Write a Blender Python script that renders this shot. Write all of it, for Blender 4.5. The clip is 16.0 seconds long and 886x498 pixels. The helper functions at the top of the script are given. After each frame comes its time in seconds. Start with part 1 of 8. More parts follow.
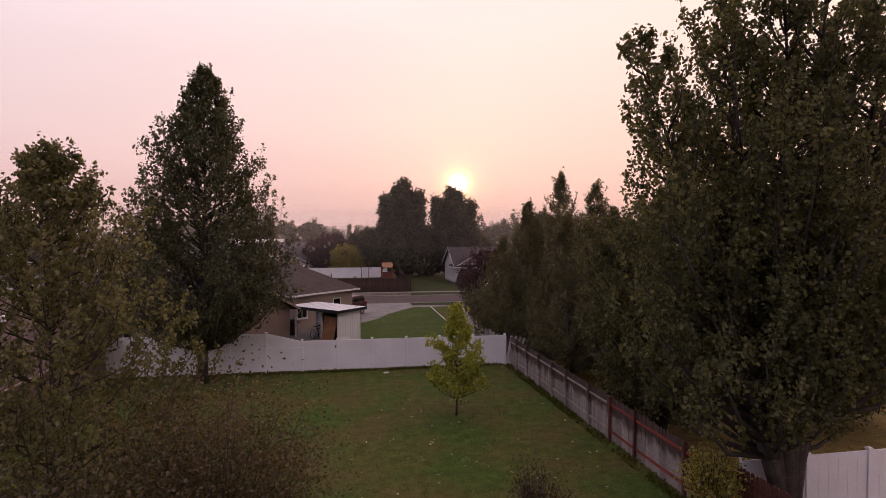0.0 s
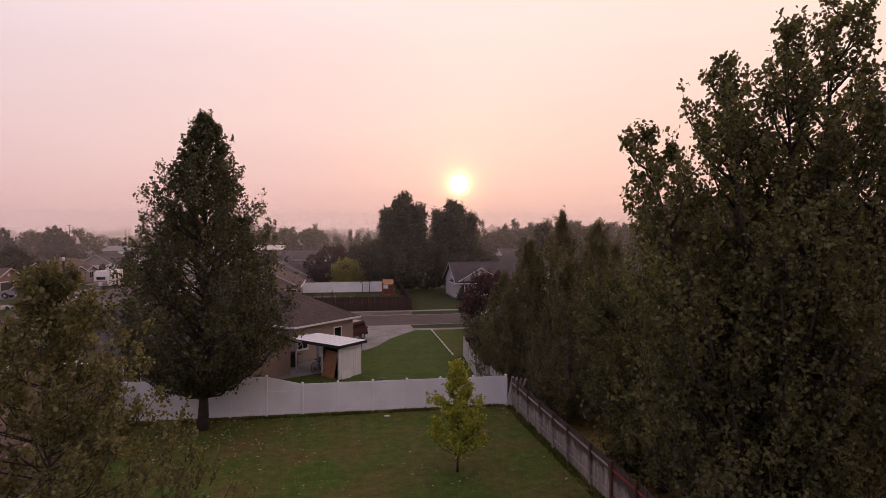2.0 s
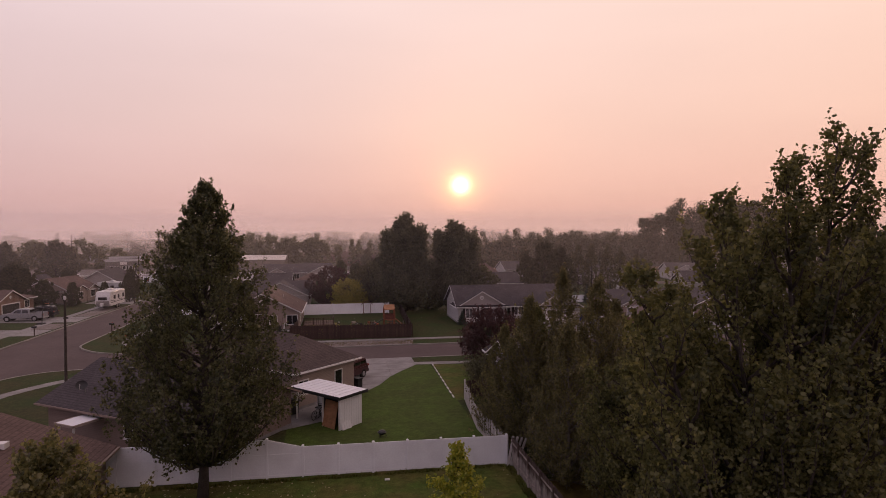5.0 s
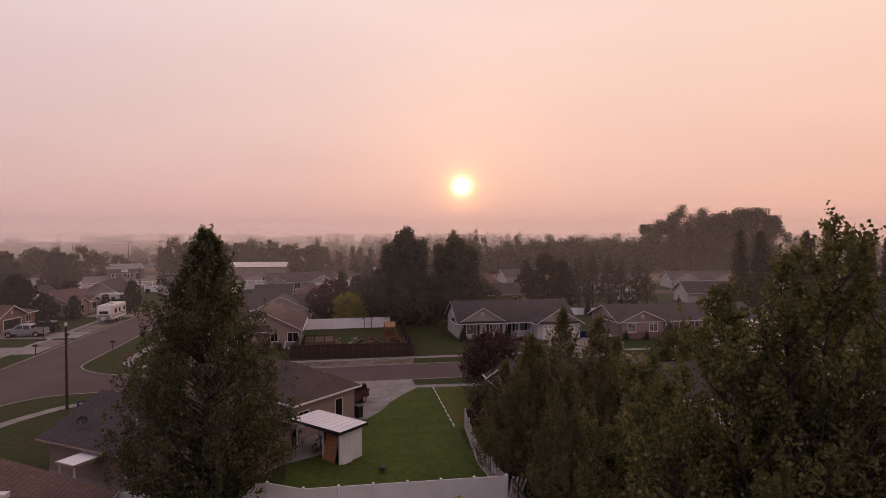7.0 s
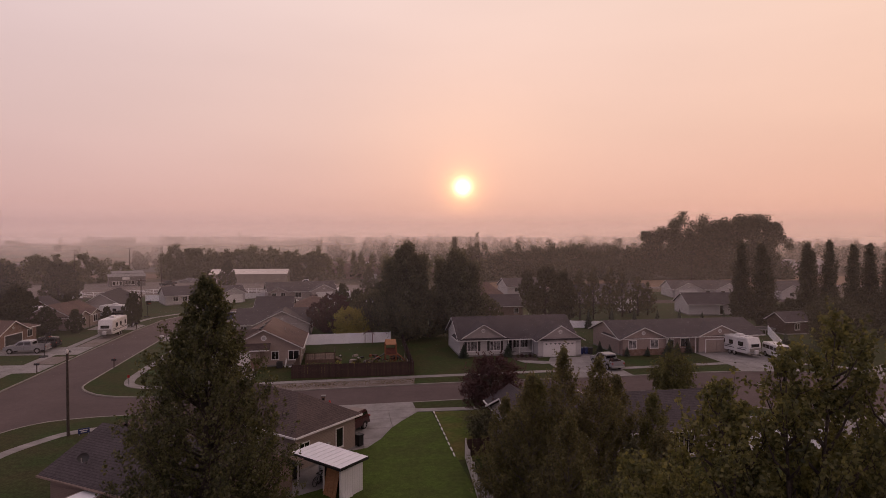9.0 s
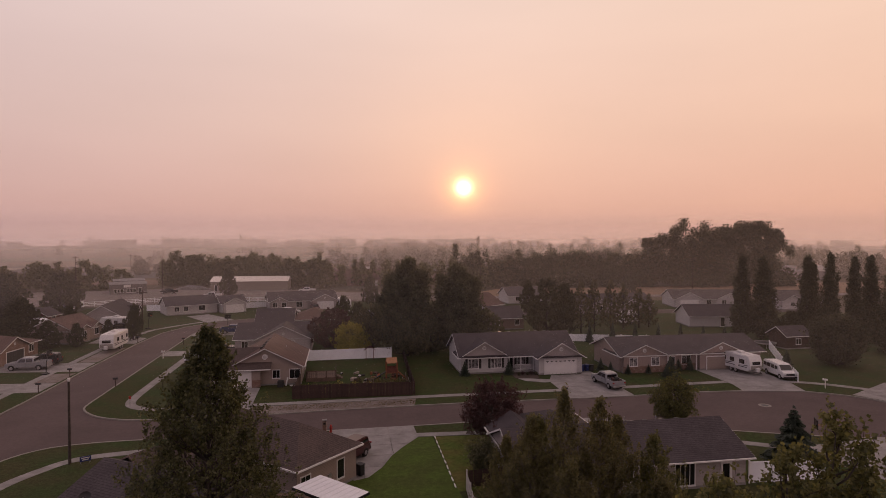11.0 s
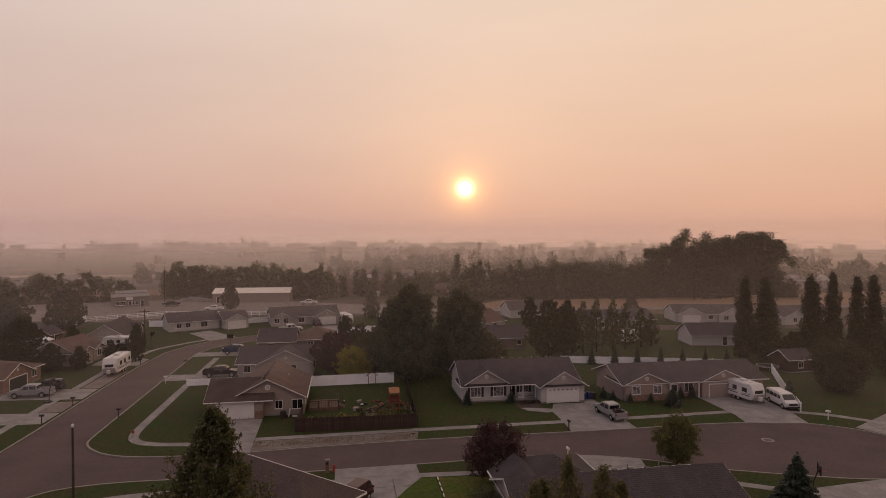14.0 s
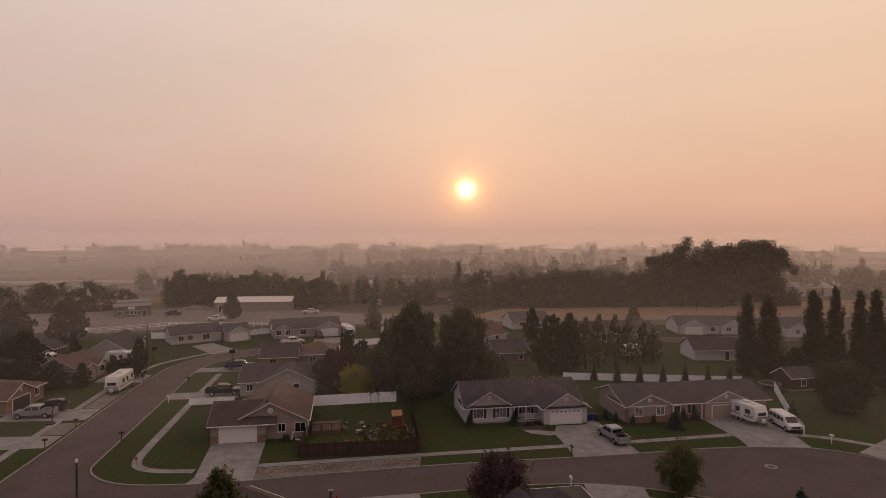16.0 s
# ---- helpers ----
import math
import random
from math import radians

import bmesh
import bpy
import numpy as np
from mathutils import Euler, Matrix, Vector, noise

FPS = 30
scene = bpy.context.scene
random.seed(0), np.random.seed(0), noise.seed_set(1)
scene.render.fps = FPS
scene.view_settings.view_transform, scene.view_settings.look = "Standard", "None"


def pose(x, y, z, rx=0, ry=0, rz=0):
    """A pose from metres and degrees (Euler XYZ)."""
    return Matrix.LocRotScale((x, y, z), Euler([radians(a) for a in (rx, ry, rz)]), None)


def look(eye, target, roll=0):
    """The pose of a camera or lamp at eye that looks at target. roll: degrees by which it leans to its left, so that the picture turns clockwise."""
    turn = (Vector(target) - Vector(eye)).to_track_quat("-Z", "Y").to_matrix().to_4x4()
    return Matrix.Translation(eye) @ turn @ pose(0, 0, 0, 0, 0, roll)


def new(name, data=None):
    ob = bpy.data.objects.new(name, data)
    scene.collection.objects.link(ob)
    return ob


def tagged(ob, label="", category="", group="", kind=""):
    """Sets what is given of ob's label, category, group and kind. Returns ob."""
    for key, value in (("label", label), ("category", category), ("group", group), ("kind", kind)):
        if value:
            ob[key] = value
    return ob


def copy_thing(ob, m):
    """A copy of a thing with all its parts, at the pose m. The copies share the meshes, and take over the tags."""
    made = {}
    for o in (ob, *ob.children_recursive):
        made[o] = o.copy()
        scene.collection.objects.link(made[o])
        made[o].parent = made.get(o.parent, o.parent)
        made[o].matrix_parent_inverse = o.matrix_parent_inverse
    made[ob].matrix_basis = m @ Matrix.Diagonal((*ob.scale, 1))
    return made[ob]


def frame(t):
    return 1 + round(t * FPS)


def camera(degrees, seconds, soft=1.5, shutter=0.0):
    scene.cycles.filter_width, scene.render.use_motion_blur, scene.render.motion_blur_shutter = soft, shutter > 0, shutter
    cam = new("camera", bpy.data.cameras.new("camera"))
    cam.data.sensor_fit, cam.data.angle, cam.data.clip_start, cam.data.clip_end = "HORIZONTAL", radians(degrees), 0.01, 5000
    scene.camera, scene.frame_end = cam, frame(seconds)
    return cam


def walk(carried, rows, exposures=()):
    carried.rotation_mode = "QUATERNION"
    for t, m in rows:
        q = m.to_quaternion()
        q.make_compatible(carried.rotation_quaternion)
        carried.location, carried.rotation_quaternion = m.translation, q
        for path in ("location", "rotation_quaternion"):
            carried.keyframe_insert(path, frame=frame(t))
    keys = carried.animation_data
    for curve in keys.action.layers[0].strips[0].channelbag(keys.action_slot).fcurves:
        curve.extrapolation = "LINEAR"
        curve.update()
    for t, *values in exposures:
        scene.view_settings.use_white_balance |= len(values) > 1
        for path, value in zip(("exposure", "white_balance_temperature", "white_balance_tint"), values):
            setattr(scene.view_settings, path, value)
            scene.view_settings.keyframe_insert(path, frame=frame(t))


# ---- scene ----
cam = camera(73.8, 16.0, soft=0.55)
# seconds, eye, then yaw, pitch and roll in degrees
PATH = [
    (0.0, -0.051, -0.522, 7.756, -10.235, -1.681, -0.014),
    (0.5, -0.049, -0.480, 8.358, -10.217, -1.682, -0.012),
    (1.0, -0.045, -0.443, 8.949, -10.198, -1.678, -0.011),
    (1.5, -0.038, -0.411, 9.530, -10.176, -1.669, -0.009),
    (2.0, -0.028, -0.382, 10.103, -10.153, -1.657, -0.008),
    (2.5, -0.017, -0.357, 10.672, -10.129, -1.642, -0.007),
    (3.0, -0.005, -0.335, 11.237, -10.103, -1.625, -0.005),
    (3.5, 0.009, -0.317, 11.800, -10.078, -1.605, -0.004),
    (4.0, 0.024, -0.301, 12.363, -10.051, -1.584, -0.003),
    (4.5, 0.039, -0.288, 12.927, -10.025, -1.562, -0.001),
    (5.0, 0.055, -0.277, 13.492, -9.998, -1.539, 0.000),
    (5.5, 0.070, -0.269, 14.060, -9.972, -1.516, 0.002),
    (6.0, 0.085, -0.262, 14.632, -9.946, -1.493, 0.003),
    (6.5, 0.099, -0.257, 15.208, -9.920, -1.470, 0.004),
    (7.0, 0.112, -0.253, 15.788, -9.895, -1.448, 0.006),
    (7.5, 0.124, -0.250, 16.375, -9.870, -1.426, 0.007),
    (8.0, 0.134, -0.248, 16.967, -9.845, -1.405, 0.008),
    (8.5, 0.141, -0.246, 17.565, -9.822, -1.386, 0.010),
    (9.0, 0.146, -0.244, 18.171, -9.799, -1.367, 0.011),
    (9.5, 0.149, -0.242, 18.785, -9.776, -1.349, 0.012),
    (10.0, 0.148, -0.239, 19.406, -9.754, -1.333, 0.014),
    (10.5, 0.144, -0.236, 20.037, -9.732, -1.317, 0.015),
    (11.0, 0.135, -0.232, 20.678, -9.711, -1.303, 0.017),
    (11.5, 0.123, -0.227, 21.330, -9.689, -1.289, 0.018),
    (12.0, 0.106, -0.220, 21.993, -9.668, -1.275, 0.019),
    (12.5, 0.085, -0.212, 22.669, -9.647, -1.263, 0.021),
    (13.0, 0.058, -0.201, 23.360, -9.625, -1.250, 0.022),
    (13.5, 0.026, -0.188, 24.067, -9.602, -1.237, 0.023),
    (14.0, -0.012, -0.172, 24.792, -9.579, -1.223, 0.025),
    (14.5, -0.057, -0.153, 25.536, -9.554, -1.208, 0.026),
    (15.0, -0.107, -0.132, 26.303, -9.528, -1.192, 0.027),
    (15.5, -0.165, -0.106, 27.094, -9.501, -1.175, 0.029),
    (16.0, -0.230, -0.078, 27.913, -9.471, -1.155, 0.030),
]
# the picture dims and turns from pink to orange as the camera climbs: seconds, stops, kelvin, tint
EXPOSURES = [(0.0, 0.47, 5880, 23), (3.5, 0.27, 5990, 24), (7.0, 0.14, 6140, 25), (9.0, 0.08, 6240, 25), (12.5, 0.01, 6470, 18), (16.0, -0.05, 6560, 12)]
walk(cam, [(t, pose(x, y, z, 90 + pitch, 0, yaw) @ pose(0, 0, 0, 0, 0, roll)) for t, x, y, z, yaw, pitch, roll in PATH], EXPOSURES)

# ---------------------------------------------------------------- world and sun
SUN_AZ, SUN_EL = 11.7, 4.62          # degrees clockwise from +Y, and above the horizon
az, el = radians(SUN_AZ), radians(SUN_EL)
SUN_DIR = (math.sin(az) * math.cos(el), math.cos(az) * math.cos(el), math.sin(el))


def smoky_sky():
    w = bpy.data.worlds.new("smoky_evening_sky")
    w.use_nodes = True
    scene.world = w
    nt = w.node_tree
    nt.nodes.clear()
    N, L = nt.nodes.new, nt.links.new

    def math_node(op, a, b=None, clamp=False):
        n = N("ShaderNodeMath")
        n.operation, n.use_clamp = op, clamp
        for i, v in enumerate((a, b)):
            if v is None:
                continue
            if isinstance(v, (int, float)):
                n.inputs[i].default_value = v
            else:
                L(v, n.inputs[i])
        return n.outputs[0]

    def ramp(value, stops):
        n = N("ShaderNodeValToRGB")
        e = n.color_ramp.elements
        while len(e) < len(stops):
            e.new(0.5)
        for k, (p, c) in zip(e, stops):
            k.position, k.color = p, (*c, 1)
        L(value, n.inputs[0])
        return n.outputs[0]

    def mix(mode, fac, a, b):
        n = N("ShaderNodeMix")
        n.data_type, n.blend_type, n.clamp_result = "RGBA", mode, False
        if isinstance(fac, (int, float)):
            n.inputs[0].default_value = fac
        else:
            L(fac, n.inputs[0])
        for i, v in ((6, a), (7, b)):
            if isinstance(v, tuple):
                n.inputs[i].default_value = (*v, 1)
            else:
                L(v, n.inputs[i])
        return n.outputs[2]

    tc = N("ShaderNodeTexCoord").outputs["Generated"]
    sep = N("ShaderNodeSeparateXYZ")
    L(tc, sep.inputs[0])
    up = math_node("MAXIMUM", sep.outputs[2], 0.0)
    # smoke lit from behind: brighter and paler upward, dull rose at the horizon
    toward = ramp(math_node("MULTIPLY", up, 1.6), [(0.0, SKY_LOW), (0.075, SKY_MID), (0.28, SKY_HIGH), (0.62, SKY_TOP), (1.0, (0.62, 0.50, 0.47))])
    away = ramp(math_node("MULTIPLY", up, 1.6), [(0.0, (0.40, 0.27, 0.28)), (0.25, (0.50, 0.38, 0.395)), (0.6, (0.60, 0.48, 0.48)), (1.0, (0.62, 0.50, 0.47))])
    dot = N("ShaderNodeVectorMath")
    dot.operation = "DOT_PRODUCT"
    L(tc, dot.inputs[0])
    dot.inputs[1].default_value = (math.sin(az + 0.18), math.cos(az + 0.18), 0)
    side = N("ShaderNodeMapRange")
    side.interpolation_type = "SMOOTHSTEP"
    L(dot.outputs["Value"], side.inputs[0])
    side.inputs[1].default_value, side.inputs[2].default_value = -0.9, 0.85
    sky = mix("MIX", side.outputs[0], away, toward)
    # uneven smoke
    warp = N("ShaderNodeMapping")
    L(tc, warp.inputs[0])
    warp.inputs[3].default_value = (1.2, 1.2, 5.0)
    nz = N("ShaderNodeTexNoise")
    L(warp.outputs[0], nz.inputs[0])
    nz.inputs["Scale"].default_value, nz.inputs["Detail"].default_value = 1.6, 4
    veil = N("ShaderNodeMapRange")
    L(nz.outputs[0], veil.inputs[0])
    veil.inputs[3].default_value, veil.inputs[4].default_value = 0.93, 1.07
    sky = mix("MULTIPLY", 1.0, sky, veil.outputs[0])
    # cooler, greyer smoke to the west of the sun's bearing
    left = N("ShaderNodeVectorMath")
    left.operation = "DOT_PRODUCT"
    L(tc, left.inputs[0])
    left.inputs[1].default_value = (-math.cos(az), math.sin(az), 0)
    lm = N("ShaderNodeMapRange")
    L(left.outputs["Value"], lm.inputs[0])
    lm.inputs[1].default_value, lm.inputs[2].default_value = -0.6, 0.65
    sky = mix("MULTIPLY", 1.0, sky, mix("MIX", lm.outputs[0], (1.06, 1.0, 0.90), (0.83, 0.88, 0.98)))
    # the sun's disc and its aureole in the smoke
    d2 = N("ShaderNodeVectorMath")
    d2.operation = "DOT_PRODUCT"
    L(tc, d2.inputs[0])
    d2.inputs[1].default_value = SUN_DIR
    ang = math_node("ARCCOSINE", math_node("MINIMUM", d2.outputs["Value"], 1.0))

    def bell(width):
        q = math_node("DIVIDE", ang, radians(width))
        return math_node("EXPONENT", math_node("MULTIPLY", math_node("MULTIPLY", q, q), -1.0))

    for width, colour in ((0.60, (2.0, 1.9, 1.5)), (1.25, (0.70, 0.52, 0.10)), (2.6, (0.26, 0.10, 0.02)), (9.0, (0.07, 0.03, 0.008))):
        sky = mix("ADD", 1.0, sky, mix("MULTIPLY", 1.0, bell(width), colour))
    # what clear sky shows through the smoke
    clear = N("ShaderNodeTexSky")
    clear.sky_type, clear.sun_disc, clear.sun_elevation, clear.sun_rotation, clear.dust_density = "NISHITA", False, el, az, 8
    out, bg, bg2, add = N("ShaderNodeOutputWorld"), N("ShaderNodeBackground"), N("ShaderNodeBackground"), N("ShaderNodeAddShader")
    L(sky, bg.inputs[0])
    bg.inputs[1].default_value = 1.0
    L(clear.outputs[0], bg2.inputs[0])
    bg2.inputs[1].default_value = 0.003
    L(bg.outputs[0], add.inputs[0])
    L(bg2.outputs[0], add.inputs[1])
    L(add.outputs[0], out.inputs[0])


SKY_LOW, SKY_MID, SKY_HIGH, SKY_TOP = (0.63, 0.385, 0.30), (0.735, 0.45, 0.33), (0.80, 0.56, 0.42), (0.86, 0.68, 0.54)
smoky_sky()
sun = new("sun", bpy.data.lights.new("sun", "SUN"))
sun.data.energy, sun.data.angle, sun.data.color = 0.7, radians(10), (1.0, 0.62, 0.32)
sun.matrix_world = look((0, 0, 60), Vector((0, 0, 60)) - Vector(SUN_DIR))
tagged(sun, kind="structure")

# ---------------------------------------------------------------- materials


def material(name, base, rough=0.8, spread=0.25, scale=3.0, fine=40.0, bump=0.15, second=None, metal=0.0, mottle=0.0, spec=0.4, island=0.0, each=0.0):
    """A surface whose colour varies at two scales, with fine relief. second: a colour mixed in by large patches."""
    m = bpy.data.materials.new(name)
    m.use_nodes = True
    nt = m.node_tree
    N, L = nt.nodes.new, nt.links.new
    p = nt.nodes["Principled BSDF"]
    p.inputs["Roughness"].default_value, p.inputs["Metallic"].default_value = rough, metal
    p.inputs["Specular IOR Level"].default_value = spec
    tc = N("ShaderNodeTexCoord").outputs["Object"]
    big, small = N("ShaderNodeTexNoise"), N("ShaderNodeTexNoise")
    for n, s, d in ((big, scale, 5), (small, fine, 3)):
        L(tc, n.inputs["Vector"])
        n.inputs["Scale"].default_value, n.inputs["Detail"].default_value = s, d
    r = N("ShaderNodeMapRange")
    L(big.outputs[0], r.inputs[0])
    r.inputs[1].default_value, r.inputs[2].default_value = 0.36, 0.64
    mix = N("ShaderNodeMix")
    mix.data_type = "RGBA"
    other = second or tuple(c * (1 - spread) for c in base)
    mix.inputs[6].default_value, mix.inputs[7].default_value = (*base, 1), (*other, 1)
    L(r.outputs[0], mix.inputs[0])
    r2 = N("ShaderNodeMapRange")
    L(small.outputs[0], r2.inputs[0])
    r2.inputs[1].default_value, r2.inputs[2].default_value = 0.3, 0.7
    r2.inputs[3].default_value, r2.inputs[4].default_value = 1 - spread, 1 + spread
    mul = N("ShaderNodeMix")
    mul.data_type, mul.blend_type = "RGBA", "MULTIPLY"
    mul.inputs[0].default_value = 1
    L(mix.outputs[2], mul.inputs[6])
    L(r2.outputs[0], mul.inputs[7])
    col = mul.outputs[2]
    if mottle:
        n3, r3, m3 = N("ShaderNodeTexNoise"), N("ShaderNodeMapRange"), N("ShaderNodeMix")
        L(tc, n3.inputs["Vector"])
        n3.inputs["Scale"].default_value, n3.inputs["Detail"].default_value, n3.inputs["Roughness"].default_value = 2.1, 8, 0.7
        L(n3.outputs[0], r3.inputs[0])
        r3.inputs[1].default_value, r3.inputs[2].default_value = 0.35, 0.65
        r3.inputs[3].default_value, r3.inputs[4].default_value = 1 - mottle, 1 + mottle
        m3.data_type, m3.blend_type = "RGBA", "MULTIPLY"
        m3.inputs[0].default_value = 1
        L(col, m3.inputs[6])
        L(r3.outputs[0], m3.inputs[7])
        col = m3.outputs[2]
    for amount, node, socket in ((island, "ShaderNodeNewGeometry", "Random Per Island"), (each, "ShaderNodeObjectInfo", "Random")):
        if amount:
            g, k, mm = N(node), N("ShaderNodeMapRange"), N("ShaderNodeMix")
            L(g.outputs[socket], k.inputs[0])
            k.inputs[3].default_value, k.inputs[4].default_value = 1 - amount, 1 + amount
            mm.data_type, mm.blend_type = "RGBA", "MULTIPLY"
            mm.inputs[0].default_value = 1
            L(col, mm.inputs[6])
            L(k.outputs[0], mm.inputs[7])
            col = mm.outputs[2]
    L(col, p.inputs["Base Color"])
    if bump:
        b = N("ShaderNodeBump")
        b.inputs["Strength"].default_value, b.inputs["Distance"].default_value = bump, 0.02
        L(small.outputs[0], b.inputs["Height"])
        L(b.outputs[0], p.inputs["Normal"])
    return m


def banded(m, spacing, axis="Z", depth=0.012, sharp=0.85, shade=0.85):
    """Adds courses (laps of siding, rows of shingles, ribs) to a material: a stepped relief along one axis, with the
    shade line at each step darkened into the colour.
    """
    nt = m.node_tree
    N, L = nt.nodes.new, nt.links.new
    p = nt.nodes["Principled BSDF"]
    sep, f = N("ShaderNodeSeparateXYZ"), N("ShaderNodeMath")
    L(N("ShaderNodeTexCoord").outputs["Object"], sep.inputs[0])
    div = N("ShaderNodeMath")
    div.operation, div.inputs[1].default_value = "DIVIDE", spacing
    L(sep.outputs["XYZ".index(axis)], div.inputs[0])
    f.operation = "FRACT"
    L(div.outputs[0], f.inputs[0])
    b = N("ShaderNodeBump")
    b.inputs["Strength"].default_value, b.inputs["Distance"].default_value, b.invert = 0.8, depth, True
    L(f.outputs[0], b.inputs["Height"])
    old = p.inputs["Normal"].links
    if old:
        L(old[0].from_socket, b.inputs["Normal"])
    L(b.outputs[0], p.inputs["Normal"])
    # shade under each step, multiplied into the base colour
    line, k, mm = N("ShaderNodeMath"), N("ShaderNodeMapRange"), N("ShaderNodeMix")
    line.operation, line.inputs[1].default_value = "GREATER_THAN", sharp
    L(f.outputs[0], line.inputs[0])
    L(line.outputs[0], k.inputs[0])
    k.inputs[3].default_value, k.inputs[4].default_value = 1.0, shade
    mm.data_type, mm.blend_type = "RGBA", "MULTIPLY"
    mm.inputs[0].default_value = 1
    L(p.inputs["Base Color"].links[0].from_socket, mm.inputs[6])
    L(k.outputs[0], mm.inputs[7])
    L(mm.outputs[2], p.inputs["Base Color"])
    return m


def foliage(name, base, second, glow=0.35, gloss=0.25):
    """Leaves: each a little different, letting some light through."""
    m = bpy.data.materials.new(name)
    m.use_nodes = True
    nt = m.node_tree
    N, L = nt.nodes.new, nt.links.new
    nt.nodes.remove(nt.nodes["Principled BSDF"])
    out = nt.nodes["Material Output"]
    geo, tc, nz = N("ShaderNodeNewGeometry"), N("ShaderNodeTexCoord"), N("ShaderNodeTexNoise")
    L(tc.outputs["Object"], nz.inputs["Vector"])
    nz.inputs["Scale"].default_value, nz.inputs["Detail"].default_value = 0.7, 3
    add = N("ShaderNodeMath")
    add.operation = "MULTIPLY_ADD"
    L(geo.outputs["Random Per Island"], add.inputs[0])
    add.inputs[1].default_value = 0.7
    L(nz.outputs[0], add.inputs[2])
    r = N("ShaderNodeMapRange")
    L(add.outputs[0], r.inputs[0])
    r.inputs[1].default_value, r.inputs[2].default_value = 0.5, 1.2
    mix = N("ShaderNodeMix")
    mix.data_type = "RGBA"
    mix.inputs[6].default_value, mix.inputs[7].default_value = (*[0.72 * c for c in base], 1), (*[1.1 * c for c in second], 1)
    L(r.outputs[0], mix.inputs[0])
    d, t, g = N("ShaderNodeBsdfDiffuse"), N("ShaderNodeBsdfTranslucent"), N("ShaderNodeBsdfGlossy")
    L(mix.outputs[2], d.inputs[0])
    warm = N("ShaderNodeMix")
    warm.data_type, warm.blend_type = "RGBA", "MULTIPLY"
    warm.inputs[0].default_value, warm.inputs[7].default_value = 1, (1.2, 1.15, 0.8, 1)
    L(mix.outputs[2], warm.inputs[6])
    L(warm.outputs[2], t.inputs[0])
    g.inputs["Roughness"].default_value = 0.4
    g.inputs["Color"].default_value = (0.5, 0.5, 0.5, 1)
    a, b = N("ShaderNodeMixShader"), N("ShaderNodeMixShader")
    a.inputs[0].default_value = glow
    L(d.outputs[0], a.inputs[1])
    L(t.outputs[0], a.inputs[2])
    b.inputs[0].default_value = 0.25 * gloss
    L(a.outputs[0], b.inputs[1])
    L(g.outputs[0], b.inputs[2])
    L(b.outputs[0], out.inputs[0])
    return m


LAWN = material("lawn_grass", (0.056, 0.092, 0.014), 0.95, 0.3, 0.35, 16, 0.3, second=(0.096, 0.082, 0.023), spec=0.15, mottle=0.3)
LAWN_BRIGHT = material("fresh_lawn", (0.056, 0.088, 0.014), 0.95, 0.3, 0.4, 12, 0.5, second=(0.050, 0.066, 0.014), spec=0.15, mottle=0.25)
LAWN_GREEN = material("watered_lawn", (0.030, 0.046, 0.012), 0.95, 0.3, 0.3, 6, 0.5, second=(0.044, 0.043, 0.016), spec=0.15, mottle=0.3)
LAWN_DRY = material("dry_lawn", (0.13, 0.102, 0.030), 0.95, 0.3, 0.4, 14, 0.5, second=(0.165, 0.112, 0.038), spec=0.15, mottle=0.3)
FIELD = material("dry_field", (0.125, 0.094, 0.068), 0.95, 0.3, 0.02, 0.8, 0.3, second=(0.058, 0.056, 0.044), spec=0.1, mottle=0.15)
ASPHALT = material("asphalt", (0.080, 0.058, 0.056), 0.9, 0.14, 0.16, 40, 0.25, second=(0.098, 0.071, 0.068), spec=0.25, mottle=0.1)
CONCRETE = material("concrete", (0.245, 0.23, 0.225), 0.85, 0.14, 0.6, 30, 0.15, second=(0.185, 0.172, 0.166), mottle=0.1, each=0.06)
KERB = material("kerb_concrete", (0.24, 0.22, 0.20), 0.9, 0.15, 0.8, 30, 0.15)
GRAVEL = material("gravel", (0.175, 0.148, 0.136), 0.95, 0.3, 0.4, 22, 0.8, second=(0.135, 0.108, 0.092), mottle=0.25)
MULCH = material("garden_soil", (0.07, 0.05, 0.04), 0.95, 0.35, 1.0, 20, 0.8)
VINYL = material("white_vinyl", (0.80, 0.81, 0.84), 0.45, 0.04, 0.8, 12, 0.02, second=(0.73, 0.73, 0.76))
TRIM = material("white_trim", (0.62, 0.60, 0.59), 0.5, 0.05, 1.0, 20, 0.03)
SHINGLE = banded(material("dark_shingles", (0.067, 0.056, 0.060), 0.9, 0.25, 0.6, 7, 0.5, second=(0.054, 0.045, 0.048), spec=0.2), 0.085, "Z", 0.02, 0.8, 0.7)
SHINGLE_TAN = banded(material("brown_shingles", (0.125, 0.082, 0.070), 0.9, 0.25, 0.6, 7, 0.5, second=(0.10, 0.066, 0.057), spec=0.2), 0.085, "Z", 0.02, 0.8, 0.72)
SHINGLE_BROWN = banded(material("grey_brown_shingles", (0.088, 0.066, 0.060), 0.9, 0.25, 0.6, 7, 0.5, second=(0.070, 0.053, 0.049), spec=0.2), 0.085, "Z", 0.02, 0.8, 0.72)
SIDING_TAN = banded(material("tan_lap_siding", (0.28, 0.22, 0.19), 0.7, 0.06, 0.8, 18, 0.05), 0.12, "Z", 0.012, 0.88, 0.72)
SIDING_GREY = banded(material("grey_lap_siding", (0.33, 0.29, 0.28), 0.7, 0.06, 0.8, 18, 0.05), 0.12, "Z", 0.012, 0.88, 0.75)
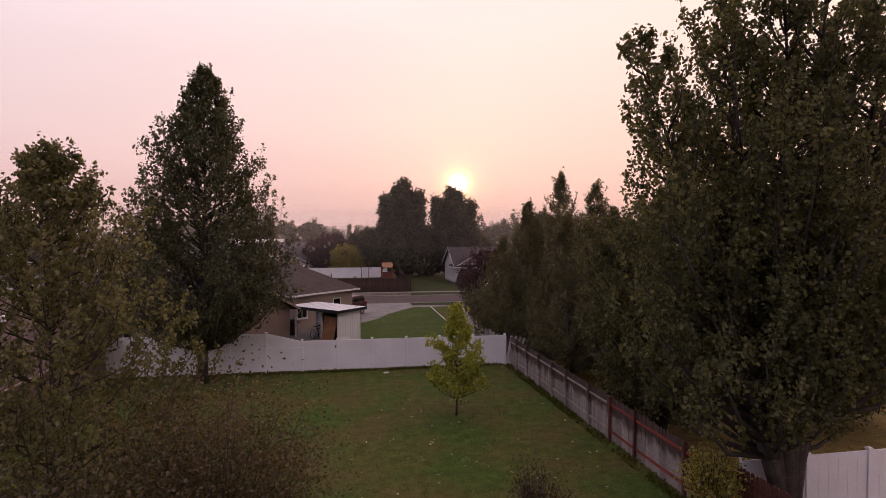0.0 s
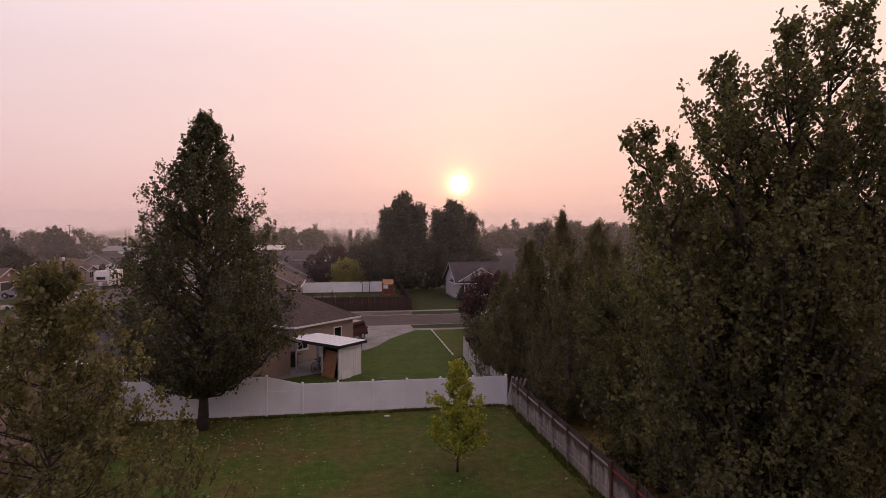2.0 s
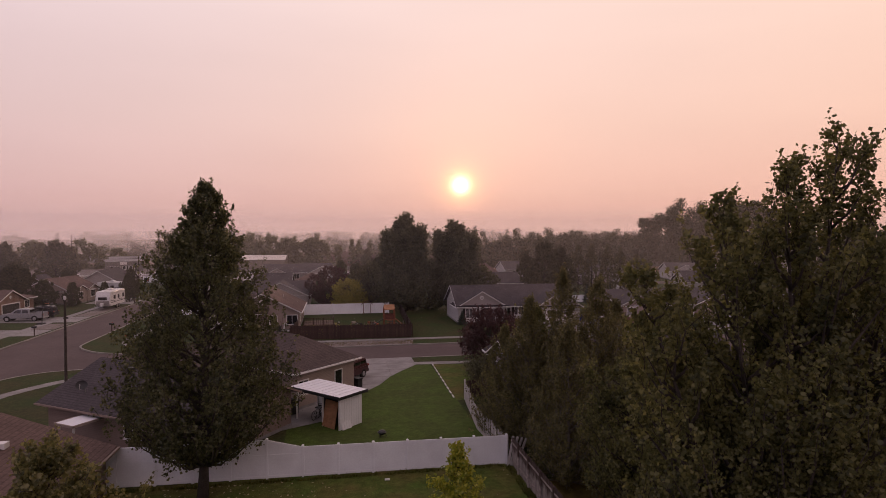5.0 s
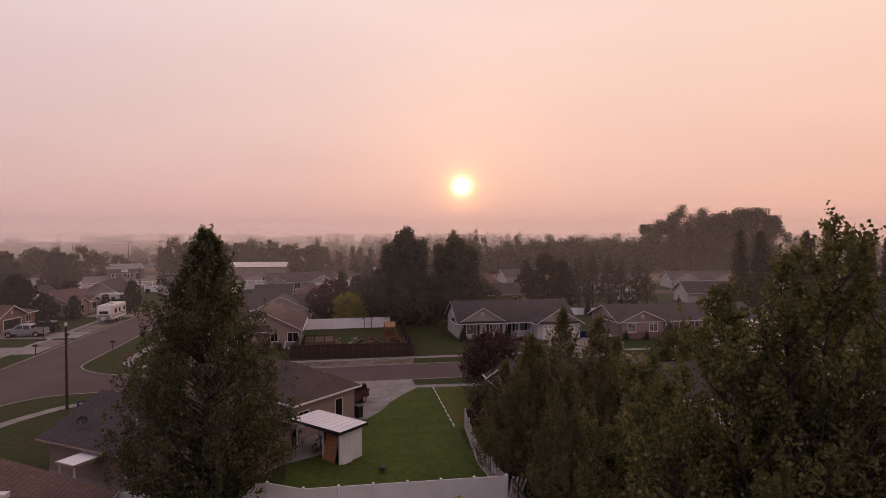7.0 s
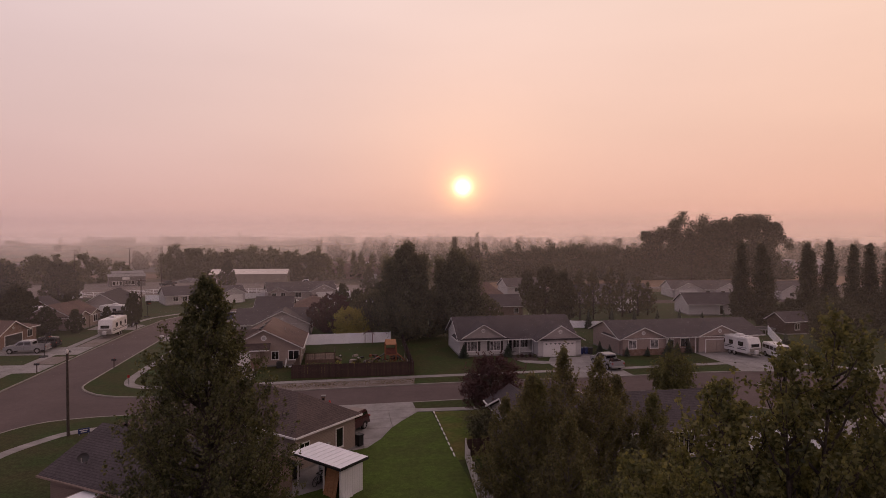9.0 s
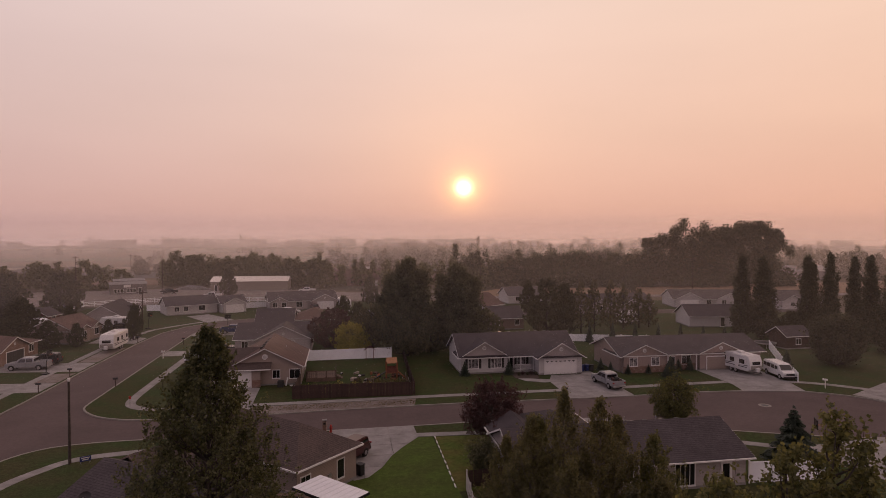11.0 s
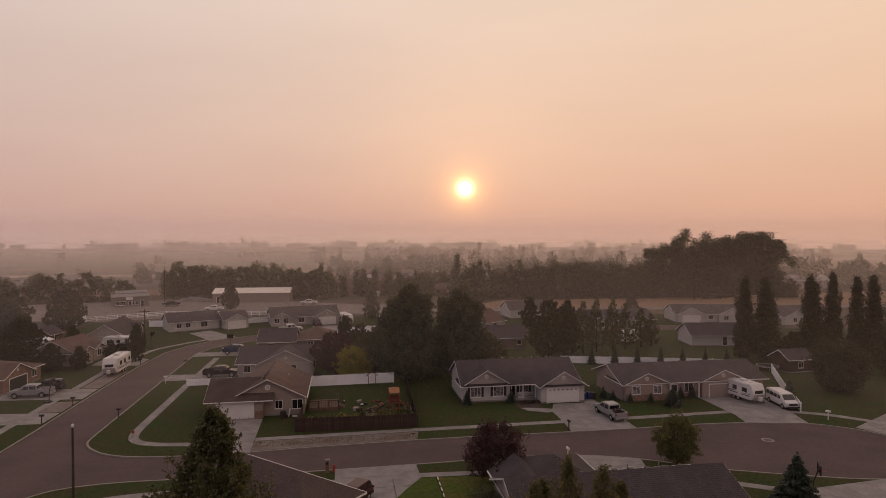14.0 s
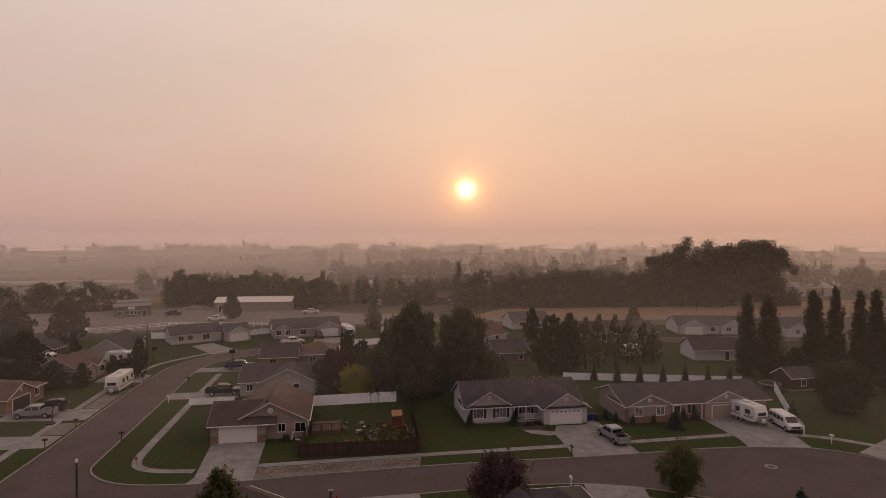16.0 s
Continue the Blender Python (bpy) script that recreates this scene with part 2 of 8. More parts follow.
SIDING_WHITE = banded(material("pale_lap_siding", (0.43, 0.41, 0.405), 0.7, 0.06, 0.8, 18, 0.05), 0.12, "Z", 0.012, 0.88, 0.78)
SIDING_BROWN = banded(material("brown_lap_siding", (0.21, 0.15, 0.125), 0.7, 0.06, 0.8, 18, 0.05), 0.12, "Z", 0.012, 0.88, 0.75)
SIDING_ROSE = banded(material("rose_tan_lap_siding", (0.275, 0.21, 0.19), 0.7, 0.06, 0.8, 18, 0.05), 0.12, "Z", 0.012, 0.88, 0.75)
# pane colour kept pale for both curtains and the reflection in the glass
PALE_GLASS = material("curtain_and_reflection_glass", (0.26, 0.245, 0.25), 0.12, 0.15, 3.0, 9, 0.0, spec=0.6, second=(0.06, 0.055, 0.06))
BRICK = material("brown_brick_veneer", (0.17, 0.10, 0.075), 0.9, 0.35, 2.0, 14, 0.5, second=(0.22, 0.15, 0.12))
GLASS = material("window_glass", (0.012, 0.012, 0.014), 0.08, 0.1, 0.5, 3, 0.0, spec=0.6)
METAL_WHITE = banded(material("ribbed_white_metal", (0.72, 0.72, 0.74), 0.4, 0.06, 0.8, 10, 0.03), 0.23, "X", 0.02, 0.86, 0.8)
METAL_ROOF = material("pale_metal_roof", (0.66, 0.60, 0.53), 0.5, 0.06, 0.5, 8, 0.03)
METAL_PALE = material("white_metal_roof", (0.70, 0.70, 0.73), 0.45, 0.06, 0.5, 8, 0.03)
METAL_DARK = material("dark_metal", (0.03, 0.028, 0.028), 0.5, 0.2, 2, 20, 0.05)
BLACK = material("black_plastic", (0.018, 0.017, 0.018), 0.6, 0.2, 2, 20, 0.05)
RUBBER = material("tyre_rubber", (0.02, 0.019, 0.019), 0.9, 0.2, 4, 30, 0.1)
CHROME = material("grey_metal", (0.42, 0.41, 0.41), 0.3, 0.1, 3, 20, 0.02, metal=0.8)
WOOD_GREY = material("weathered_fence_wood", (0.20, 0.165, 0.145), 0.9, 0.3, 1.2, 14, 0.4, second=(0.27, 0.23, 0.205), each=0.3)
WOOD_PALE = material("bleached_garden_boards", (0.26, 0.21, 0.185), 0.9, 0.3, 1.2, 14, 0.4, each=0.3)
WOOD_DARK = material("dark_stained_wood", (0.055, 0.032, 0.026), 0.85, 0.3, 1.5, 16, 0.3, each=0.2)
WOOD_RED = material("red_brown_stained_wood", (0.11, 0.040, 0.028), 0.85, 0.25, 1.5, 16, 0.3, each=0.2)
WOOD_DECK = material("brown_deck_wood", (0.125, 0.082, 0.062), 0.85, 0.25, 1.5, 16, 0.3, each=0.2)
WOOD_ORANGE = material("orange_brown_plywood", (0.36, 0.185, 0.095), 0.8, 0.25, 1.5, 12, 0.2)
RAIL_RED = material("red_painted_rail", (0.24, 0.050, 0.030), 0.8, 0.2, 2, 15, 0.15)
BARK = material("grey_brown_bark", (0.065, 0.052, 0.044), 0.95, 0.35, 3.0, 25, 0.8)
BARK_PALE = material("pale_bark", (0.17, 0.145, 0.125), 0.9, 0.35, 3.0, 25, 0.6)
LEAF_POPLAR = foliage("poplar_leaves", (0.054, 0.066, 0.034), (0.128, 0.126, 0.060), glow=0.5, gloss=0.15)
LEAF_OLIVE = foliage("olive_leaves", (0.100, 0.100, 0.050), (0.185, 0.165, 0.074), glow=0.5, gloss=0.15)
LEAF_COTTON = foliage("cottonwood_leaves", (0.086, 0.096, 0.046), (0.168, 0.162, 0.067), glow=0.5, gloss=0.1)
LEAF_YOUNG = foliage("young_poplar_leaves", (0.115, 0.120, 0.056), (0.215, 0.195, 0.082), glow=0.55, gloss=0.15)
LEAF_DARK = foliage("dark_leaves", (0.084, 0.089, 0.058), (0.145, 0.138, 0.086), glow=0.45, gloss=0.1)
LEAF_DEEP = foliage("deep_green_leaves", (0.054, 0.058, 0.040), (0.098, 0.095, 0.060), glow=0.4, gloss=0.1)
LEAF_BRONZE = foliage("bronze_leaves", (0.066, 0.054, 0.022), (0.120, 0.082, 0.030), glow=0.45)
LEAF_LIME = foliage("lime_leaves", (0.24, 0.32, 0.030), (0.42, 0.40, 0.045), glow=0.45)
LEAF_YELLOW = foliage("yellow_green_leaves", (0.29, 0.285, 0.050), (0.38, 0.32, 0.065), glow=0.45)
LEAF_PURPLE = foliage("purple_leaves", (0.060, 0.026, 0.032), (0.085, 0.038, 0.040), glow=0.45)
# greyed leaf colour carries part of the haze over the far trees
LEAF_FAR = foliage("haze_grey_far_leaves", (0.075, 0.074, 0.055), (0.115, 0.105, 0.078), glow=0.45)
NEEDLE = foliage("spruce_needles", (0.046, 0.062, 0.046), (0.075, 0.092, 0.068), glow=0.25)


def dipped(name, low, high, level):
    """Fence wood stained dark above a wavering level, bare and weathered below."""
    m = material(name, low, 0.9, 0.25, 1.5, 14, 0.3, each=0.22)
    nt = m.node_tree
    N, L = nt.nodes.new, nt.links.new
    p = nt.nodes["Principled BSDF"]
    tc, sep, nz, add, r, mix = N("ShaderNodeTexCoord"), N("ShaderNodeSeparateXYZ"), N("ShaderNodeTexNoise"), N("ShaderNodeMath"), N("ShaderNodeMapRange"), N("ShaderNodeMix")
    geo = N("ShaderNodeNewGeometry")
    L(geo.outputs["Position"], sep.inputs[0])
    L(geo.outputs["Position"], nz.inputs["Vector"])
    nz.inputs["Scale"].default_value = 2.2
    add.operation, add.inputs[1].default_value = "MULTIPLY_ADD", 0.9
    L(nz.outputs[0], add.inputs[0])
    L(sep.outputs[2], add.inputs[2])
    L(add.outputs[0], r.inputs[0])
    r.inputs[1].default_value, r.inputs[2].default_value = level + 0.3, level + 0.6
    mix.data_type = "RGBA"
    L(r.outputs[0], mix.inputs[0])
    L(p.inputs["Base Color"].links[0].from_socket, mix.inputs[6])
    mix.inputs[7].default_value = (*high, 1)
    L(mix.outputs[2], p.inputs["Base Color"])
    return m


WOOD_DIPPED = dipped("half_stained_fence_wood", (0.30, 0.26, 0.235), (0.075, 0.05, 0.042), 0.95)


def haze_sheet_material(name, share):
    """A sheet standing in for smoke haze: most light goes straight on, the rest is scattered forward; it fades with
    height and close to the ground.
    """
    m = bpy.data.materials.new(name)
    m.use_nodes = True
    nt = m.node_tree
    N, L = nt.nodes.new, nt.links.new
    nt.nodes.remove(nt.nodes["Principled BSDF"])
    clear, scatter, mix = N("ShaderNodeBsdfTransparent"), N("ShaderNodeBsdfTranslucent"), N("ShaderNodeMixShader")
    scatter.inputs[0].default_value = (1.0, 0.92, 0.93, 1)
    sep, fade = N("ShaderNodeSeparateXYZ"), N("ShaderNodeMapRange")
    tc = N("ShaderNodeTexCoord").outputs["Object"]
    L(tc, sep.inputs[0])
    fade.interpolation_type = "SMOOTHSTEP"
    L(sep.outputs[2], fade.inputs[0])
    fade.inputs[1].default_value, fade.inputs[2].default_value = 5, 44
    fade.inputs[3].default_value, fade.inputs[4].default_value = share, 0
    # fades the foot so no step shows where the sheet meets the ground
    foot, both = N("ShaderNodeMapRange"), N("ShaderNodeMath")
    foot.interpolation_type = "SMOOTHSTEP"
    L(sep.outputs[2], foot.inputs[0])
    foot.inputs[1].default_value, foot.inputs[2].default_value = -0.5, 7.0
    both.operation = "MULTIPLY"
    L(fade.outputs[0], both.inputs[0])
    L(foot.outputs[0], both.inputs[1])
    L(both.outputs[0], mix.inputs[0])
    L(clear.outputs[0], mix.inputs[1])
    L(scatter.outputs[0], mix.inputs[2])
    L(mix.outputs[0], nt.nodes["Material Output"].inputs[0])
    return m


# ---------------------------------------------------------------- small tools


def part(name, bm, mat, parent=None, label="", smooth=False):
    """Links a bmesh (or a mesh) as one mesh object under a thing or a part."""
    if isinstance(bm, bmesh.types.BMesh):
        me = bpy.data.meshes.new(name)
        bm.normal_update()
        bm.to_mesh(me)
        bm.free()
    else:
        me = bm
    if mat and not me.materials:
        me.materials.append(mat)
    if smooth:
        for p in me.polygons:
            p.use_smooth = True
    ob = new(name, me)
    if parent:
        ob.parent = parent
    if label:
        ob["label"] = label
    return ob


def thing(name, label, category, m=None, group="", kind=""):
    ob = new(name)
    ob.empty_display_size = 0.3
    if m is not None:
        ob.matrix_basis = m
    return tagged(ob, label, category, group, kind)


def box(bm, x0, y0, z0, x1, y1, z1, m=None, taper=0.0):
    """An axis-aligned box, or one turned by m; taper draws in its top."""
    t = taper
    v = [bm.verts.new(Vector(p) if m is None else m @ Vector(p)) for p in (
        (x0, y0, z0), (x1, y0, z0), (x1, y1, z0), (x0, y1, z0),
        (x0 + t, y0 + t, z1), (x1 - t, y0 + t, z1), (x1 - t, y1 - t, z1), (x0 + t, y1 - t, z1))]
    for f in ((3, 2, 1, 0), (4, 5, 6, 7), (0, 1, 5, 4), (1, 2, 6, 5), (2, 3, 7, 6), (3, 0, 4, 7)):
        bm.faces.new([v[i] for i in f])
    return v


def boxes(*rows):
    bm = bmesh.new()
    for r in rows:
        box(bm, *r)
    return bm


def soft(bm, width, segments=2):
    bmesh.ops.bevel(bm, geom=bm.edges[:], offset=width, segments=segments, affect="EDGES", profile=0.6)
    return bm


def prism(bm, outline, a, b, axis="y"):
    """Extrudes an outline of (u, v) pairs from a to b along an axis; u, v are the other two axes in order."""
    def at(u, v, w):
        return {"x": (w, u, v), "y": (u, w, v), "z": (u, v, w)}[axis]
    lo = [bm.verts.new(at(u, v, a)) for u, v in outline]
    hi = [bm.verts.new(at(u, v, b)) for u, v in outline]
    n = len(outline)
    bm.faces.new(lo)
    bm.faces.new(hi[::-1])
    for i in range(n):
        bm.faces.new((lo[(i + 1) % n], lo[i], hi[i], hi[(i + 1) % n]))
    bmesh.ops.recalc_face_normals(bm, faces=bm.faces[:])
    return bm


def slab(name, pts, z0, z1, mat, label="", category="", kind="structure", parent=None):
    """A flat piece of ground of any outline, with its edges."""
    bm = prism(bmesh.new(), pts, z0, z1, "z")
    ob = part(name, bm, mat, parent)
    return tagged(ob, label, category, kind=kind)


def tube(bm, points, radii, sides=8):
    """A tapered round limb through points."""
    rings = []
    pts = [Vector(p) for p in points]
    for i, p in enumerate(pts):
        d = (pts[min(i + 1, len(pts) - 1)] - pts[max(i - 1, 0)]).normalized()
        a = d.orthogonal().normalized() if not rings else (side - d * side.dot(d)).normalized()
        side = a
        b = d.cross(a)
        rings.append([bm.verts.new(p + (a * math.cos(k * 2 * math.pi / sides) + b * math.sin(k * 2 * math.pi / sides)) * radii[i]) for k in range(sides)])
    for r, s in zip(rings, rings[1:]):
        for k in range(sides):
            bm.faces.new((r[k], r[(k + 1) % sides], s[(k + 1) % sides], s[k]))
    bm.faces.new(rings[0][::-1])
    bm.faces.new(rings[-1])
    return bm


def cylinder(bm, x, y, z0, z1, r, r2=None, sides=16):
    return tube(bm, [(x, y, z0), (x, y, z1)], [r, r if r2 is None else r2], sides)


def quads_mesh(name, verts, per=4):
    """A mesh of loose polygons, each of `per` corners, from an array of corners."""
    n = len(verts)
    me = bpy.data.meshes.new(name)
    me.vertices.add(n)
    me.vertices.foreach_set("co", verts.astype(np.float32).ravel())
    me.loops.add(n)
    me.loops.foreach_set("vertex_index", np.arange(n, dtype=np.int32))
    me.polygons.add(n // per)
    me.polygons.foreach_set("loop_start", np.arange(0, n, per, dtype=np.int32))
    me.update(calc_edges=True)
    return me


def ribbon(pts, width, z0, z1, side=0.0):
    """A strip of even width along a line of points. side: -1 to its right, 1 to its left, 0 in the middle."""
    bm = bmesh.new()
    P = [Vector((*p, 0)) for p in pts]
    cols = []
    for i, p in enumerate(P):
        d = (P[min(i + 1, len(P) - 1)] - P[max(i - 1, 0)]).normalized()
        nrm = Vector((-d.y, d.x, 0))
        a, b = p + nrm * width * (0.5 * (side + 1)), p + nrm * width * (0.5 * (side - 1))
        cols.append([bm.verts.new((a.x, a.y, z0)), bm.verts.new((a.x, a.y, z1)), bm.verts.new((b.x, b.y, z1)), bm.verts.new((b.x, b.y, z0))])
    for c, e in zip(cols, cols[1:]):
        for k in range(3):
            bm.faces.new((c[k], c[k + 1], e[k + 1], e[k]))
    bm.faces.new(cols[0][::-1])
    bm.faces.new(cols[-1])
    bmesh.ops.recalc_face_normals(bm, faces=bm.faces[:])
    return bm


# ---------------------------------------------------------------- ground, streets, walks


def eased(pts, rounds=2):
    """A line with its corners cut twice, so that it curves."""
    for _ in range(rounds):
        out = [pts[0]]
        for (ax, ay), (bx, by) in zip(pts, pts[1:]):
            k = min(0.25, 1.6 / (math.hypot(bx - ax, by - ay) + 1e-6))
            out += [(ax + (bx - ax) * k, ay + (by - ay) * k), (bx + (ax - bx) * k, by + (ay - by) * k)]
        pts = out + [pts[-1]]
    return pts


NORTH_KERB = [(-30.8, 130.1), (-30.6, 77.4), (-30.3, 75.8), (-29.1, 73.9), (-27.0, 71.9), (-23.5, 70.4), (-17.3, 69.8), (-11.0, 69.8), (-3.6, 70.4), (8.9, 70.8), (16.3, 70.8),
              (28.7, 70.5), (37.1, 70.4), (46.0, 70.7), (53.1, 70.2), (57.4, 69.6), (60.7, 68.6), (64.0, 66.5), (66.4, 63.7), (67.7, 60.4)]
SOUTH_KERB = [(-30.6, -60), (-31.7, 54.6), (-31.2, 58.3), (-30.5, 59.9), (-29.4, 61.4), (-27.5, 62.7), (-22.8, 63.4), (-14.6, 63.1), (-5.2, 63.0), (7.7, 63.1), (19.7, 63.5),
              (26.9, 62.7), (32.7, 60.6), (38.0, 57.1), (44.5, 54.4), (51.6, 51.8), (58.2, 50.6), (63.8, 52.1), (67.2, 56.1), (67.7, 60.4)]
NORTH_KERB, SOUTH_KERB = eased(NORTH_KERB, 1), eased(SOUTH_KERB, 1)
WEST_KERB = [(-38.2, -60), (-39.2, 61.0), (-38.8, 81.4), (-38.8, 101.9), (-38.6, 119.4), (-37.6, 132.8), (-34.7, 140.8), (-29.3, 148.1), (-20.9, 153.5), (-8.4, 156.9), (20.0, 157.2), (59.0, 154.4), (132.1, 147.2)]
EAST_FAR = [(-30.8, 130.1), (-29.0, 136.2), (-25.3, 141.5), (-17.8, 146.5), (-6.4, 149.6), (19.9, 149.7), (59.0, 147.0), (132.0, 140.1)]


def ground_sheet():
    bm = bmesh.new()
    c = bm.verts.new((0, 0, -0.17))
    rings = []
    for r in (60, 200, 500, 1000, 1700):
        rings.append([bm.verts.new((r * math.cos(k * math.pi / 32), 100 + r * math.sin(k * math.pi / 32), -0.17)) for k in range(64)])
    for k in range(64):
        bm.faces.new((c, rings[0][k], rings[0][(k + 1) % 64]))
        for a, b in zip(rings, rings[1:]):
            bm.faces.new((a[k], b[k], b[(k + 1) % 64], a[(k + 1) % 64]))
    tagged(part("ground", bm, FIELD), "dry tan open ground reaching the smoky horizon", "ground", kind="structure")


ground_sheet()
slab("road", [(-45, -62), (75, -62), (72.7, 94.7), (142, 150), (142, 162), (20.0, 160.2), (-47.5, 164.9)], -0.3, -0.10, ASPHALT, "worn pinkish grey asphalt street and cul-de-sac", "road")
slab("lawn_south", SOUTH_KERB + [(121.9, 58.0), (130, -60)], -0.3, 0.0, LAWN_GREEN, "mown lawns on this side of the street", "lawn")
slab("back_lawn", [(-14.0, -30), (9.95, -30), (9.95, 33.0), (-14.0, 33.0)], -0.1, 0.010, LAWN, "mown back lawn with dry patches and fallen leaves", "lawn")
slab("lawn_north", NORTH_KERB + [(130.6, 57.6), (132.0, 140.1)] + EAST_FAR[-2:0:-1], -0.3, 0.0, LAWN_GREEN, "mown green front lawns beyond the street", "lawn")
slab("lawn_west", WEST_KERB[:7] + [(-63.6, 143.3), (-119.9, 139.4), (-110, -60)], -0.3, 0.0, LAWN_GREEN, "mown lawns along the side street", "lawn")
slab("lawn_far", WEST_KERB[6:] + [(132.5, 169.8), (-35.8, 188.8), (-70.5, 179.9), (-70.2, 143.8)], -0.3, 0.0, LAWN_GREEN, "lawns of the far row of houses", "lawn")
slab("dirt_yard", [(-150.4, 202.9), (-70.5, 184.2), (-35.8, 195.1), (10.0, 188.8), (30.2, 211.8), (3.9, 217.3), (-21.0, 233.2), (-64.3, 243.5), (-150, 228)], -0.3, -0.05, GRAVEL, "bare gravel yard round the storage building", "yard")
slab("far_road", [(-156.7, 215.9), (-64.0, 198.4), (160, 180), (240, 176), (240, 183), (160, 187), (-64.0, 205.9), (-156.9, 224.9)], -0.3, -0.02, GRAVEL, "pale gravel road beyond the houses", "road")
slab("dry_field", [(30.1, 189.5), (240, 186), (250, 232), (124.5, 220.7), (59.6, 222.0)], -0.3, -0.06, material("stubble_field", (0.21, 0.125, 0.075), 0.95, 0.25, 0.08, 3, 0.3, second=(0.17, 0.115, 0.07)), "orange brown stubble field", "field")
for n, (name, pts) in enumerate((("kerb", NORTH_KERB), ("kerb", SOUTH_KERB), ("kerb", WEST_KERB), ("kerb", EAST_FAR))):
    tagged(part(name, ribbon(pts, 0.22, -0.2, 0.022, 0.0), KERB), "pale concrete kerb and gutter edge", "kerb", kind="structure")
# green lawns of the neighbours on this side
slab("lawn_neighbour", [(-3.4, 34), (9.6, 33.4), (9.2, 59.4), (-1.3, 59.8), (-3.7, 49.6)], -0.1, 0.012, LAWN_BRIGHT, "bright mown side lawn beside the driveway", "lawn")
slab("lawn_corner", [(-29.5, 40), (-12, 40), (-3.8, 55.6), (-3.3, 59.5), (-25.1, 60.8), (-30.1, 56.6)], -0.1, 0.011, LAWN_GREEN, "mown corner lawn by the street", "lawn")
slab("dry_strip", [(9.4, 46.1), (15.7, 45.9), (15.7, 58.9), (9.4, 59.2)], -0.1, 0.012, LAWN, "dry yellowed lawn strip beside the house", "lawn")
slab("lawn_beyond", [(10.3, -40), (45, -40), (45, 30), (10.3, 30)], -0.1, 0.010, LAWN_DRY, "dry golden lawn behind the tall trees", "lawn")
slab("gravel_strip", [(-10.7, 70.1), (-3.6, 70.6), (8.8, 71.0), (9.3, 73.7), (-10.7, 73.4)], -0.1, 0.014, GRAVEL, "weedy gravel verge beside the street", "verge")

# sidewalks
WALKS = [
    ([(-18.0, 73.6), (-22.8, 74.3), (-25.1, 75.9), (-25.9, 78.3), (-26.0, 81.7), (-25.8, 104.1), (-25.5, 125.6)], 1.25),
    ([(-10.7, 74.1), (-4.9, 74.2), (9.4, 74.4), (29.0, 74.5)], 1.25),
    ([(37.5, 74.5), (53.5, 74.9)], 1.25),
    ([(61.6, 73.8), (65.9, 71.8), (69.8, 68.0), (72.3, 64.0)], 1.3),
    ([(-27.8, 40), (-28.2, 50.4), (-27.6, 53.5), (-26.3, 56.0), (-24.4, 58.8), (-19.7, 59.8), (-12.5, 59.8), (-0.7, 59.8)], 1.25),
    ([(7.6, 60.1), (13.7, 59.7), (25.8, 59.5)], 1.2),
    ([(31.6, 57.9), (35.8, 54.6), (43.0, 50.3)], 1.2),
    ([(-42.9, 61.2), (-43.1, 120.8), (-40.9, 137.2), (-34.6, 146.0), (-27.2, 152.5)], 1.25),
]
PAVING = []
for pts, w in [(eased(line, 2), w - 0.1) for line, w in WALKS]:
    walk_base = tagged(part("sidewalk", ribbon(pts, w - 0.02, -0.1, 0.016), KERB), "pale concrete sidewalk", "sidewalk", kind="structure")
    PAVING.append((walk_base, pts, w))
# driveways
DRIVES = []
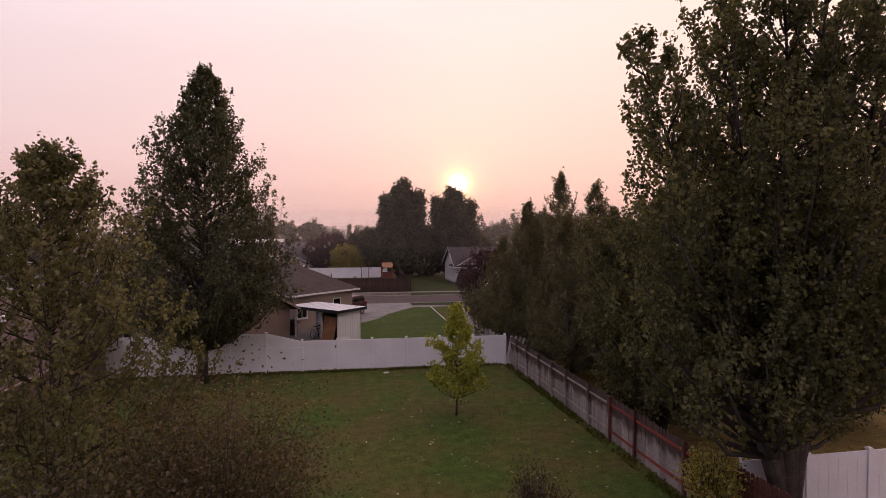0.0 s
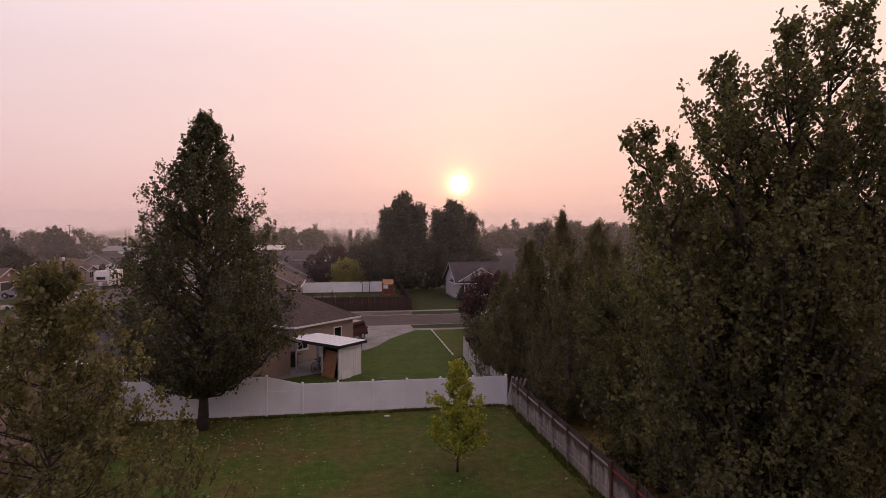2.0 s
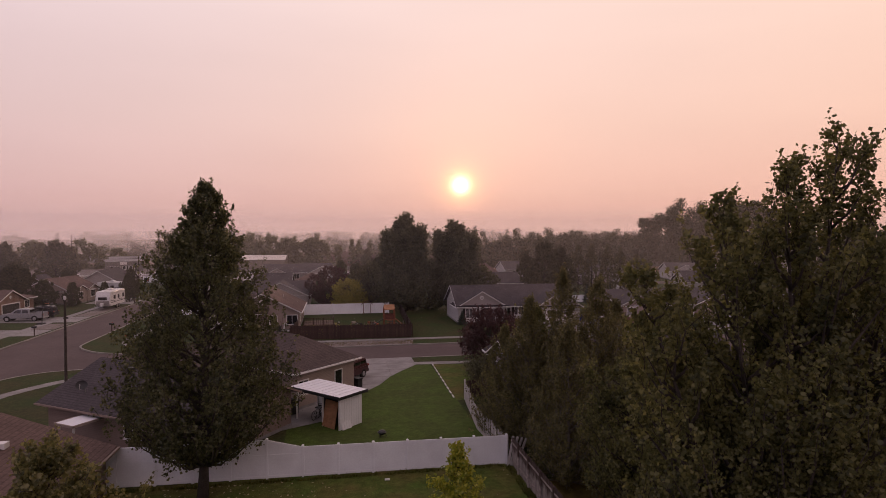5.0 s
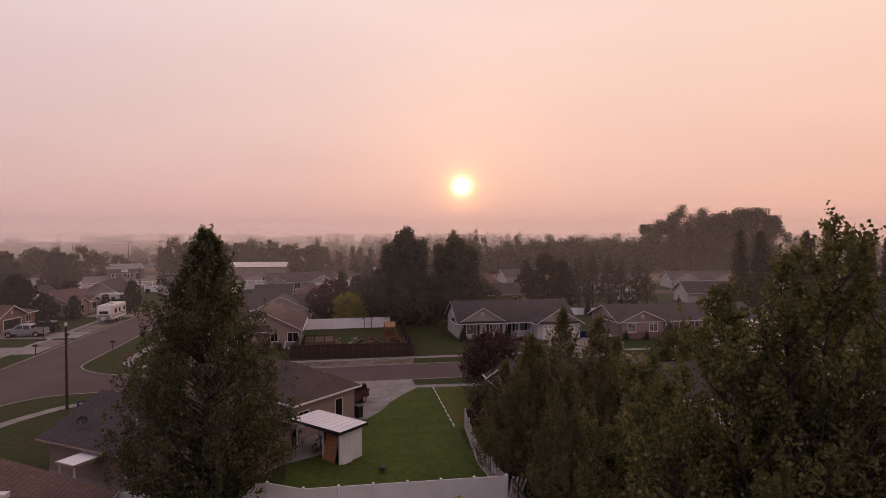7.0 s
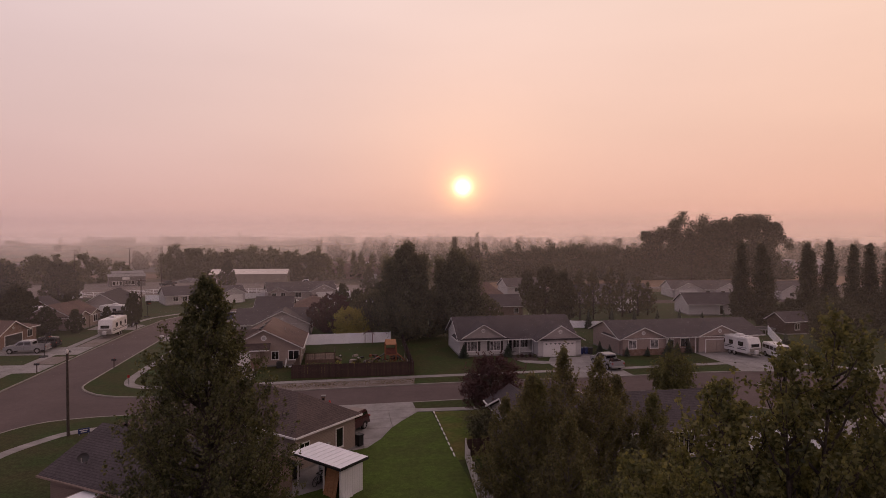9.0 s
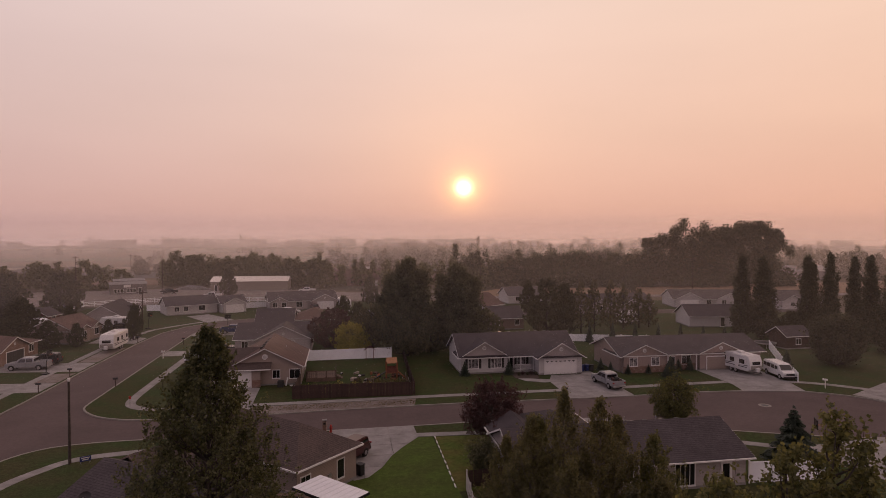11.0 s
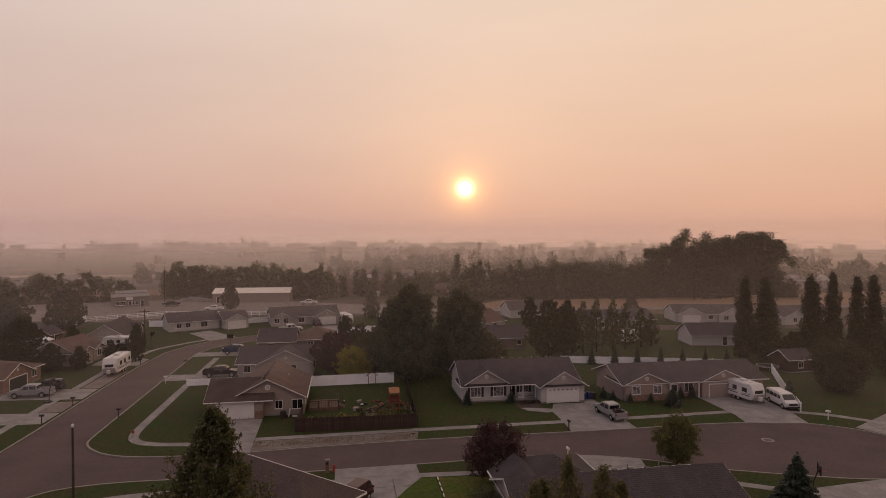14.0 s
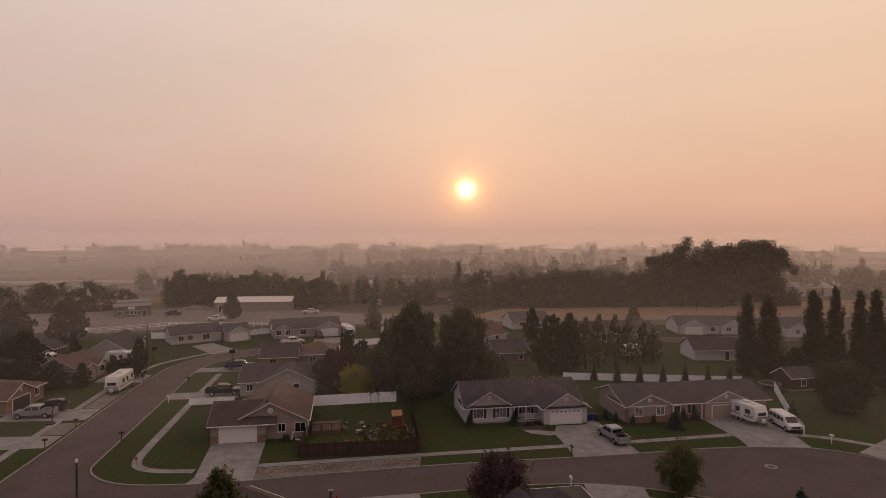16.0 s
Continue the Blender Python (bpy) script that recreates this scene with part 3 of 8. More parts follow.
for pts, label in (
    ([(-18.0, 83.0), (-17.5, 71.7), (-18.1, 69.7), (-10.7, 69.7), (-10.9, 82.5)], "wide pale concrete driveway before a double garage"),
    ([(30.6, 82.8), (29.1, 79.4), (28.9, 74.3), (28.5, 70.5), (37.4, 70.3), (37.6, 78.9), (37.2, 87.2), (35.4, 87.3), (35.4, 82.6)], "flared concrete driveway"),
    ([(53.8, 82.5), (53.6, 73.4), (52.8, 70.1), (60.8, 68.5), (62.0, 72.3), (62.8, 78.0), (64.6, 87.5), (60.4, 87.8), (60.3, 82.1)], "broad concrete driveway at the cul-de-sac"),
    ([(-1.0, 63.0), (7.7, 63.2), (7.8, 59.5), (5.9, 56.8), (4.7, 54.8), (3.6, 52.1), (2.3, 50.1), (1.1, 49.6), (-3.9, 54.8), (-0.9, 57.8)], "curving pale concrete driveway"),
    ([(26.4, 62.7), (32.6, 60.5), (31.2, 55.2), (25.0, 55.4)], "pale concrete driveway apron"),
    ([(-39.3, 97.0), (-39.3, 103.2), (-52.5, 104.4), (-52.5, 98.2)], "concrete driveway with a parked pickup"),
    ([(-39.4, 84.9), (-39.3, 89.8), (-54.6, 91.3), (-54.5, 85.5)], "concrete driveway beside the lawn"),
    ([(-30.5, 106.9), (-30.5, 111.3), (-18.7, 110.7), (-18.7, 106.3)], "concrete side driveway"),
    ([(-30.6, 127.6), (-30.6, 131.8), (-18.8, 131.4), (-18.8, 127.2)], "concrete side driveway"),
    ([(43.0, 50.3), (54.4, 51.3), (63.8, 46.2), (60, 36), (46, 40)], "wide pale concrete drive off the cul-de-sac"),
    ([(-31.4, 146.7), (-26.1, 151.0), (-34.6, 162.6), (-38.9, 158.8)], "concrete driveway of a far house"),
    ([(-8.4, 156.9), (1.8, 157.6), (-0.2, 166.4), (-8.4, 166.2)], "concrete driveway of a far house"),
    ([(65.4, 65.9), (67.5, 62.1), (77.0, 65.7), (75.2, 70.6)], "concrete driveway at the end of the street"),
    ([(-47.8, 131.5), (-38.7, 126.6), (-38.9, 120.4), (-47.8, 122.1)], "concrete driveway of a far house"),
):
    DRIVES.append((slab("driveway", pts, -0.2, 0.012, KERB, label, "driveway"), pts))
slab("gravel_patch", [(-43.2, 90.5), (-39.3, 90.2), (-39.3, 95.8), (-43.2, 95.8)], -0.2, 0.016, GRAVEL, "gravel parking patch between driveways", "gravel")
slab("gravel_patch", [(-42.2, 103.8), (-39.3, 103.6), (-39.1, 116.3), (-42.2, 116.6)], -0.2, 0.016, GRAVEL, "gravel parking strip under a trailer", "gravel")
slab("patio", [(-3.8, 41.0), (-0.6, 42.8), (1.1, 44.0), (-1.5, 47.3), (-6.8, 43.3)], -0.1, 0.03, CONCRETE, "pale concrete patio by the shed", "patio")
slab("flower_bed", [(24.9, 81.6), (28.2, 81.0), (28.7, 83.3), (28.7, 85.3), (24.9, 85.5)], -0.1, 0.05, MULCH, "dark mulched flower bed", "flower bed")
slab("garden_plot", [(-1.3, 76.0), (8.8, 75.9), (8.8, 79.4), (-1.3, 79.4)], -0.1, 0.05, MULCH, "weedy vegetable plot behind the fence", "garden bed")
slab("front_walk", [(25.1, 85.5), (24.9, 82.2), (25.8, 80.1), (28.2, 78.8), (29.8, 79.1), (29.6, 80.3), (27.0, 81.3), (26.2, 82.9), (26.3, 85.4)], -0.1, 0.035, CONCRETE, "curving concrete front walk", "path")
cover = thing("manhole_cover", "round manhole cover set in the asphalt", "manhole cover", pose(51.1, 63.9, -0.1))
part("ring", cylinder(bmesh.new(), 0, 0, 0.0, 0.012, 0.75, sides=28), KERB, cover)
part("plate", cylinder(bmesh.new(), 0, 0, 0.0, 0.02, 0.42, sides=24), METAL_DARK, cover)

# ---------------------------------------------------------------- trees


def leaf_quads(centres, size, rng, hang=0.5, slim=0.75):
    """Diamond leaves of mixed size and tilt about their centres."""
    n = len(centres)
    d = rng.normal(size=(n, 3))
    d[:, 2] -= hang
    d /= np.linalg.norm(d, axis=1)[:, None]
    s = np.cross(d, rng.normal(size=(n, 3)))
    s /= np.linalg.norm(s, axis=1)[:, None] + 1e-9
    ln = size * rng.uniform(0.6, 1.4, n)[:, None]
    a, b = d * ln * 0.5, s * ln * 0.5 * slim
    k = d * ln * 0.1
    return np.stack([centres - a, centres + b - k, centres + a, centres - b - k], 1).reshape(-1, 3)


PROFILES = {
    "pyramid": lambda u: np.where(u < 0.25, 0.66 + 0.34 * u / 0.25, ((1 - u) / 0.75) ** 0.85),
    "round": lambda u: np.sqrt(np.clip(1 - (2 * u - 0.95) ** 2 / 1.12, 0.02, 1)),
    "column": lambda u: np.where(u < 0.15, 0.7 + 2.0 * u, np.clip((1 - u) / 0.85, 0, 1) ** 0.5),
    "broad": lambda u: np.where(u < 0.45, 0.75 + 0.25 * u / 0.45, np.sqrt(np.clip(1 - ((u - 0.45) / 0.56) ** 2, 0.02, 1))),
    "poplar": lambda u: np.where(u < 0.3, 0.36 + 0.64 * np.sqrt(np.clip(u, 0, 1) / 0.3), (np.clip(1.02 - u, 0, 1) / 0.72) ** 0.72),
    "teardrop": lambda u: np.where(u < 0.28, 0.42 + 0.58 * np.sqrt(np.clip(u, 0, 1) / 0.28), (np.clip(1.0 - u, 0, 1) / 0.72) ** 0.73),
}


def tree(name, label, pos, height, radius, leaf_mat, seed, profile="round", bare=0.12, branches=60, leaves=9000, leaf=0.3, stem=0.16, stems=1,
         bark=None, lift=0.55, category="tree", lean=(0, 0), droop=0.0, group="", gap=0.0, wide=1.0, tips=None, shoot=1.0, rise=1.1, far=False):
    """A trunk with limbs, and a crown of loose leaves set on tapering shoots along the limbs."""
    rng = np.random.default_rng(seed)
    root = thing(name, label, category, pose(*pos, 0, 0, 0), group)
    trunk_bm = bmesh.new()
    tops = []
    for s in range(stems):
        a = 2 * math.pi * (s + rng.uniform(-0.2, 0.2)) / stems
        out = 0 if stems == 1 else radius * 0.42
        tip = Vector(tips[s]) if tips else Vector((math.cos(a) * out + lean[0], math.sin(a) * out * wide + lean[1], height * (1 if s == 0 else rng.uniform(0.80, 0.97))))
        pts = [Vector((math.cos(a) * 0.1 * (stems > 1), math.sin(a) * 0.1 * (stems > 1), -0.05))]
        for i in range(1, 8):
            u = i / 7
            q = tip * u
            bend = u ** 0.8
            pts.append(Vector((tip.x * bend + rng.normal() * 0.02 * radius, tip.y * bend + rng.normal() * 0.02 * radius, q.z)))
        r = stem * (1 if stems == 1 else 0.72)
        tube(trunk_bm, pts, [r * 1.35] + [r * (1 - i / 7.3) ** 1.35 + 0.006 for i in range(1, 8)], 9)
        tops.append(pts)
    shape = PROFILES[profile]
    size = radius if stems == 1 else radius * 0.58
    reach = (0.22 + 0.11 * size) * shoot
    per = 60 if leaves > 8000 else 22
    cents = []
    for s, pts in enumerate(tops):
        full, low = pts[-1].z, bare * height
        n = max(12, int(leaves / stems / per))
        u = rng.uniform(0, 1, n * 4)
        u = u[rng.uniform(0, 1, n * 4) < 0.2 + 0.8 * np.clip(shape(u), 0, 1)][:n]
        n = len(u)
        ang = rng.uniform(0, 2 * math.pi, n)
        ph = rng.uniform(0, 6.28, 4)
        lump = 1 + 0.15 * np.sin(3 * ang + 6 * u + ph[0]) + 0.12 * np.sin(5 * ang - 13 * u + ph[1])
        if gap:
            keep = np.sin(2 * ang + 7 * u + ph[2]) * np.sin(11 * u - ang + ph[3]) < 1 - 2 * gap
            u, ang, lump = u[keep], ang[keep], lump[keep]
            n = len(u)
        frac = np.where(rng.uniform(0, 1, n) < 0.68, rng.uniform(0.78, 1.02, n), np.sqrt(rng.uniform(0.03, 0.62, n)))
        out = size * np.clip(shape(u), 0.03, 1.1) * lump * frac
        z = low + u * (full - low)
        axis = np.array([pts[min(int(max(k, 0) / full * 7), 6)].lerp(pts[min(int(max(k, 0) / full * 7), 6) + 1], min(max(k, 0) / full * 7, 6.999) % 1)[:2] for k in z])
        c = np.stack([axis[:, 0] + np.cos(ang) * out, axis[:, 1] + np.sin(ang) * out * wide, z - 0.3 * reach], 1)
        way = np.stack([np.cos(ang) * 0.5, np.sin(ang) * 0.5, np.full(n, -1.0 if droop else rise)], 1) + rng.normal(size=(n, 3)) * 0.28
        way /= np.linalg.norm(way, axis=1)[:, None]
        span = reach * rng.uniform(0.6, 1.5, n) * (1 + 3 * droop)
        cents.append(np.concatenate([c, way, span[:, None]], 1))
        # limbs rise from the stem to the outer shoots
        outer = np.flatnonzero(frac > 0.75)
        for i in outer[:max(6, branches // stems)]:
            h0 = max(low * 0.75, z[i] - (0.35 + 0.9 * lift) * out[i])
            k = h0 / full * 7
            start = pts[min(int(k), 6)].lerp(pts[min(int(k), 6) + 1], k % 1)
            end = Vector(c[i])
            mid = start.lerp(end, 0.5) + Vector((0, 0, (0.5 if droop else -0.08) * out[i]))
            thick = stem * (0.42 - 0.3 * u[i])
            tube(trunk_bm, [start, mid, end], [thick + 0.01, thick * 0.55 + 0.008, 0.006], 5)
    cents = np.concatenate(cents)
    pick = rng.choice(len(cents), leaves, p=cents[:, 6] / cents[:, 6].sum())
    f = rng.uniform(0, 1, leaves)[:, None]
    span = cents[pick, 6:7]
    p = cents[pick, :3] + cents[pick, 3:6] * span * f + np.clip(rng.normal(size=(leaves, 3)), -1.5, 1.5) * span * 0.24 * (1.1 - 0.65 * f)
    p[:, 2] = np.maximum(p[:, 2], 0.12)
    part("trunk", trunk_bm, bark or BARK, root, smooth=True)
    blades = leaf_quads(p, leaf * (1.3 if far else 1.0), rng, 0.5 + droop)
    if far:
        blades = blades.reshape(-1, 4, 3)[:, 1:].reshape(-1, 3)
    part("crown", quads_mesh("crown", blades, 3 if far else 4), leaf_mat, root)
    return root


def shoot_leaves(base, way, span, per, leaf, rng, hang=0.6, slim=0.95, fuzz=1.5):
    """Leaves set on stalks round many straight shoots: base, direction and length of each shoot."""
    n = len(base)
    f = np.sqrt(rng.uniform(0.0, 1.0, (n, per)))
    off = rng.normal(size=(n, per, 3))
    off /= np.linalg.norm(off, axis=2)[:, :, None]
    stalk = leaf * fuzz * rng.uniform(0.25, 1.9, (n, per)) * (1.3 - 0.8 * f)
    p = base[:, None] + way[:, None] * (span[:, None] * f)[:, :, None] + off * stalk[:, :, None]
    p = p.reshape(-1, 3)
    p[:, 2] = np.maximum(p[:, 2], 0.15)
    return leaf_quads(p, leaf, rng, hang, slim)


def limbed_tree(name, label, pos, height, radius, leaf_mat, seed, profile="poplar", bare=0.12, limbs=90, shoots=12, per=30, leaf=0.12, stem=0.24, tips=None, bark=None,
                ascend=0.9, reach=0.7, inner=0.35, lean=(0, 0), sweep=(0, 0), ragged=0.16, up=0.9, hang=0.6, category="tree", group=""):
    """A tree grown limb by limb: stems, limbs that climb to an uneven outline, leafy shoots along each limb, leaves round each shoot.
    tips: the tops of several stems with the reach of each; sweep: the side to which the wind bends the shoots."""
    rng = np.random.default_rng(seed)
    root = thing(name, label, category, pose(*pos), group)
    wood = bmesh.new()
    shape = PROFILES[profile]
    base, way, span = [], [], []
    tops = tips or [(lean[0], lean[1], height, radius)]
    for s, (tx, ty, tz, size) in enumerate(tops):
        pts = []
        for i in range(9):
            u = i / 8
            pts.append(np.array([tx * u ** 1.1 + rng.normal() * 0.012 * size * (i > 0), ty * u ** 1.1 + rng.normal() * 0.012 * size * (i > 0), tz * u - 0.05 * (i == 0)]))
        r = stem * (1.0 if len(tops) == 1 else 0.75)
        tube(wood, [Vector(p) for p in pts], [r * 1.35] + [r * (1 - i / 8.3) ** 1.25 + 0.006 for i in range(1, 9)], 9)
        pts = np.array(pts)
        low = bare * tz
        count = max(14, int(limbs * tz / sum(t[2] for t in tops)))

        def on_stem(z):
            k = np.clip(z / tz * 8, 0, 7.999)
            i = int(k)
            return pts[i] + (pts[i + 1] - pts[i]) * (k - i)

        for k in range(count):
            u = (k + rng.uniform(0, 1)) / count
            u = 1 - (1 - u) ** 1.15 if profile == "poplar" else u
            ang = 2.39996 * k + rng.uniform(-0.5, 0.5)
            out = size * float(np.clip(shape(np.array(u)), 0.05, 1.1)) * (1 + rng.normal() * ragged)
            out = float(np.clip(out, 0.12, size * 1.25))
            z = low + u * (tz - low)
            start = on_stem(max(low * 0.7, z - ascend * out * rng.uniform(0.8, 1.2)))
            axis = on_stem(z)
            end = np.array([axis[0] + math.cos(ang) * out + sweep[0] * 0.3 * out, axis[1] + math.sin(ang) * out + sweep[1] * 0.3 * out, z])
            mid = (start + end) / 2 + np.array([math.cos(ang), math.sin(ang), -0.9]) * out * 0.10
            thick = stem * (0.34 - 0.24 * u)
            tube(wood, [Vector(start), Vector(mid), Vector(end)], [thick + 0.008, thick * 0.6 + 0.006, 0.007], 5)
            n = max(3, int(shoots * (0.45 + 0.75 * out / size) * rng.uniform(0.75, 1.25)))
            f = inner + (1 - inner) * np.sqrt(rng.uniform(0, 1, n))
            f[0] = 1.0
            b = (1 - f[:, None]) ** 2 * start + 2 * (f * (1 - f))[:, None] * mid + f[:, None] ** 2 * end
            b += rng.normal(size=(n, 3)) * (0.13 * out * f)[:, None] * np.array([1, 1, 0.7]) * (np.arange(n) > 0)[:, None]
            d = (end - mid) / (np.linalg.norm(end - mid) + 1e-6)
            w = d * 0.55 + np.array([sweep[0] * 0.7, sweep[1] * 0.7, up]) + rng.normal(size=(n, 3)) * 0.45
            w /= np.linalg.norm(w, axis=1)[:, None]
            ln = reach * rng.uniform(0.45, 1.15, n) * (0.55 + 0.45 * min(1.0, out / size * 1.6))
            ln[0] *= 1.5
            base.append(b)
            way.append(w)
            span.append(ln)
            for i in range(0, n, 3):
                tube(wood, [Vector(b[i]), Vector(b[i] + w[i] * ln[i] * 0.9)], [0.012, 0.004], 3)
        # the leader
        f = np.linspace(0.9, 0.99, 7)
        base.append(np.array([on_stem(q * tz) for q in f]))
        w = np.array([sweep[0] * 0.6, sweep[1] * 0.6, 1.2]) + rng.normal(size=(7, 3)) * 0.4
        way.append(w / np.linalg.norm(w, axis=1)[:, None])
        span.append(reach * rng.uniform(0.6, 1.2, 7))
    part("trunk", wood, bark or BARK, root, smooth=True)
    blades = shoot_leaves(np.concatenate(base), np.concatenate(way), np.concatenate(span), per, leaf, rng, hang)
    part("crown", quads_mesh("crown", blades), leaf_mat, root)
    return root


def spruce(name, label, pos, height, radius, seed, mat=None, count=9000, group=""):
    """A conifer of drooping tiers of needle sprays."""
    rng = np.random.default_rng(seed)
    root = thing(name, label, "conifer", pose(*pos), group)
    bm = bmesh.new()
    tube(bm, [(0, 0, -0.05), (0, 0, height * 0.5), (0, 0, height * 0.98)], [height * 0.028, height * 0.016, 0.01], 8)
    part("trunk", bm, BARK, root)
    n = count
    u = 1 - np.sqrt(rng.uniform(0, 1, n))
    tier = np.round(u * 13 + rng.normal(size=n) * 0.16) / 13
    tier = np.clip(tier, 0, 1)
    a = np.round(rng.uniform(0, 2 * math.pi, n) * 2.1 + tier * 17) / 2.1 + rng.normal(size=n) * 0.13
    r = radius * (1.02 - tier) * np.sqrt(rng.uniform(0.05, 1, n)) * (0.86 + 0.22 * np.sin(a * 3 + tier * 40))
    z = height * (0.05 + 0.95 * tier) - 0.22 * r + rng.normal(size=n) * 0.05
    c = np.stack([np.cos(a) * r, np.sin(a) * r, np.maximum(z, 0.08)], 1)
    d = np.stack([np.cos(a), np.sin(a), -0.25 + rng.normal(size=n) * 0.35], 1) + rng.normal(size=(n, 3)) * 0.25
    d /= np.linalg.norm(d, axis=1)[:, None]
    s = np.cross(d, rng.normal(size=(n, 3)))
    s /= np.linalg.norm(s, axis=1)[:, None]
    ln = height * 0.055 * rng.uniform(0.6, 1.4, n)[:, None]
    v = np.stack([c - d * ln * 0.5, c + s * ln * 0.22, c + d * ln * 0.6, c - s * ln * 0.22], 1).reshape(-1, 3)
    part("crown", quads_mesh("crown", v), mat or NEEDLE, root)
    return root


def shrub(name, label, pos, height, radius, leaf_mat, seed, leaves=2500, leaf=0.1, category="shrub", group="", spiky=False):
    """Many thin stems from the ground, leafy along their length."""
    rng = np.random.default_rng(seed)
    root = thing(name, label, category, pose(*pos), group)
    bm = bmesh.new()
    ends = []
    for i in range(60):
        a, q = rng.uniform(0, 2 * math.pi), math.sqrt(rng.uniform(0, 1))
        tip = Vector((math.cos(a) * radius * q, math.sin(a) * radius * q, height * (1.02 - 0.35 * q * q) * rng.uniform(0.75, 1.05)))
        mid = Vector((tip.x * 0.45, tip.y * 0.45, tip.z * 0.55))
        tube(bm, [(tip.x * 0.1, tip.y * 0.1, -0.03), mid, tip], [0.022, 0.014, 0.004], 5)
        ends.append((mid, tip))
    c = []
    for i in range(leaves):
        mid, tip = ends[rng.integers(len(ends))]
        f = rng.uniform(-0.5, 1.0)
        b = mid.lerp(tip, f) if f > 0 else mid * (1 + f)
        sp = radius * (0.07 if spiky else 0.17)
        c.append((b.x + rng.normal() * sp, b.y + rng.normal() * sp, max(0.05, b.z + rng.normal() * sp)))
    part("woody_base", bm, BARK, root)
    part("crown", quads_mesh("crown", leaf_quads(np.array(c), leaf, rng, 0.0)), leaf_mat, root)
    return root


# the yard's own trees and those over the fence
limbed_tree("tree", "tall pyramidal poplar with dark olive leaves on the lawn", (-6.85, 31.2, 0), 15.7, 3.75, LEAF_POPLAR, 11, "teardrop", 0.155, 230, 18, 19, 0.118, 0.23, ascend=0.95, reach=0.75, inner=0.3, lean=(0.3, 0), ragged=0.17, up=1.5)
limbed_tree("tree", "leafy young poplar with olive green leaves near the house", (-5.6, 12.2, 0), 9.2, 2.9, LEAF_YOUNG, 12, "poplar", 0.04, 190, 15, 26, 0.074, 0.07, ascend=0.8, reach=0.55, inner=0.12, ragged=0.22)
limbed_tree("tree", "huge many-stemmed cottonwood with dark olive leaves behind the fence", (11.5, 12.9, 0), 15.4, 5.0, LEAF_COTTON, 13, "column", 0.27, 450, 15, 24, 0.100, 0.30, ascend=1.2, reach=0.85, inner=0.3, ragged=0.28, sweep=(0.3, 0), up=1.1,
            tips=[(1.0, -0.1, 15.8, 2.7), (-2.0, 0.3, 14.2, 2.4), (2.9, -0.5, 14.9, 2.3), (-4.2, 0.2, 12.3, 2.2), (4.8, 0.8, 14.0, 2.1), (-0.6, 2.2, 13.2, 2.6), (-3.0, 1.0, 9.8, 2.5), (-0.5, -0.3, 15.0, 2.2)])
limbed_tree("tree", "tall leaning cottonwood beside the wooden fence", (12.4, 20.4, 0), 9.0, 3.6, LEAF_COTTON, 14, "broad", 0.07, 190, 15, 24, 0.10, 0.18, ascend=0.9, reach=0.7, sweep=(0.3, 0), ragged=0.22,
            tips=[(0.4, 0.2, 9.0, 2.3), (-1.7, 0.6, 8.1, 2.0), (1.9, -0.4, 8.4, 2.1)])
limbed_tree("tree", "tall cottonwood with bronze-tipped leaves behind the fence", (19.4, 20.0, 0), 9.2, 4.0, LEAF_COTTON, 15, "broad", 0.08, 190, 15, 24, 0.10, 0.18, ascend=0.9, reach=0.7, sweep=(0.3, 0), ragged=0.22,
            tips=[(0.3, 0.0, 9.2, 2.5), (-2.0, 0.4, 8.3, 2.1), (2.1, 0.5, 8.2, 2.2)])
for i, (x, y, h, r, mt) in enumerate(((11.6, 34.6, 9.2, 2.0, LEAF_OLIVE), (13.4, 33.8, 11.0, 2.2, LEAF_OLIVE), (15.6, 33.4, 10.4, 2.3, LEAF_OLIVE), (12.0, 29.2, 8.4, 2.2, LEAF_OLIVE), (14.8, 27.6, 7.3, 1.9, LEAF_DARK), (18.4, 31.0, 6.3, 1.9, LEAF_OLIVE), (10.9, 37.4, 7.0, 1.9, LEAF_OLIVE), (12.9, 36.8, 8.4, 2.2, LEAF_COTTON), (17.2, 34.4, 9.0, 2.3, LEAF_OLIVE), (19.2, 33.4, 8.0, 2.3, LEAF_COTTON))):
    limbed_tree("birch_tree", "slender birch with thin olive foliage behind the fence", (x, y, 0), h, r, mt, 20 + i, "pyramid", 0.05, 140, 13, 20, 0.088, 0.085, bark=BARK_PALE, ascend=1.2, reach=0.75, inner=0.25, ragged=0.28, up=1.3, group="birches behind the fence")
limbed_tree("young_tree", "slim sapling with yellow lime leaves on the lawn", (4.9, 23.7, 0), 4.5, 1.1, LEAF_LIME, 31, "pyramid", 0.22, 44, 9, 22, 0.10, 0.04, ascend=0.75, reach=0.42, inner=0.35, ragged=0.32, up=0.7)
shrub("shrub", "bronze and olive overgrown shrub below the house", (-2.1, 9.5, 0), 5.5, 2.1, LEAF_BRONZE, 32, 56000, 0.052)
shrub("shrub", "olive brown shrub in the yard's corner", (-4.6, 9.0, 0), 4.4, 1.5, LEAF_BRONZE, 33, 26000, 0.052)
shrub("shrub", "low bronze shrub on the lawn's edge", (4.5, 12.4, 0), 2.5, 0.8, LEAF_BRONZE, 34, 5000, 0.06)
shrub("shrub", "bright green bush at the end of the fence", (9.6, 13.3, 0), 2.2, 0.8, LEAF_YELLOW, 35, 4200, 0.085)
shrub("shrub", "thin dark twiggy shrub before the white fence", (13.6, 10.8, 0), 2.6, 0.7, LEAF_DARK, 36, 1500, 0.075)
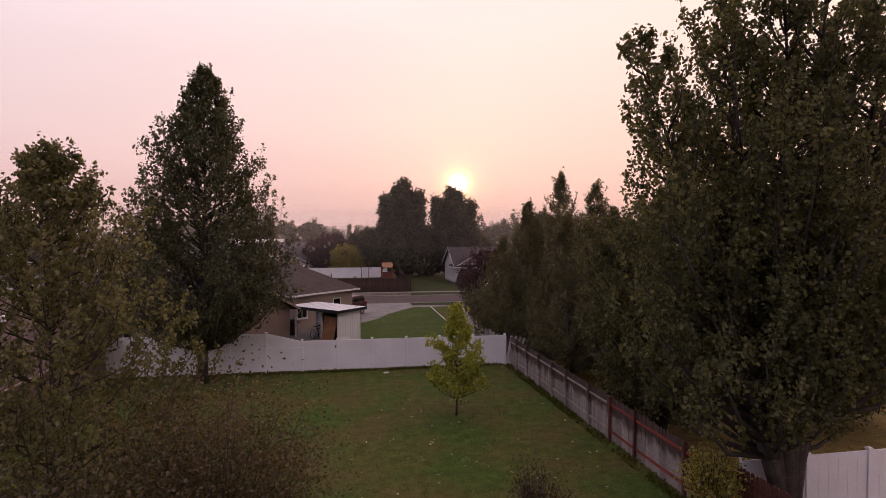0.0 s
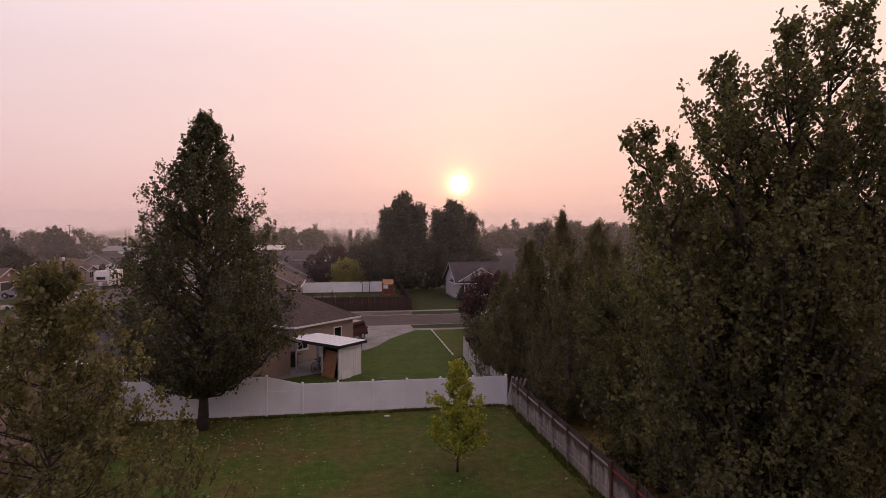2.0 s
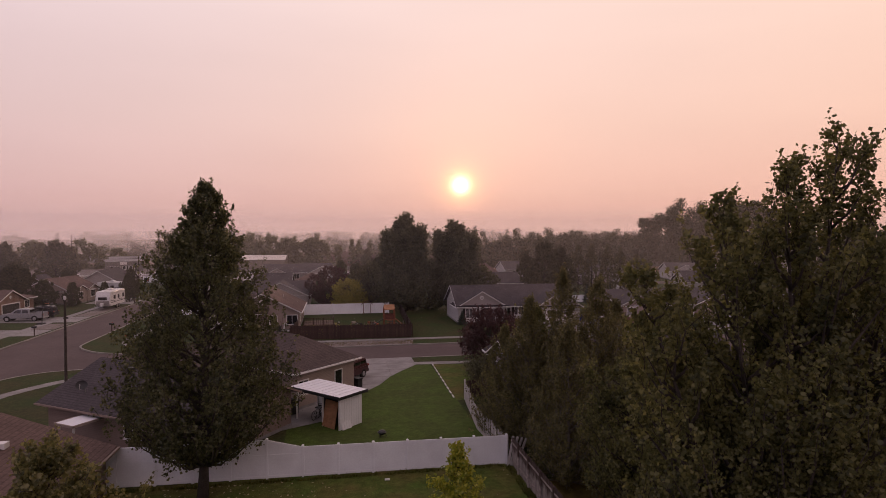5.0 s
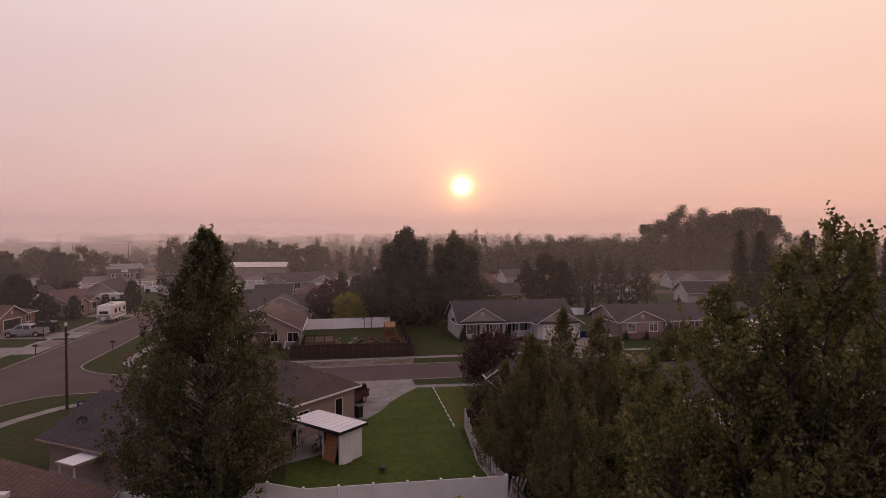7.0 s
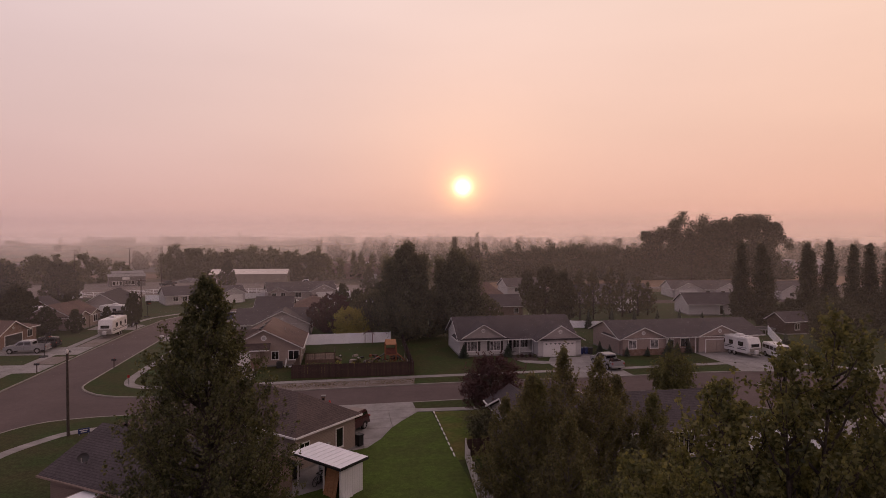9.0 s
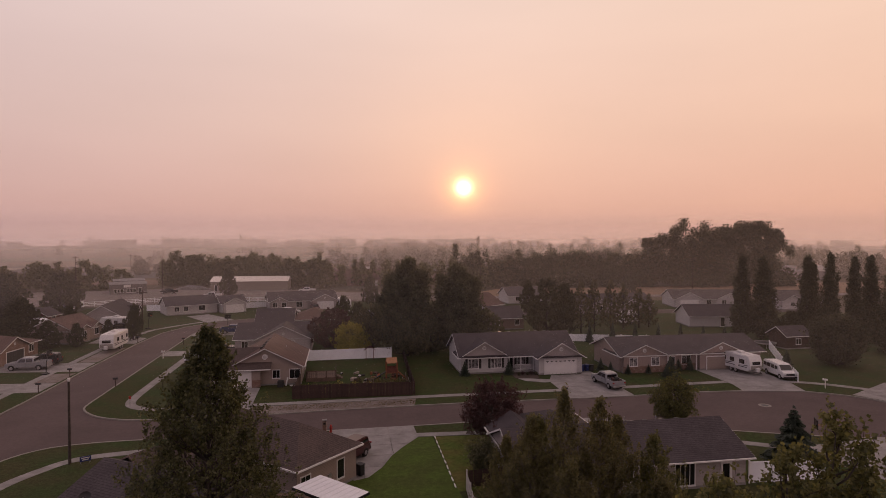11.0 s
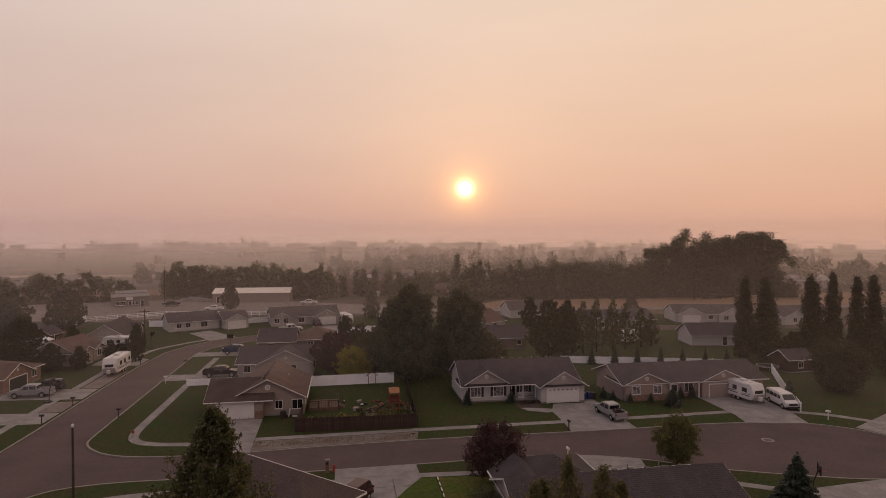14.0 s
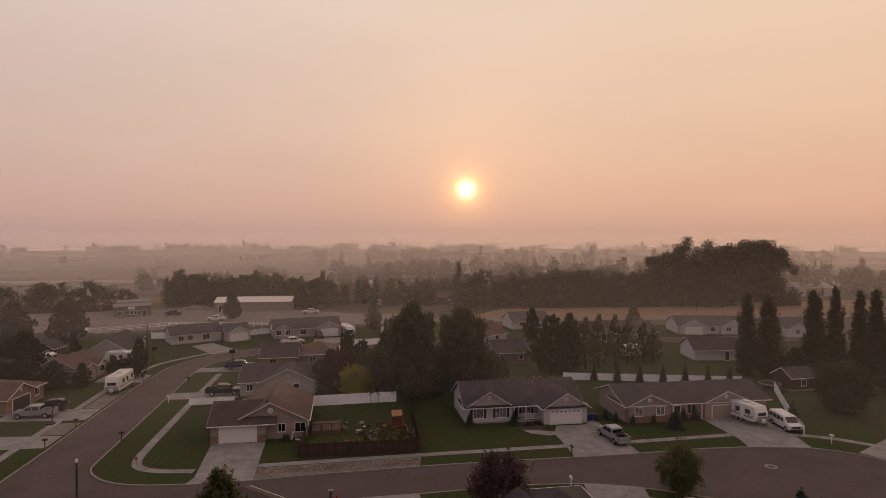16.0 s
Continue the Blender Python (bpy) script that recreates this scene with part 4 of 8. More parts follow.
# across the street and in the neighbours' yards
limbed_tree("ornamental_tree", "dark purple-leaved plum tree by the street", (15.0, 57.2, 0), 5.6, 2.6, LEAF_PURPLE, 41, "broad", 0.16, 90, 14, 16, 0.13, 0.10, ascend=1.0, reach=0.75, ragged=0.2, up=1.5)
limbed_tree("weeping_tree", "weeping willow with trailing olive foliage beside the cul-de-sac", (35.5, 58.0, 0), 5.6, 1.75, LEAF_COTTON, 42, "round", 0.28, 80, 13, 18, 0.12, 0.11, ascend=0.7, reach=1.25, ragged=0.2, up=-1.6, hang=1.2)
spruce("spruce", "dense blue-green spruce on the corner lawn", (41.0, 47.4, 0), 4.9, 2.5, 43, count=20000)
shrub("shrub", "round dark evergreen shrub beside the fence", (12.1, 49.5, 0), 2.9, 1.7, LEAF_DARK, 44, 5000, 0.16)
limbed_tree("tree", "tall poplar with dark foliage behind the garden fence", (11.2, 100.6, 0), 16.4, 7.4, LEAF_DARK, 45, "poplar", 0.04, 300, 13, 16, 0.29, 0.25, ascend=0.9, reach=1.4, ragged=0.2, up=1.2,
            tips=[(0.2, 0, 16.0, 3.9), (-3.1, 0.5, 13.2, 3.3), (2.7, -0.3, 14.0, 3.3), (-0.9, 1.0, 15.0, 3.4)])
limbed_tree("tree", "broad dark poplar behind the garden fence", (20.4, 102.4, 0), 15.2, 7.4, LEAF_DARK, 46, "poplar", 0.04, 300, 13, 16, 0.29, 0.25, ascend=0.9, reach=1.4, ragged=0.2, up=1.2,
            tips=[(-0.4, 0, 14.9, 3.8), (-3.0, 0.5, 13.2, 3.3), (3.1, -0.3, 12.6, 3.4), (0.9, 0.8, 14.2, 3.4)])
tree("tree", "low dark bushy tree between the poplars", (15.6, 103.4, 0), 8.4, 3.6, LEAF_DARK, 51, "round", 0.03, 50, 18000, 0.22, 0.16)
tree("tree", "low dark bushy tree behind the lawn", (25.6, 104.6, 0), 6.6, 3.2, LEAF_DARK, 52, "round", 0.03, 50, 18000, 0.22, 0.15)
tree("ornamental_tree", "dark purple-leaved tree behind the white fence", (-1.5, 107.1, 0), 7.2, 3.6, LEAF_PURPLE, 47, "round", 0.1, 50, 18000, 0.22, 0.12)
limbed_tree("tree", "yellow-green bushy tree behind the white fence", (1.6, 103.8, 0), 5.0, 2.5, LEAF_YELLOW, 48, "round", 0.05, 110, 12, 16, 0.17, 0.10, ascend=0.7, reach=0.7, ragged=0.2)
tree("tree", "rounded green tree behind the white fence", (5.4, 106.1, 0), 8.2, 3.4, LEAF_DARK, 49, "round", 0.08, 50, 18000, 0.22, 0.14)
limbed_tree("tree", "rounded dark bushy tree on the side lawn", (78.0, 81.6, 0), 7.6, 3.1, LEAF_DEEP, 50, "round", 0.06, 150, 14, 18, 0.22, 0.2, ascend=0.6, reach=0.9, ragged=0.14)

# ---------------------------------------------------------------- houses


def gable_shape(c, half, z, rise, over, thick):
    """Outline of a gable roof's cross-section: a chevron with thickness."""
    k = rise / half
    e = half + over
    return [(c - e, z - over * k), (c, z + rise), (c + e, z - over * k), (c + e, z - over * k + thick), (c, z + rise + thick * 1.1), (c - e, z - over * k + thick)]


def roof_gable(parent, x0, y0, x1, y1, z, rise, axis, mat, wall_mat, over=0.42, trim=None, ends=(1, 1), fill=True):
    """A gable roof over a rectangle, with its rake and eave boards and the wall's gable triangles."""
    trim = trim or TRIM
    if axis == "x":
        c, half, a, b = (y0 + y1) / 2, (y1 - y0) / 2, x0, x1
    else:
        c, half, a, b = (x0 + x1) / 2, (x1 - x0) / 2, y0, y1
    a2, b2 = a - over * ends[0], b + over * ends[1]
    roof = part("roof", prism(bmesh.new(), gable_shape(c, half, z, rise, over, 0.14), a2, b2, axis), mat, parent)
    k = rise / half
    e = half + over
    rake = [(c - e, z - over * k - 0.03), (c, z + rise - 0.03), (c + e, z - over * k - 0.03), (c + e, z - over * k + 0.11), (c, z + rise + 0.12), (c - e, z - over * k + 0.11)]
    for end, p, q in ((ends[0], a2 - 0.035, a2 - 0.003), (ends[1], b2 + 0.003, b2 + 0.035)):
        if end:
            part("bargeboard", prism(bmesh.new(), rake, p, q, axis), trim, parent, "pale painted bargeboard")
    ze = z - over * k
    for s in (-1, 1):
        lo, hi = sorted((c + s * (e + 0.003), c + s * (e + 0.12)))
        row = (a2, lo, ze + 0.0, b2, hi, ze + 0.11) if axis == "x" else (lo, a2, ze + 0.0, hi, b2, ze + 0.11)
        part("gutter", boxes(row), trim, parent, "pale painted gutter")
    if fill:
        tri = [(c - half, z - 0.02), (c + half, z - 0.02), (c, z + rise - 0.02)]
        part("gable", prism(bmesh.new(), tri, a + 0.003, a + 0.2, axis), wall_mat, parent)
        part("gable", prism(bmesh.new(), tri, b - 0.2, b - 0.003, axis), wall_mat, parent)
    return roof


def roof_hip(parent, x0, y0, x1, y1, z, rise, axis, mat, over=0.42, trim=None):
    """A hip roof over a rectangle."""
    X0, Y0, X1, Y1 = x0 - over, y0 - over, x1 + over, y1 + over
    z = z - 0.12
    bm = bmesh.new()
    e = [bm.verts.new(p) for p in ((X0, Y0, z + 0.14), (X1, Y0, z + 0.14), (X1, Y1, z + 0.14), (X0, Y1, z + 0.14))]
    u = [bm.verts.new(p) for p in ((X0, Y0, z), (X1, Y0, z), (X1, Y1, z), (X0, Y1, z))]
    if axis == "x":
        h = min((Y1 - Y0) / 2, (X1 - X0) / 2 - 0.05)
        r = [bm.verts.new((X0 + h, (Y0 + Y1) / 2, z + rise)), bm.verts.new((X1 - h, (Y0 + Y1) / 2, z + rise))]
        top = [(e[0], e[1], r[1], r[0]), (e[1], e[2], r[1]), (e[2], e[3], r[0], r[1]), (e[3], e[0], r[0])]
    else:
        h = min((X1 - X0) / 2, (Y1 - Y0) / 2 - 0.05)
        r = [bm.verts.new(((X0 + X1) / 2, Y0 + h, z + rise)), bm.verts.new(((X0 + X1) / 2, Y1 - h, z + rise))]
        top = [(e[0], e[1], r[0]), (e[1], e[2], r[1], r[0]), (e[2], e[3], r[1]), (e[3], e[0], r[0], r[1])]
    for f in top:
        bm.faces.new(f)
    bm.faces.new(u[::-1])
    for i in range(4):
        bm.faces.new((u[i], u[(i + 1) % 4], e[(i + 1) % 4], e[i]))
    bmesh.ops.recalc_face_normals(bm, faces=bm.faces[:])
    roof = part("roof", bm, mat, parent)
    for a in ((X0, Y0 - 0.09, X1, Y0 - 0.003), (X0, Y1 + 0.003, X1, Y1 + 0.09), (X0 - 0.09, Y0, X0 - 0.003, Y1), (X1 + 0.003, Y0, X1 + 0.09, Y1)):
        part("gutter", boxes((a[0], a[1], z + 0.0, a[2], a[3], z + 0.13)), trim or TRIM, parent, "pale painted gutter")
    return roof




def on_wall(side, along, at):
    """The pose of something on a wall: its x runs along the wall, -y points outward."""
    return {"S": pose(along, at, 0), "N": pose(along, at, 0, 0, 0, 180), "E": pose(at, along, 0, 0, 0, 90), "W": pose(at, along, 0, 0, 0, 270)}[side]


def window(parent, side, along, at, z, w=1.1, h=1.1, panes=2, shutters=None, trim=None, glass=None):
    """A window: a proud frame and sill, a recessed pane and glazing bars."""
    m = on_wall(side, along, at)
    win = part("window", boxes((-w / 2 - 0.09, -0.05, z - 0.09, -w / 2, -0.003, z + h + 0.09, m), (w / 2, -0.05, z - 0.09, w / 2 + 0.09, -0.003, z + h + 0.09, m),
                               (-w / 2, -0.05, z + h, w / 2, -0.003, z + h + 0.09, m), (-w / 2 - 0.12, -0.08, z - 0.13, w / 2 + 0.12, -0.003, z - 0.09, m), (-w / 2, -0.05, z - 0.09, w / 2, -0.003, z, m)), trim or TRIM, parent)
    part("pane", boxes((-w / 2, -0.02, z, w / 2, -0.004, z + h, m)), glass or GLASS, win)
    if panes > 1:
        part("glazing_bar", boxes(*[(-w / 2 + w * i / panes - 0.025, -0.035, z, -w / 2 + w * i / panes + 0.025, -0.021, z + h, m) for i in range(1, panes)]), trim or TRIM, win)
    if shutters:
        for s in (-1, 1):
            c = s * (w / 2 + 0.09 + 0.2)
            rows = [(c - 0.18, -0.045, z - 0.05, c + 0.18, -0.004, z + h + 0.05, m)]
            rows += [(c - 0.14, -0.058, z + 0.05 + k * h / 9, c + 0.14, -0.046, z + 0.05 + (k + 0.6) * h / 9, m) for k in range(9)]
            part("shutter", boxes(*rows), shutters, parent, "dark louvred shutter")
    return win


def door(parent, side, along, at, w=0.95, h=2.05, mat=None, glass=True):
    m = on_wall(side, along, at)
    d = part("door", boxes((-w / 2, -0.035, 0.02, w / 2, -0.004, h, m)), mat or TRIM, parent, "front door" if mat else "")
    part("door_frame", boxes((-w / 2 - 0.1, -0.06, 0, -w / 2, -0.003, h + 0.1, m), (w / 2, -0.06, 0, w / 2 + 0.1, -0.003, h + 0.1, m), (-w / 2, -0.06, h, w / 2, -0.003, h + 0.1, m)), TRIM, d)
    if glass:
        part("pane", boxes((-w / 2 + 0.12, -0.042, 0.3, w / 2 - 0.12, -0.036, h - 0.15, m)), GLASS, d)
    part("handle", boxes((w / 2 - 0.12, -0.08, 0.98, w / 2 - 0.07, -0.036, 1.05, m)), CHROME, d)
    return d


def garage_door(parent, side, along, at, w=4.7, h=2.15, mat=None, arch=False):
    """An overhead door of four rows of pressed panels in a white frame."""
    m = on_wall(side, along, at)
    d = part("garage_door", boxes((-w / 2, -0.02, 0.02, w / 2, -0.004, h, m)), mat or TRIM, parent, "white panelled overhead garage door" if not mat else "panelled overhead garage door")
    for r in range(4):
        for c in range(8):
            x0, z0 = -w / 2 + w * c / 8 + 0.05, 0.05 + r * h / 4
            part("panel", boxes((x0, -0.042, z0, x0 + w / 8 - 0.1, -0.021, z0 + h / 4 - 0.1, m)), mat or TRIM, d)
    part("door_frame", boxes((-w / 2 - 0.14, -0.06, 0, -w / 2, -0.003, h + 0.14, m), (w / 2, -0.06, 0, w / 2 + 0.14, -0.003, h + 0.14, m), (-w / 2, -0.06, h, w / 2, -0.003, h + 0.14, m)), TRIM, d)
    if arch:
        for c in range(7):
            x = -w / 2 + w * (c + 0.5) / 7
            part("arched_light", boxes((x - 0.2, -0.05, h - 0.22, x + 0.2, -0.043, h - 0.12, m), (x - 0.05, -0.05, h - 0.34, x + 0.05, -0.043, h - 0.22, m)), METAL_DARK, d, "dark arched light of the garage door")
    return d


def gable_vent(parent, side, along, at, z, r=0.3):
    m = on_wall(side, along, at)
    bm = bmesh.new()
    tube(bm, [m @ Vector((0, -0.005, z)), m @ Vector((0, -0.06, z))], [r, r], 20)
    v = part("gable_vent", bm, TRIM, parent, "round white gable vent")
    part("louvre", boxes(*[(-r * 0.6, -0.075, z - r * 0.5 + k * r * 0.36, r * 0.6, -0.061, z - r * 0.5 + k * r * 0.36 + 0.05, m) for k in range(3)]), KERB, v)


def roof_vents(parent, rows, mat=None):
    for x, y, z in rows:
        part("roof_vent", soft(boxes((x - 0.22, y - 0.22, z - 0.12, x + 0.22, y + 0.22, z + 0.16)), 0.03), mat or METAL_DARK, parent, "small dark roof vent")


def vent_pipes(parent, rows):
    for x, y, z in rows:
        part("vent_pipe", cylinder(bmesh.new(), x, y, z - 0.2, z + 0.38, 0.05), CHROME, parent, "grey plumbing vent pipe")


def walls(parent, mat, *rects):
    for x0, y0, x1, y1, h in rects:
        part("wall", boxes((x0, y0, 0, x1, y1, h)), mat, parent)
        part("foundation", boxes((x0 - 0.02, y0 - 0.02, -0.1, x1 + 0.02, y1 + 0.02, 0.22)), CONCRETE, parent, "grey concrete foundation strip")


def house_a():
    h = thing("house", "tan sided bungalow with brown roof and white double garage door", "house", pose(-0.5, -0.0, 0))
    walls(h, SIDING_TAN, (-17.6, 82.8, -10.4, 91.5, 2.55), (-14.4, 83.7, -5.0, 95.6, 2.6))
    roof_gable(h, -17.6, 82.7, -9.0, 91.0, 2.62, 2.0, "x", SHINGLE_BROWN, SIDING_TAN, ends=(1, 0), fill=False)
    part("gable", prism(bmesh.new(), [(82.7, 2.55), (91.0, 2.55), (86.85, 4.55)], -17.58, -17.4, "x"), SIDING_TAN, h)
    roof_gable(h, -14.8, 83.7, -5.0, 95.6, 2.62, 2.45, "y", SHINGLE_TAN, SIDING_TAN)
    garage_door(h, "S", -14.05, 82.8, 4.7, 2.1)
    part("brick_veneer", boxes((-17.62, 82.74, 0, -16.65, 82.797, 1.0)), BRICK, h, "brown brick veneer beside the garage door")
    part("brick_veneer", boxes((-11.5, 82.74, 0, -10.38, 82.797, 1.0)), BRICK, h, "brown brick veneer beside the garage door")
    window(h, "S", -8.4, 83.7, 1.0, 0.9, 1.05)
    window(h, "S", -5.9, 83.7, 0.9, 1.35, 1.2)
    window(h, "E", 86.5, -5.0, 1.0, 1.2, 1.1)
    gable_vent(h, "S", -9.9, 83.7, 3.95, 0.38)
    roof_vents(h, [(-10.45 + 0.05 * k, 84.9 + 1.25 * k, 4.98) for k in range(9)])
    vent_pipes(h, [(-7.6, 90, 4.0), (-12.5, 87.5, 4.3)])


def house_b():
    h = thing("house", "pale grey sided bungalow with dark roof, porch and dark shutters", "house", pose(-0.3, -2.1, 0))
    walls(h, SIDING_WHITE, (17.8, 89.0, 35.8, 97.0, 2.55), (17.8, 87.55, 25.0, 89.0, 2.55), (29.2, 85.3, 35.9, 89.2, 2.55))
    roof_gable(h, 17.8, 87.5, 35.8, 97.2, 2.62, 2.6, "x", SHINGLE, SIDING_WHITE)
    roof_gable(h, 17.8, 87.5, 24.9, 92, 2.62, 2.1, "y", SHINGLE, SIDING_WHITE, ends=(1, 0), fill=False)
    part("gable", prism(bmesh.new(), [(17.8, 2.75), (24.9, 2.75), (21.35, 4.72)], 87.44, 87.6, "y"), SIDING_GREY, h, "grey siding in the front gable")
    part("skirt_roof", boxes((17.6, 87.0, 2.56, 25.6, 87.5, 2.72)), SHINGLE, h, "narrow shingled skirt roof")
    roof_gable(h, 29.2, 85.3, 36.0, 92, 2.62, 2.0, "y", SHINGLE, SIDING_WHITE, ends=(1, 0), fill=False)
    part("gable", prism(bmesh.new(), [(29.2, 2.75), (36.0, 2.75), (32.6, 4.6)], 85.24, 85.4, "y"), SIDING_GREY, h, "grey siding in the garage gable")
    part("skirt_roof", boxes((28.9, 84.85, 2.56, 36.3, 85.3, 2.72)), SHINGLE, h, "narrow shingled skirt roof")
    garage_door(h, "S", 32.5, 85.3, 4.75, 2.15, arch=True)
    dark = METAL_DARK
    window(h, "S", 19.7, 87.55, 0.85, 1.5, 1.35, 3, dark, glass=PALE_GLASS)
    window(h, "S", 23.2, 87.55, 0.85, 1.5, 1.35, 3, dark, glass=PALE_GLASS)
    window(h, "S", 27.6, 89.0, 0.9, 1.3, 1.3, 2, dark, glass=PALE_GLASS)
    door(h, "S", 25.75, 89.0, 0.95, 2.05, METAL_DARK)
    gable_vent(h, "S", 21.35, 87.43, 3.85)
    gable_vent(h, "S", 32.6, 85.23, 3.75)
    part("porch_floor", boxes((25.0, 87.3, -0.05, 29.2, 89.0, 0.3)), CONCRETE, h)
    for x in (25.2, 27.0, 29.0):
        part("porch_post", boxes((x - 0.07, 87.4, 0.3, x + 0.07, 87.54, 2.56)), TRIM, h)
    rail = part("porch_railing", boxes((26.2, 87.42, 1.15, 29.0, 87.5, 1.22), (26.2, 87.42, 0.42, 29.0, 87.5, 0.49)), TRIM, h, "white porch railing")
    for k in range(17):
        part("baluster", boxes((26.25 + k * 0.165, 87.44, 0.49, 26.29 + k * 0.165, 87.48, 1.15)), TRIM, rail)
    roof_vents(h, [(24 + 1.5 * k, 94.0, 5.0) for k in range(7)])
    vent_pipes(h, [(33.5, 93.5, 4.9), (30.2, 93.2, 5.1)])


def house_c():
    h = thing("house", "rose-tan sided bungalow with stone wainscot and double garage", "house", pose(-1.2, -3.6, 0))
    walls(h, SIDING_ROSE, (42.6, 86.4, 66.4, 95.4, 2.6), (42.9, 85.6, 49.6, 87, 2.6), (55.5, 85.7, 62.6, 88, 2.6))
    roof_gable(h, 42.6, 86.0, 66.4, 96.0, 2.62, 1.85, "x", SHINGLE, SIDING_ROSE)
    roof_gable(h, 42.7, 85.6, 49.8, 91.5, 2.62, 1.55, "y", SHINGLE, SIDING_ROSE, ends=(1, 0))
    roof_gable(h, 55.4, 85.7, 62.7, 91.5, 2.62, 1.55, "y", SHINGLE, SIDING_ROSE, ends=(1, 0))
    garage_door(h, "S", 59.0, 85.7, 4.6, 2.0, SIDING_TAN)
    part("stone_wainscot", boxes((42.86, 85.54, 0, 49.64, 85.597, 1.0)), BRICK, h, "brown stone wainscot")
    part("stone_wainscot", boxes((49.7, 86.34, 0, 55.4, 86.397, 1.0)), BRICK, h, "brown stone wainscot")
    window(h, "S", 44.5, 85.6, 1.1, 1.2, 1.15, 2, glass=PALE_GLASS)
    window(h, "S", 48.0, 85.6, 1.1, 1.2, 1.15, 2, glass=PALE_GLASS)
    window(h, "S", 53.6, 86.4, 0.9, 1.4, 1.3, 2)
    door(h, "S", 51.2, 86.4, 0.95, 2.05, METAL_DARK)
    gable_vent(h, "S", 46.25, 85.6, 3.35)
    gable_vent(h, "S", 59.05, 85.7, 3.35)
    for x in (50.2, 55.0):
        part("porch_post", boxes((x - 0.07, 85.75, 0, x + 0.07, 85.89, 2.4)), TRIM, h)
    roof_vents(h, [(50 + 6.0 * k, 92.6, 4.05) for k in range(3)])


def house_d():
    # its long wall runs north-east
    m = pose(1.25, 50.1, 0, 0, 0, 226.5)
    h = thing("house", "taupe sided bungalow with brown shingled hip roof and white trim", "house", m)
    # local x runs south-west along the wall, local y points to the lawn side
    walls(h, SIDING_TAN, (0, -15, 6.6, 0, 2.85), (5.4, -13, 14.0, -5.0, 2.45))
    roof_hip(h, 0, -15, 6.6, 0, 2.96, 2.25, "y", SHINGLE_BROWN)
    roof_gable(h, 3.0, -13.4, 14.0, -5.0, 2.45, 2.0, "x", SHINGLE_BROWN, SIDING_TAN, ends=(0, 1), trim=SIDING_BROWN)
    window(h, "N", 1.9, 0, 0.75, 0.75, 1.5, 1)
    window(h, "N", 5.75, 0, 1.15, 0.95, 1.0, 2)
    window(h, "E", -5, 6.6, 1.0, 1.2, 1.1, 2)
    door(h, "N", 8.2, -5.0, 0.95, 2.05)
    window(h, "N", 11.2, -5.0, 0.9, 1.6, 1.2, 2)
    vent_pipes(h, [(4.6, -2.0, 3.5), (2.5, -6.5, 4.2)])
    roof_vents(h, [(4.6, -5.6, 3.9), (4.8, -8.4, 3.9)])
    part("utility_meter", soft(boxes((3.1, 0.003, 1.0, 3.4, 0.18, 1.5)), 0.02), CHROME, h, "grey utility meter box")
    part("entry_step", boxes((7.2, -5.0, -0.05, 9.4, -3.4, 0.30), (7.0, -3.4, -0.05, 9.6, -2.9, 0.15)), CONCRETE, h, "concrete entry steps")


def house_e():
    h = thing("house", "grey sided house with long dark shingled roof", "house", pose(0.4, -2.0, 0))
    walls(h, SIDING_GREY, (13.2, 45.4, 32.7, 53.6, 2.5), (14.2, 53, 22.0, 58.0, 2.5))
    roof_gable(h, 13.2, 45.2, 32.7, 53.8, 2.55, 1.8, "x", SHINGLE, SIDING_GREY)
    roof_hip(h, 15.4, 50.5, 22.6, 58.0, 2.6, 1.9, "y", SHINGLE)
    roof_gable(h, 13.6, 50.2, 17.8, 56.0, 2.5, 1.2, "y", SHINGLE, SIDING_GREY)
    window(h, "S", 27.2, 45.4, 0.35, 1.7, 1.75, 4)
    door(h, "S", 30.9, 45.4, 0.85, 2.05)
    window(h, "S", 22.0, 45.4, 1.0, 1.3, 1.1)
    window(h, "S", 17.5, 45.4, 1.0, 1.3, 1.1)
    roof_vents(h, [(20.0 + 1.55 * k, 50.1, 4.15) for k in range(7)])
    vent_pipes(h, [(24.4, 50.4, 4.2), (27.3, 50.2, 4.2), (14.2, 48.3, 4.0), (21.6, 50.2, 4.3)])
    gable_vent(h, "W", 49.5, 13.2, 3.4, 0.25)


